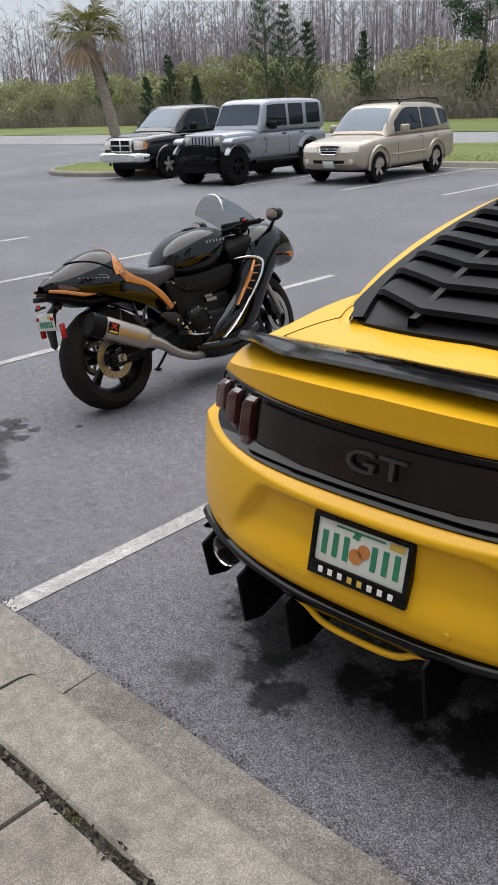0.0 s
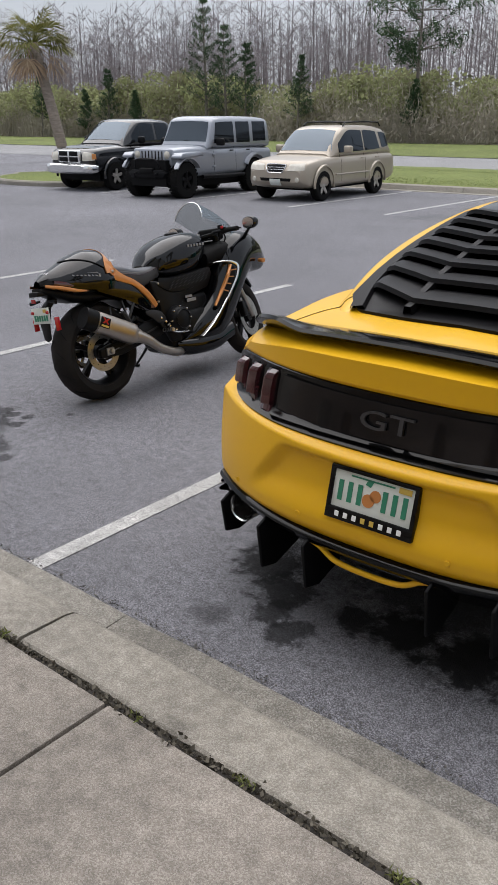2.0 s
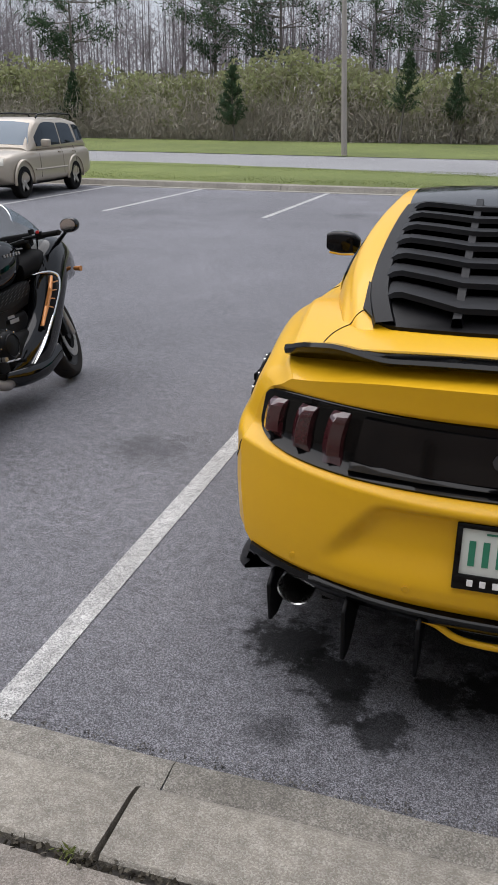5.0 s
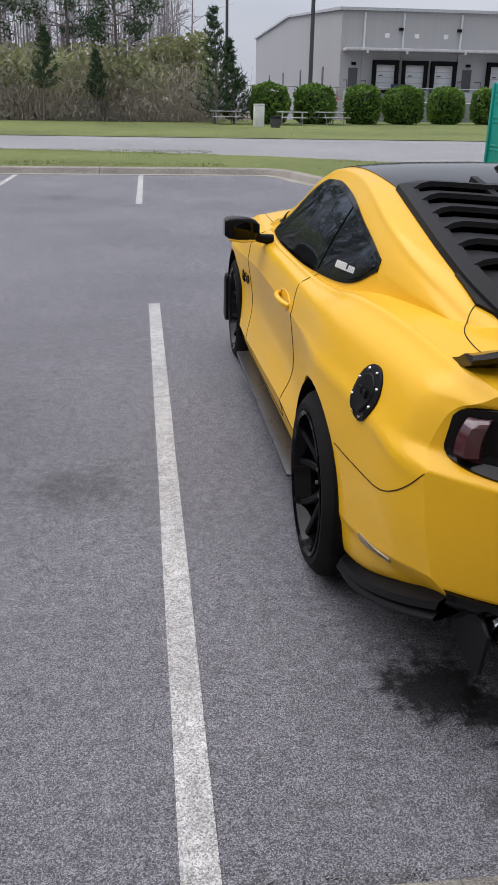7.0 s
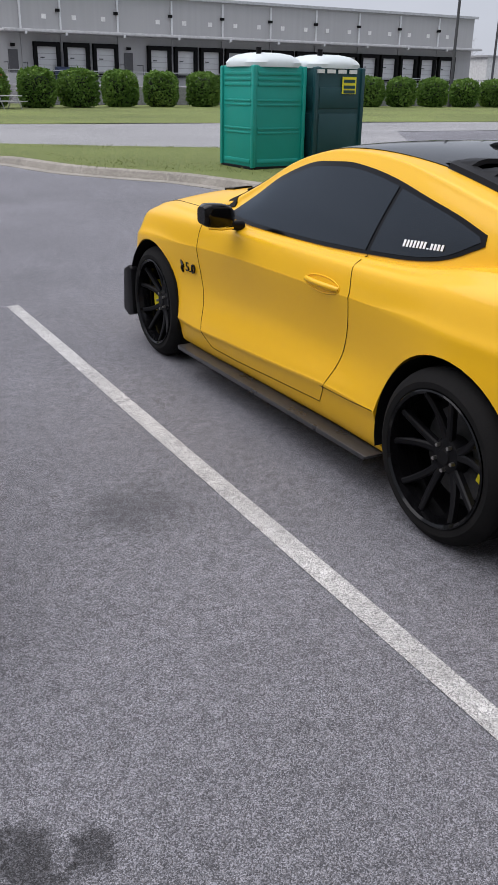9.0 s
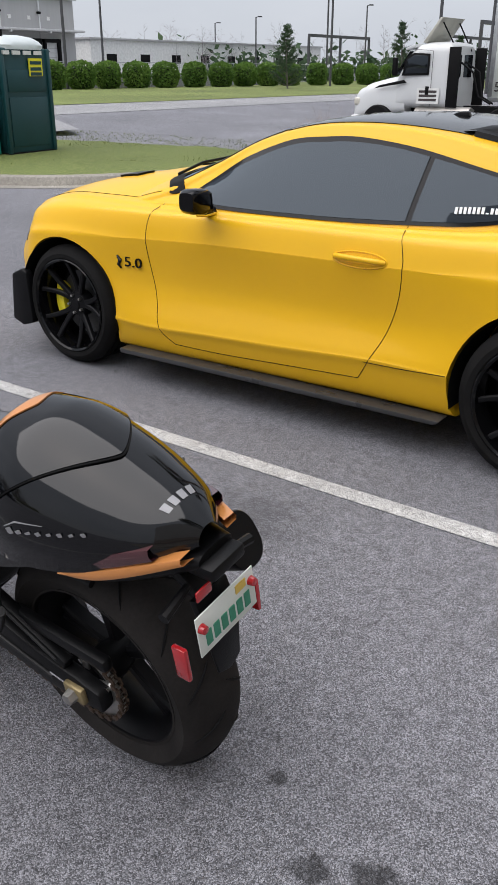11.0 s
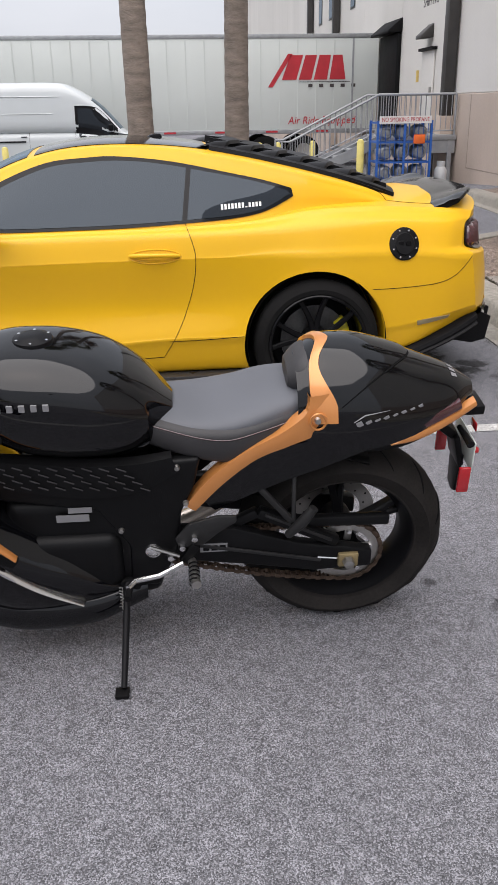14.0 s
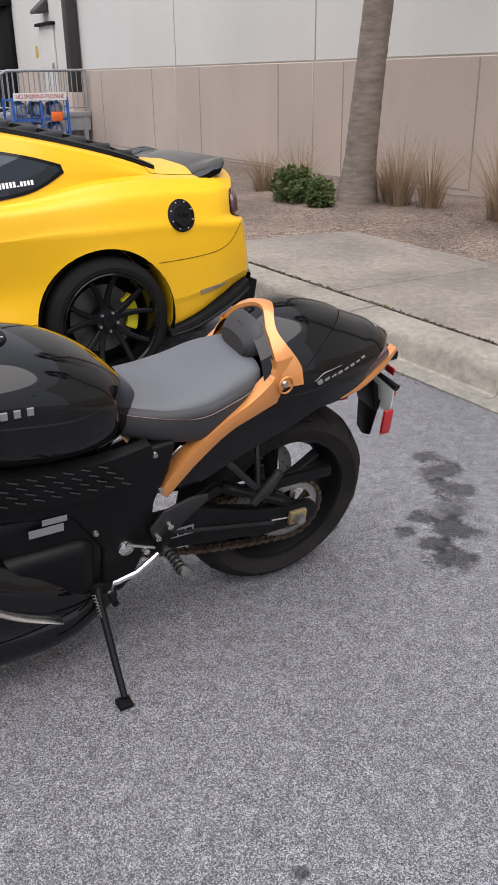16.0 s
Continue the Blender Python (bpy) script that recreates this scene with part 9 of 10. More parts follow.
for x, y in ((120, 75), (135, 60), (100, 40)):
    g = thing("pipe_gantry", "dark steel gantry in the distance", "gantry", (x, y, 0))
    part("beam", box(-9, 9, -0.2, 0.2, 6.2, 6.6), DARK_POLE, g)
    for k in (-9, 0, 9):
        part("leg", box(k - 0.15, k + 0.15, -0.15, 0.15, 0, 6.2), DARK_POLE, g)
far = []
for i in range(260):
    a = rng.uniform(0, 1)
    bare_tree(70 + 130 * a, 150 - 170 * a + rng.uniform(-12, 12), rng.uniform(5, 9), far)
tagged(shape("distant_wood", thin_tubes(far), BARE_BARK, smooth=0), "distant bare trees on the horizon", "trees", kind="stuff")
c = np.array([(70 + 130 * a, 150 - 170 * a, z) for a, z in zip(rng.uniform(0, 1, 9000), np.abs(rng.normal(0, 2.0, 9000)))]) + rng.normal(0, 3, (9000, 3)) * np.array([1, 1, 0.15])
v, f = blades(c, 1.1, 0.3, 0.6)
cloud_of("distant_thicket", v, f, PINE, None, "distant dark treeline", "trees", "stuff")
for x, y, h in ((66, 48, 5.5), (77, 42, 6), (86, 40, 5)):
    pine(x, y, h, 0.05, int(x), 1.1, False, "dark columnar evergreen in the hedge")

# picnic tables and small things on the far grass
TABLE_TOP = material("grey_picnic_boards", (0.42, 0.42, 0.40), 0.7, 0, 0.1, 4, 60)


def picnic(x, y, turn):
    t = thing("picnic_table", "grey picnic table with attached benches on grass", "table", (x, y, 0.05), turn, "picnic tables")
    part("tabletop", box(-0.9, 0.9, -0.38, 0.38, 0.72, 0.77, 0.01), TABLE_TOP, t)
    for s in (-1, 1):
        part("bench", box(-0.9, 0.9, s * 0.75 - 0.14, s * 0.75 + 0.14, 0.43, 0.47, 0.01), TABLE_TOP, t)
    for s in (-1, 1):
        for k in (-1, 1):
            part("leg", tube([(s * 0.6, k * 0.3, 0.72), (s * 0.6, k * 0.72, 0.0)], 0.03, 6), GALV, t)
        part("brace", tube([(s * 0.6, -0.8, 0.43), (s * 0.6, 0.8, 0.43)], 0.025, 6), GALV, t)


picnic(3.0, 51.2, 8)
picnic(7.0, 51.0, -5)
picnic(9.6, 52.4, 20)
box_thing = thing("utility_box", "pale grey utility cabinet on grass", "box", (4.6, 47.6, 0.03))
part("cabinet", box(-0.28, 0.28, -0.25, 0.25, 0, 1.15, 0.03), PALE_SIGN, box_thing)
part("lid", box(-0.3, 0.3, -0.27, 0.27, 1.15, 1.22, 0.02), GREY_LIGHT, box_thing)
bin_thing = thing("trash_bin", "dark low bin on grass", "bin", (5.4, 46.6, 0.03))
part("barrel", lathe([(0.0, 0), (0.26, 0), (0.30, 0.5), (0.0, 0.52)], "z", 18), DARK_POLE, bin_thing)
part("lid", lathe([(0.32, 0.5), (0.25, 0.62), (0.0, 0.66)], "z", 18), MATT_BLACK, bin_thing)

# portable toilets
def toilet(name, label, place, turn, skin, lidmat, face):
    t = thing(name, label, "portable toilet", place, turn, "portable toilets")
    t.matrix_basis = t.matrix_basis @ Matrix.Diagonal((1, 1, 0.94, 1))
    w = 0.56
    part("base", box(-w - 0.03, w + 0.03, -w - 0.03, w + 0.03, 0.0, 0.10, 0.02), MATT_BLACK, t)
    part("wall_shell", box(-w, w, -w, w, 0.08, 1.98, 0.035, 3), skin, t)
    rows = []
    for k, (s, z) in enumerate(((1.06, 1.95), (1.07, 2.03), (0.98, 2.10), (0.78, 2.17), (0.45, 2.21), (0.02, 2.22))):
        rows.append([(w * s * math.copysign(abs(math.cos(a)) ** 0.45, math.cos(a)), w * s * math.copysign(abs(math.sin(a)) ** 0.45, math.sin(a)), z) for a in np.linspace(0, 2 * math.pi, 40, endpoint=False)])
    part("roof", sheet(rows, closed=True), lidmat, t, "translucent pale domed roof", 40)
    part("vent_pipe", lathe([(0.05, 2.1), (0.05, 2.30), (0.0, 2.30)], "z", 12, (-0.3, -0.3, 0)), MATT_BLACK, t)
    for s, ax in ((-1, "x"), (1, "x"), (-1, "y"), (1, "y")):
        for z0, z1 in face:
            g = box(-w * 0.84, w * 0.84, w - 0.004, w + 0.016, z0, z1, 0.008)
            m = {("y", 1): 0, ("y", -1): 180, ("x", 1): -90, ("x", -1): 90}[(ax, s)]
            part("rib", moved(g, pose(0, 0, 0, 0, 0, m)), skin, t)
    for sx in (-1, 1):
        for sy in (-1, 1):
            part("corner_post", box(sx * w - 0.04, sx * w + 0.04, sy * w - 0.04, sy * w + 0.04, 0.08, 1.97, 0.02), skin, t)
    return t


TEAL = material("teal_plastic", (0.002, 0.27, 0.22), 0.45, 0, 0.08, 1.2, 60, 0.1)
DARK_TEAL = material("dark_green_plastic", (0.005, 0.048, 0.056), 0.45, 0, 0.15, 1.2, 60, 0.1)
LID = material("milky_plastic_roof", (0.55, 0.60, 0.60), 0.5, 0, 0.08, 3, 60)
toilet("portable_toilet", "teal green portable toilet with pale domed roof", (5.5, 14.1, 0.10), 3.8, TEAL, LID, ((0.16, 0.24), (0.72, 0.76), (0.80, 0.84), (1.24, 1.28), (1.32, 1.36), (1.60, 1.66), (1.70, 1.76), (1.80, 1.86)))
pt = toilet("portable_toilet", "dark green portable toilet with pale roof and yellow sign", (6.80, 14.05, 0.10), 3.8, DARK_TEAL, LID, ((0.2, 1.1), (1.2, 1.6)))
sign = part("sign", box(0.05, 0.38, -0.60, -0.585, 1.48, 1.80), material("yellow_sign", (0.75, 0.68, 0.02), 0.5), pt, "yellow sign with unreadable print")
for z in (1.72, 1.61, 1.52):
    part("print_bar", box(0.08, 0.35, -0.606, -0.598, z - 0.03, z + 0.03), DARK_TEAL, sign)
for i in range(4):
    part("vent_slot", box(-0.48 + 0.26 * i - 0.09, -0.48 + 0.26 * i + 0.09, -0.60, -0.57, 1.86, 1.93), PALE_SIGN, pt)

# truck court
COURT = -0.45
TRAILER_WHITE = material("trailer_white_panel", (0.56, 0.59, 0.565), 0.4, 0, 0.05, 0.6, 30, 0.05)
RED_MARK = material("red_marking", (0.42, 0.02, 0.03), 0.45)
DARK_MARK = material("dark_marking", (0.05, 0.04, 0.04), 0.5)
tr = thing("box_trailer", "long white box trailer backed up to the dock", "trailer", (24.4, -4.3, COURT))
part("box_shell", box(0, 2.6, -0.86, 16.0, 1.15, 4.10, 0.03), TRAILER_WHITE, tr)
part("top_rail", box(-0.02, 2.62, -0.86, 16.02, 4.0, 4.13, 0.01), GALV, tr)
part("bottom_rail", box(-0.03, 2.63, -0.86, 16.0, 1.10, 1.24, 0.01), GALV, tr)
part("rear_frame", box(-0.02, -0.002, -0.03, 0.03, 1.25, 3.99), GALV, tr)
part("nose_cap", box(-0.015, 2.615, 15.86, 16.02, 1.25, 3.99, 0.02), GALV, tr)
for i in range(25):
    part("panel_rib", box(-0.012, -0.001, 0.6 + 0.61 * i, 0.63 + 0.61 * i, 1.26, 3.98), TRAILER_WHITE, tr)
for i in range(9):
    part("reflector_tape", box(-0.036, -0.031, 0.8 + 1.7 * i, 1.2 + 1.7 * i, 1.14, 1.20), RED_MARK, tr)
part("underride_bar", box(0.1, 2.5, 0.1, 0.2, 0.45, 0.6), GALV, tr)
for y in (1.6, 2.9):
    for s in (0.15, 2.45):
        part("tyre", lathe([(0.28, -0.14), (0.48, -0.14), (0.52, -0.10), (0.52, 0.10), (0.48, 0.14), (0.28, 0.14)], "x", 28, (s, y, 0.52)), RUBBER, tr)
        part("wheel_disc", lathe([(0.0, -0.06), (0.28, -0.10), (0.28, 0.1)], "x", 24, (s, y, 0.52)), ALLOY, tr)
for s in (0.4, 2.2):
    part("landing_leg", box(s - 0.06, s + 0.06, 13.0, 13.12, 0.0, 1.15), GALV, tr)
    part("landing_foot", box(s - 0.15, s + 0.15, 12.9, 13.22, 0.0, 0.05), GALV, tr)
face_west = lambda x, y, z: Matrix.Translation((x, y, z)) @ Matrix.Rotation(radians(-90), 4, "Z") @ Matrix.Rotation(radians(90), 4, "X")
lettering("53", 0.42, DARK_MARK, "length_mark", tr, face_west(-0.015, 15.6, 1.55), 0.002, "dark number on the trailer side")
lettering("Air Ride Equipped", 0.34, RED_MARK, "ride_mark", tr, face_west(-0.015, 1.02, 1.50), 0.002, "dark red lettering", 2.3, 0.2)
# the hire firm's mark, as plain slanted shapes
MARK_Y = -0.42
logo = [[(3.24, 2.50), (3.08, 2.50), (2.42, 3.50), (2.58, 3.50)], [(2.78, 2.72), (2.30, 2.72), (2.08, 3.46), (2.50, 3.46)], [(2.22, 2.72), (1.80, 2.72), (1.62, 3.46), (2.00, 3.46)], [(1.72, 2.72), (1.28, 2.72), (1.16, 3.46), (1.54, 3.46)], [(1.20, 2.72), (0.66, 2.72), (0.78, 3.46), (1.08, 3.46)]]
for o in logo:
    part("logo_shape", prism([(y + MARK_Y, z + 0.04) for y, z in o], -0.016, -0.0125, "x"), RED_MARK, tr)
part("logo_line", box(-0.016, -0.0125, 0.5 + MARK_Y, 2.2 + MARK_Y, 2.685, 2.705), DARK_MARK, tr)
for i in range(5):
    part("logo_bar", box(-0.016, -0.0125, 0.32 + MARK_Y + 0.36 * i, 0.46 + MARK_Y + 0.36 * i, 2.53, 2.63), DARK_MARK, tr)

VAN_WHITE = material("white_van_paint", (0.49, 0.52, 0.525), 0.3, 0, 0.03, 1, 60, coat=0.25)
van, vn, vs = vehicle("cargo_van", "white high-roof cargo van parked before the trailer", (21.4, 9.1, COURT), 180, VAN_WHITE, dict(
    width=2.06, tyre=0.35, tyre_w=0.22, rim=0.21, rim_mat=ALLOY, spokes=5, axles=(1.35, 5.62), btaper=0.02,
    by=[0.0, 0.05, 1.0, 5.2, 5.9, 6.3, 6.55, 6.7], btop=[1.35, 1.38, 1.40, 1.40, 1.32, 1.20, 1.04, 0.78], blow=[0.42, 0.36, 0.32, 0.30, 0.30, 0.32, 0.36, 0.45], bw=[0.97, 0.99, 1.0, 1.0, 0.99, 0.96, 0.88, 0.75],
    cy=[0.03, 0.08, 1.0, 3.8, 4.3, 4.65, 5.3, 5.95, 6.15], ctop=[2.52, 2.62, 2.67, 2.68, 2.64, 2.50, 2.06, 1.36, 1.15], cw=[0.98, 0.99, 1.0, 1.0, 1.0, 0.99, 0.98, 0.96, 0.94], tumble=0.13, belt=1.36,
    windows=[([(4.70, 1.98), (5.05, 1.97), (5.30, 1.86), (5.70, 1.46)], [(4.70, 1.24), (5.05, 1.20), (5.35, 1.18), (5.74, 1.16)])],
    seams=(4.6, 3.3, 5.85), sill=0.45, handles=(4.80, 3.15), mirror=5.62, glass=DARK_PANE, screen_glass=DARK_PANE, handle_mat=SATIN_BLACK, mirror_mat=SATIN_BLACK, flare_mat=SATIN_BLACK, flare=0.012, flare_h=0.03,
    screen=([(-0.75, 2.20), (0, 2.25), (0.75, 2.20)], [(-0.85, 1.42), (0, 1.44), (0.85, 1.42)])))
for s in (-1, 1):
    part("tail_lamp", box(s * 0.99 - 0.045, s * 0.99 + 0.045, -0.03, 0.12, 0.95, 1.35, 0.02), BRIGHT_RED, van)
    part("side_rail", box(s * 1.03 - 0.015, s * 1.03 + 0.015, 1.45, 3.2, 1.10, 1.14, 0.01), SATIN_BLACK, van)
    part("headlamp", laid([(6.05, 1.12), (6.3, 1.10), (6.52, 1.0)], [(6.2, 0.86), (6.35, 0.82), (6.56, 0.80)], 8, 4, vs(s), 0.012, 0.03), LAMP, van)
    part("lamp_cover", laid([(6.02, 1.15), (6.3, 1.13), (6.55, 1.02)], [(6.17, 0.84), (6.34, 0.79), (6.6, 0.77)], 8, 4, vs(s), 0.004, 0.03), SATIN_BLACK, van)
    part("window_frame", laid([(4.62, 2.05), (5.05, 2.04), (5.34, 1.92), (5.80, 1.44)], [(4.62, 1.18), (5.05, 1.14), (5.35, 1.12), (5.82, 1.10)], 10, 6, vs(s), 0.003, 0.006), SATIN_BLACK, van)
    part("panel_groove", tube([vs(s)(y, 1.85, 0.002) for y in np.linspace(0.2, 4.0, 10)], 0.012, 5), VAN_WHITE, van)
    part("panel_groove", tube([vs(s)(y, 2.30, 0.002) for y in np.linspace(0.1, 4.2, 10)], 0.016, 5), VAN_WHITE, van)

# day-cab tractor
tk = thing("tractor_truck", "white day-cab tractor truck standing without trailer", "truck", (22.8, 9.0, COURT), 0)
TRUCK_WHITE = material("truck_white_paint", (0.60, 0.61, 0.61), 0.3, 0, 0.04, 1, 60, coat=0.3)
cabg = tapered([2.98, 3.03, 3.5, 4.05, 4.4, 4.72], [2.74, 2.82, 2.86, 2.80, 2.5, 1.95], [0.95] * 6, [1.02, 1.04, 1.05, 1.04, 1.02, 0.98], 0.08, 30, 32, 0.3, 0.3)
part("cab", cabg, TRUCK_WHITE, tk, "white truck cab", 40)
part("hood", tapered([4.4, 4.8, 5.4, 5.95, 6.25, 6.36], [1.96, 1.90, 1.78, 1.60, 1.35, 1.0], [0.75, 0.7, 0.62, 0.55, 0.50, 0.55], [1.0, 0.99, 1.02, 1.02, 0.92, 0.75], 0.10, 30, 32, 0.42, 0.42), TRUCK_WHITE, tk, "white sloping hood", 40)
part("bumper", box(-1.05, 1.05, 6.0, 6.35, 0.32, 0.72, 0.10, 3), TRUCK_WHITE, tk)
for s in (-1, 1):
    part("side_window", prism([(3.66, 1.98), (3.66, 2.46), (4.12, 2.49), (4.36, 2.36), (4.46, 1.96)], s * 1.0, s * 1.052, "x", 0.01), TINT, tk)
    part("window_frame", prism([(3.61, 1.92), (3.61, 2.52), (4.14, 2.55), (4.41, 2.40), (4.53, 1.90)], s * 1.0, s * 1.046, "x", 0.01), MATT_BLACK, tk)
    part("door_gap", tube([(s * 1.047, 3.5, 1.0), (s * 1.047, 3.5, 2.6), (s * 1.03, 4.2, 2.66)], 0.008, 5), MATT_BLACK, tk)
    part("door_grip", box(s * 1.06 - 0.02, s * 1.06 + 0.02, 3.55, 3.68, 1.35, 1.6, 0.02), MATT_BLACK, tk)
    part("mirror", box(s * 1.2 - 0.08, s * 1.2 + 0.08, 4.62, 4.76, 1.9, 2.42, 0.03), MATT_BLACK, tk)
    part("mirror_arm", tube([(s * 1.0, 4.5, 2.1), (s * 1.2, 4.69, 2.1)], 0.03, 6), MATT_BLACK, tk)
    part("hood_stripe", prism([(4.35, 1.70), (4.45, 1.78), (5.3, 1.62), (5.5, 1.52)], s * 1.0, s * 1.035, "x", 0.01), MATT_BLACK, tk)
    part("headlamp", box(s * 0.8 - 0.16, s * 0.8 + 0.16, 6.02, 6.26, 1.0, 1.25, 0.06, 3), LAMP, tk)
    part("fuel_tank", lathe([(0.0, 2.2), (0.32, 2.2), (0.34, 2.25), (0.34, 3.95), (0.32, 4.0), (0.0, 4.0)], "y", 28, (s * 0.82, 0, 0.68)), ALLOY, tk, "polished round fuel tank")
    part("step", box(s * 1.0 - 0.16, s * 1.0 + 0.16, 3.0, 4.2, 0.42, 0.48, 0.02), ALLOY, tk)
    part("frame_rail", box(s * 0.42 - 0.05, s * 0.42 + 0.05, -1.2, 4.5, 0.75, 1.02), MATT_BLACK, tk)
    for y in (5.3,):
        part("tyre", lathe([(0.29, -0.14), (0.48, -0.14), (0.52, -0.1), (0.52, 0.1), (0.48, 0.14), (0.29, 0.14)], "x", 30, (s * 0.98, y, 0.52)), RUBBER, tk)
        part("wheel_disc", lathe([(0.0, s * 0.13), (0.1, s * 0.14), (0.14, s * 0.06), (0.27, s * 0.05), (0.29, s * 0.13)], "x", 28, (s * 0.98, y, 0.52)), ALLOY, tk)
    for y in (-0.2, 1.1):
        part("tyre", lathe([(0.29, -0.3), (0.48, -0.3), (0.52, -0.26), (0.52, 0.26), (0.48, 0.3), (0.29, 0.3)], "x", 30, (s * 0.85, y, 0.52)), RUBBER, tk)
        part("wheel_disc", lathe([(0.0, s * 0.18), (0.12, s * 0.2), (0.27, s * 0.22), (0.29, s * 0.29)], "x", 28, (s * 0.85, y, 0.52)), ALLOY, tk)
    part("mud_guard", box(s * 0.85 - 0.3, s * 0.85 + 0.3, -0.95, -0.92, 0.4, 1.0), MATT_BLACK, tk)
    part("air_line", tube([(s * 0.2, 2.97, 2.3), (s * 0.25, 2.5, 2.0), (s * 0.15, 2.3, 1.3), (s * 0.1, 1.9, 1.1)], 0.03, 6), MATT_BLACK, tk)
    part("side_extender", box(s * 1.0 - 0.03, s * 1.0 + 0.03, 2.62, 2.99, 1.0, 2.70, 0.02), MATT_BLACK, tk)
    part("rear_window", box(s * 0.42 - 0.3, s * 0.42 + 0.3, 2.955, 2.99, 1.85, 2.5, 0.02), TINT, tk)
    part("fairing_strut", tube([(s * 0.6, 3.46, 3.4), (s * 0.55, 2.95, 2.6)], 0.022, 6), MATT_BLACK, tk)
part("roof_fairing", prism([(4.0, 2.84), (3.48, 3.52), (3.38, 3.53), (3.88, 2.82)], -0.8, 0.8, "x", 0.02), material("weathered_fairing", (0.45, 0.44, 0.38), 0.5), tk)
part("sun_visor", prism([(4.15, 2.80), (4.5, 2.68), (4.48, 2.63), (4.15, 2.70)], -0.95, 0.95, "x", 0.01), TRUCK_WHITE, tk)
part("windshield", prism([(4.36, 2.60), (4.80, 1.96), (4.78, 1.94), (4.32, 2.58)], -0.9, 0.9, "x"), TINT, tk)
part("fifth_wheel", box(-0.45, 0.45, 0.0, 0.9, 1.02, 1.2, 0.04), MATT_BLACK, tk)
part("grille", prism([(-0.55, 0.7), (0.55, 0.7), (0.62, 1.3), (-0.62, 1.3)], 6.2, 6.3, "y", 0.03), MATT_BLACK, tk)
ds = part("door_sign", box(-1.072, -1.055, 3.2, 3.95, 1.10, 1.55), PALE_SIGN, tk, "white door sign with unreadable print")
for z in (1.45, 1.33, 1.21):
    part("print_bar", box(-1.078, -1.07, 3.28, 3.87, z - 0.035, z + 0.035), DARK_MARK, ds)

# dock side: stairs, landing, rails, bollards, propane cage, door, downspout
STAIR_GREY = material("grey_painted_steel", (0.30, 0.31, 0.32), 0.5, 0.2, 0.12, 5, 60)
st = thing("dock_stairs", "grey steel stairs with railings up to the dock door", "stairs", (0, 0, 0))
part("landing", box(15.9, 17.3, -5.15, -3.2, 0.70, 0.82, 0.01), STAIR_GREY, st)
part("landing_skirt", box(15.92, 17.28, -5.13, -3.22, 0.40, 0.70), STAIR_GREY, st)
for s in (15.95, 17.25):
    part("stringer", prism([(-3.2, 0.82), (-3.2, 0.55), (-1.15, -0.32), (-1.0, -0.32), (-1.0, -0.15)], s - 0.03, s + 0.03, "x"), STAIR_GREY, st)
    for y in (-5.0, -3.3):
        part("post", box(s - 0.05, s + 0.05, y - 0.05, y + 0.05, -0.35, 0.72), STAIR_GREY, st)
    part("handrail", tube([(s, -5.1, 1.75), (s, -3.2, 1.75), (s, -1.05, 0.72), (s, -0.85, 0.72), (s, -0.85, 0.3)], 0.028, 8), STAIR_GREY, st)
    part("bottom_rail", tube([(s, -5.1, 0.92), (s, -3.2, 0.92), (s, -1.05, -0.08)], 0.02, 6), STAIR_GREY, st)
    for y in np.arange(-5.0, -1.05, 0.13):
        top = 1.75 if y < -3.2 else 1.75 - (y + 3.2) * 0.479
        part("baluster", tube([(s, y, top), (s, y, top - 0.83)], 0.011, 4), STAIR_GREY, st, smooth=0)
for i in range(6):
    y = -3.05 + 0.33 * i
    z = 0.66 - 0.165 * i
    part("tread", box(15.98, 17.22, y - 0.15, y + 0.16, z - 0.03, z), STAIR_GREY, st)
part("end_rail", tube([(15.95, -5.1, 1.75), (15.95, -5.1, 0.8)], 0.028, 8), STAIR_GREY, st)
BOLLARD = material("worn_yellow_bollard", (0.68, 0.58, 0.18), 0.6, 0, 0.15, 4, 60)
for x, y in ((14.9, -2.55), (17.6, -0.95), (18.3, -0.55), (19.6, -2.2), (16.5, 7.9), (17.5, 7.6), (18.6, 6.2)):
    b = thing("bollard", "worn yellow concrete-filled bollard", "bollard", (x, y, rise(x, y)), 0, "yellow bollards")
    part("post", lathe([(0.085, 0.0), (0.085, 0.98), (0.06, 1.03), (0.0, 1.05)], "z", 20), BOLLARD, b)
BLUE = material("blue_cage_paint", (0.02, 0.10, 0.38), 0.5, 0, 0.15, 5, 60)
cage = thing("propane_cage", "blue steel cage of propane bottles with warning sign", "cage", (14.7, -4.15, rise(14.7, -4)))
for x in (0, 0.75):
    for y in (0, 0.62, 1.25):
        part("upright", box(x - 0.025, x + 0.025, y - 0.025, y + 0.025, 0, 1.42), BLUE, cage)
for z in (0.08, 0.52, 0.96, 1.38):
    part("shelf", box(0, 0.75, 0, 1.25, z - 0.025, z + 0.015), BLUE, cage)
    for y in np.arange(0.08, 1.25, 0.11):
        if z < 1.3:
            part("bar", tube([(-0.01, y, z), (-0.01, y, z + 0.42)], 0.008, 4), BLUE, cage, smooth=0)
warn = part("warning_sign", box(-0.04, -0.025, 0.02, 1.23, 1.36, 1.52), PALE_SIGN, cage, "white warning sign with red lettering")
lettering("NO SMOKING PROPANE", 0.13, RED_MARK, "warning_text", warn, Matrix.Translation((-0.043, 0.625, 1.44)) @ Matrix.Rotation(radians(-90), 4, "Z") @ Matrix.Rotation(radians(90), 4, "X"), 0.002, "", 1.1)
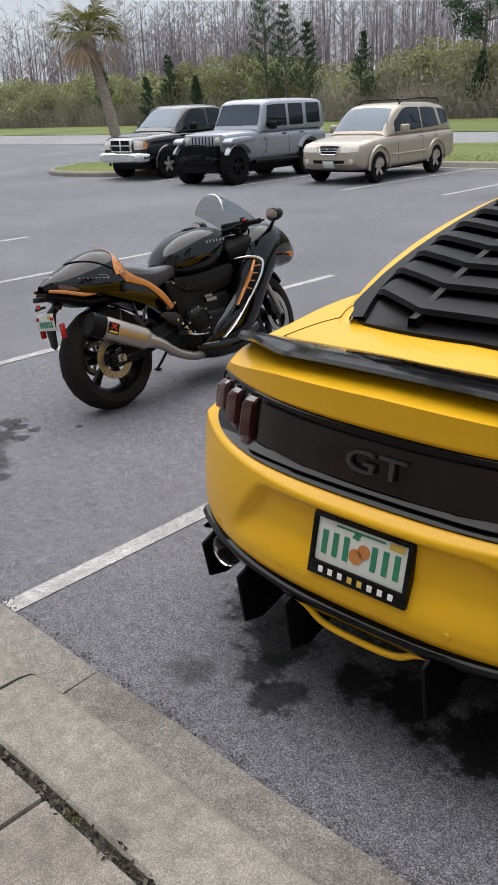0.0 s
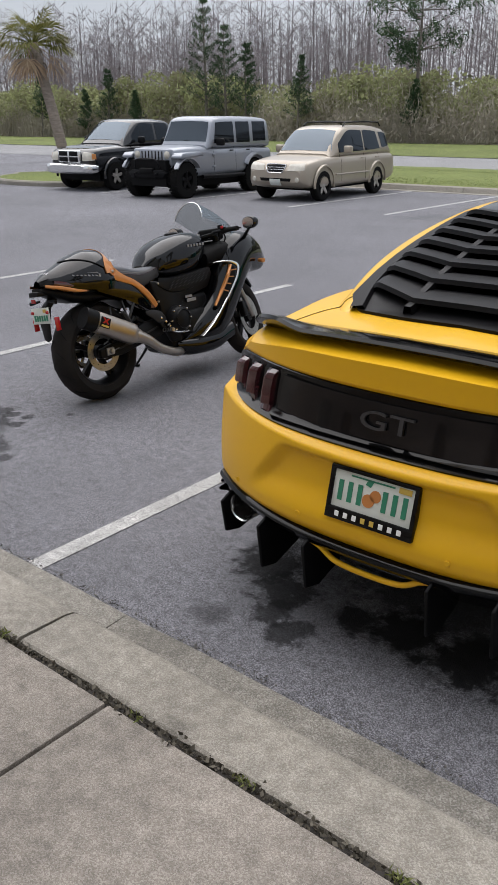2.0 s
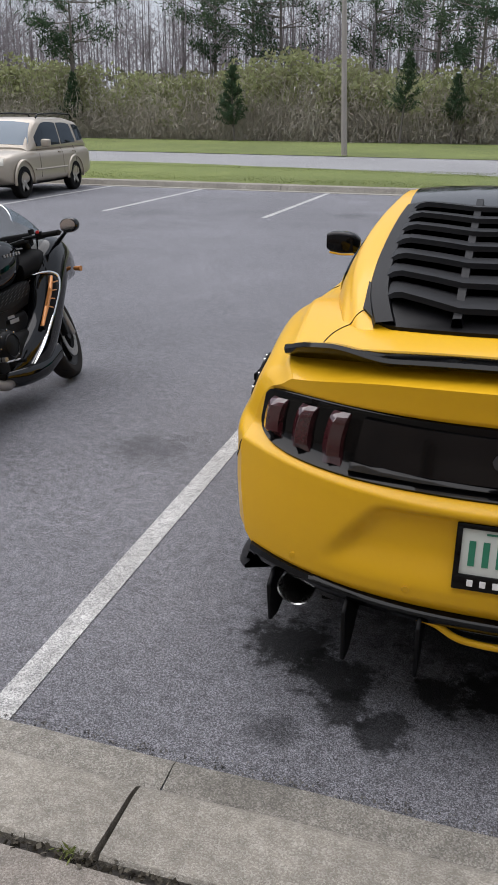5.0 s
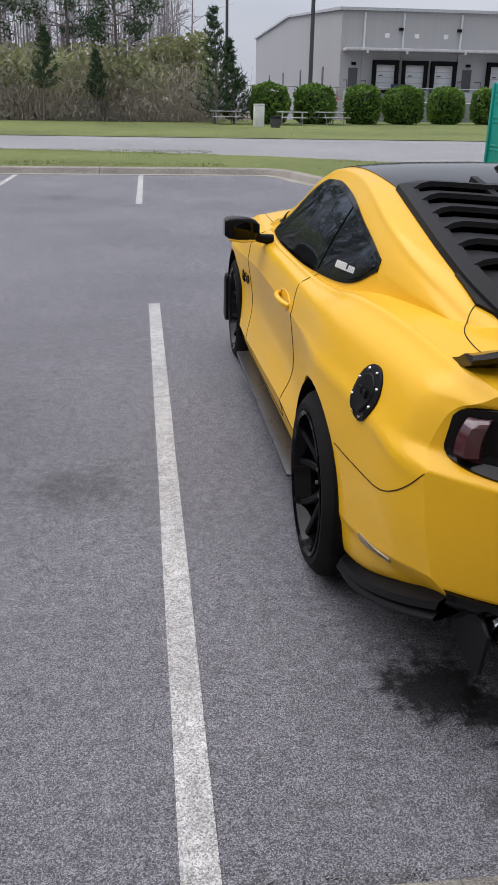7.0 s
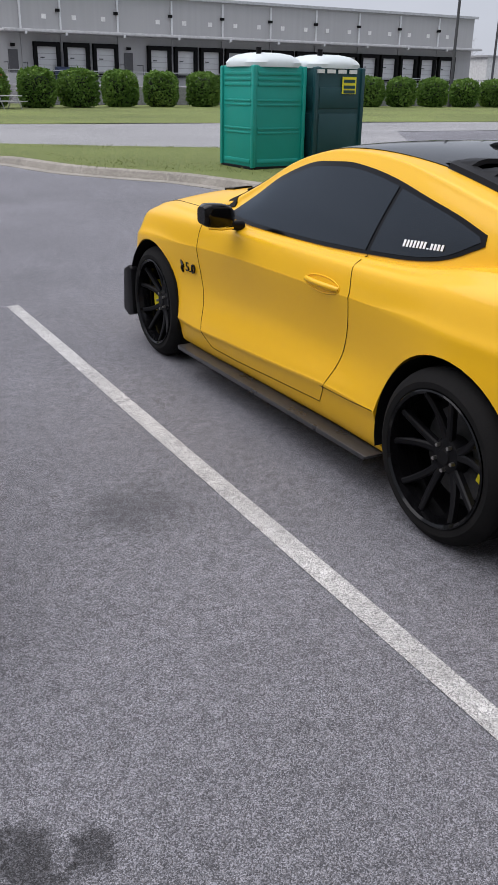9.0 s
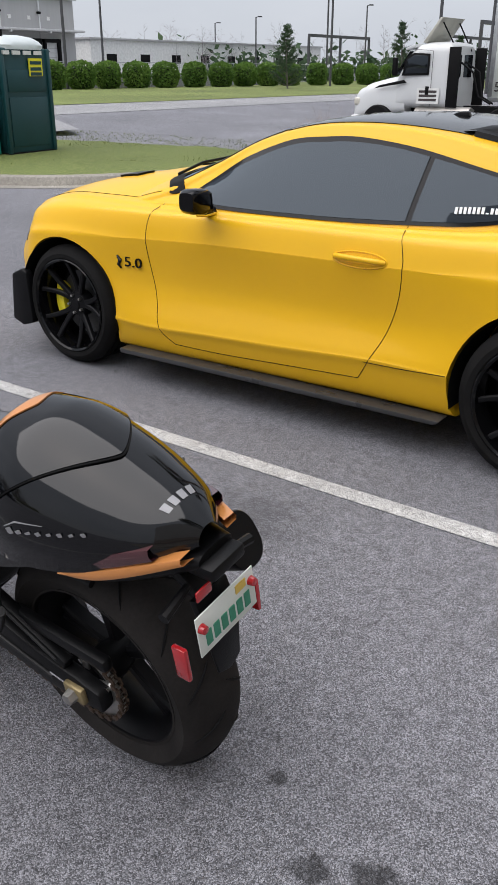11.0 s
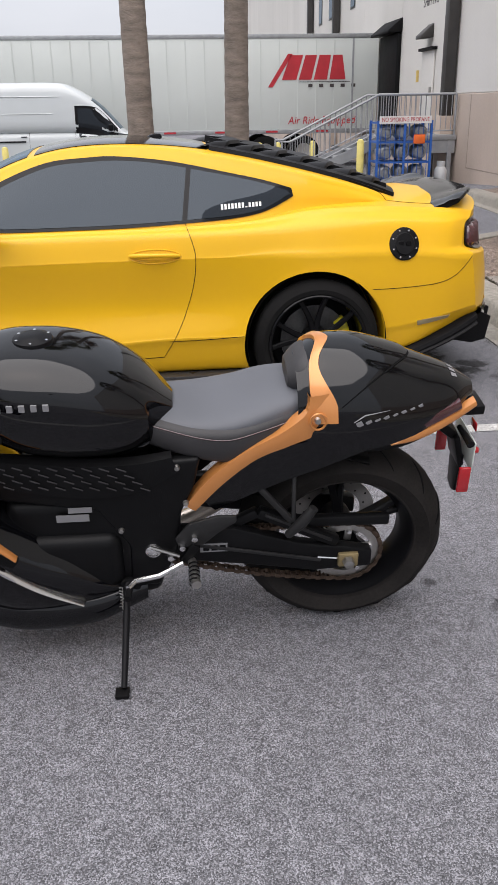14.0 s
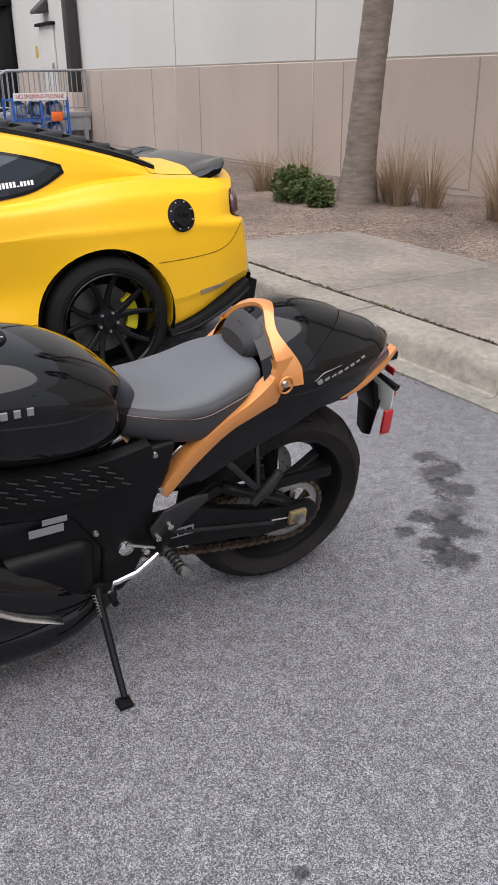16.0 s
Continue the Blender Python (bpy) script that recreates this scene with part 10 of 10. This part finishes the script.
for z in (0.10, 0.54, 0.98):
    for y in (0.22, 0.63, 1.03):
        bt = thing("propane_bottle", "grey propane bottle lying in the cage", "gas bottle", (14.7, -4.15 + y, rise(14.7, -4) + z), 0, "propane bottles")
        part("shell", lathe([(0.0, 0.05), (0.10, 0.05), (0.15, 0.09), (0.16, 0.14), (0.16, 0.55), (0.10, 0.62), (0.0, 0.63)], "x", 22, (0.0, 0, 0.19)), GALV, bt)
        part("collar", lathe([(0.09, 0.02), (0.11, 0.02), (0.11, 0.08), (0.09, 0.08)], "x", 20, (0, 0, 0.19)), GALV, bt)
part("orange_tag", box(-0.06, -0.03, 0.15, 0.42, 0.92, 1.12, 0.02), material("bright_orange_plastic", (0.75, 0.14, 0.02), 0.5), cage)
bt = thing("propane_bottle", "white propane bottle standing on the ground", "gas bottle", (15.1, -4.55, rise(15.1, -4.5)), 0, "propane bottles")
part("shell", lathe([(0.0, 0.0), (0.13, 0.01), (0.15, 0.06), (0.15, 0.32), (0.10, 0.40), (0.0, 0.42)], "z", 24), GREY_LIGHT, bt)
part("collar", lathe([(0.09, 0.38), (0.10, 0.52), (0.085, 0.52), (0.085, 0.40)], "z", 20), GREY_LIGHT, bt)

pd = tagged(new("door_1"), "off-white steel dock door with lamp above", "door", kind="structure")
part("door_leaf", box(18.2, 19.3, WALL_Y + 0.01, WALL_Y + 0.05, 0.82, 2.85, 0.01), OFFWHITE, pd)
part("door_head", box(18.1, 19.4, WALL_Y, WALL_Y + 0.14, 2.85, 2.92), MATT_BLACK, pd)
part("door_lamp", prism([(WALL_Y, 3.15), (WALL_Y + 0.35, 3.12), (WALL_Y + 0.35, 3.2), (WALL_Y, 3.5)], 18.5, 19.0, "x", 0.02), DARK_BROWN, pd)
part("door_handle", box(18.28, 18.36, WALL_Y + 0.05, WALL_Y + 0.10, 1.75, 1.95, 0.01), STEEL, pd)
part("notice", box(19.7, 19.95, WALL_Y + 0.002, WALL_Y + 0.008, 2.1, 2.4), GOLD, pd)
lettering("SHIPPING", 0.34, DARK_MARK, "shipping_sign", pd, Matrix.Translation((18.9, WALL_Y + 0.004, 4.05)) @ Matrix.Rotation(radians(180), 4, "Z") @ Matrix.Rotation(radians(90), 4, "X"), 0.003, "dark lettering on the wall", 1.35)
for x, z0 in ((16.5, 1.25), (31.5, 1.2), (38, 1.2)):
    ds2 = tagged(new("downspout"), "dark brown metal downspout on the wall", "downspout", kind="structure")
    part("pipe", box(x - 0.16, x + 0.16, WALL_Y + 0.032, WALL_Y + 0.30, z0, WALL_TOP, 0.02), DARK_BROWN, ds2)
    part("foot_guard", box(x - 0.22, x + 0.22, WALL_Y + 0.032, WALL_Y + 0.36, -0.5, z0, 0.03), BEIGE, ds2)
seal = tagged(new("dock_shelter"), "black dock shelter round the trailer's end", "dock shelter", kind="structure")
part("side_curtain", box(21.75, 23.9, WALL_Y + 0.002, -5.06, 0.4, 3.5, 0.03), MATT_BLACK, seal)
part("head_curtain", prism([(WALL_Y, 3.52), (-4.75, 3.50), (-4.75, 3.56), (WALL_Y, 3.92)], 21.7, 23.95, "x", 0.02), MATT_BLACK, seal)
for x in (29.0, 33.5, 36):
    w2 = tagged(new("window_1"), "narrow dark window high in the wall", "window", kind="structure")
    part("pane", box(x - 0.35, x + 0.35, WALL_Y + 0.005, WALL_Y + 0.03, 4.9, 6.6), TINT, w2)
    part("frame", box(x - 0.42, x + 0.42, WALL_Y + 0.003, WALL_Y + 0.018, 4.83, 6.67), DARK_BROWN, w2)
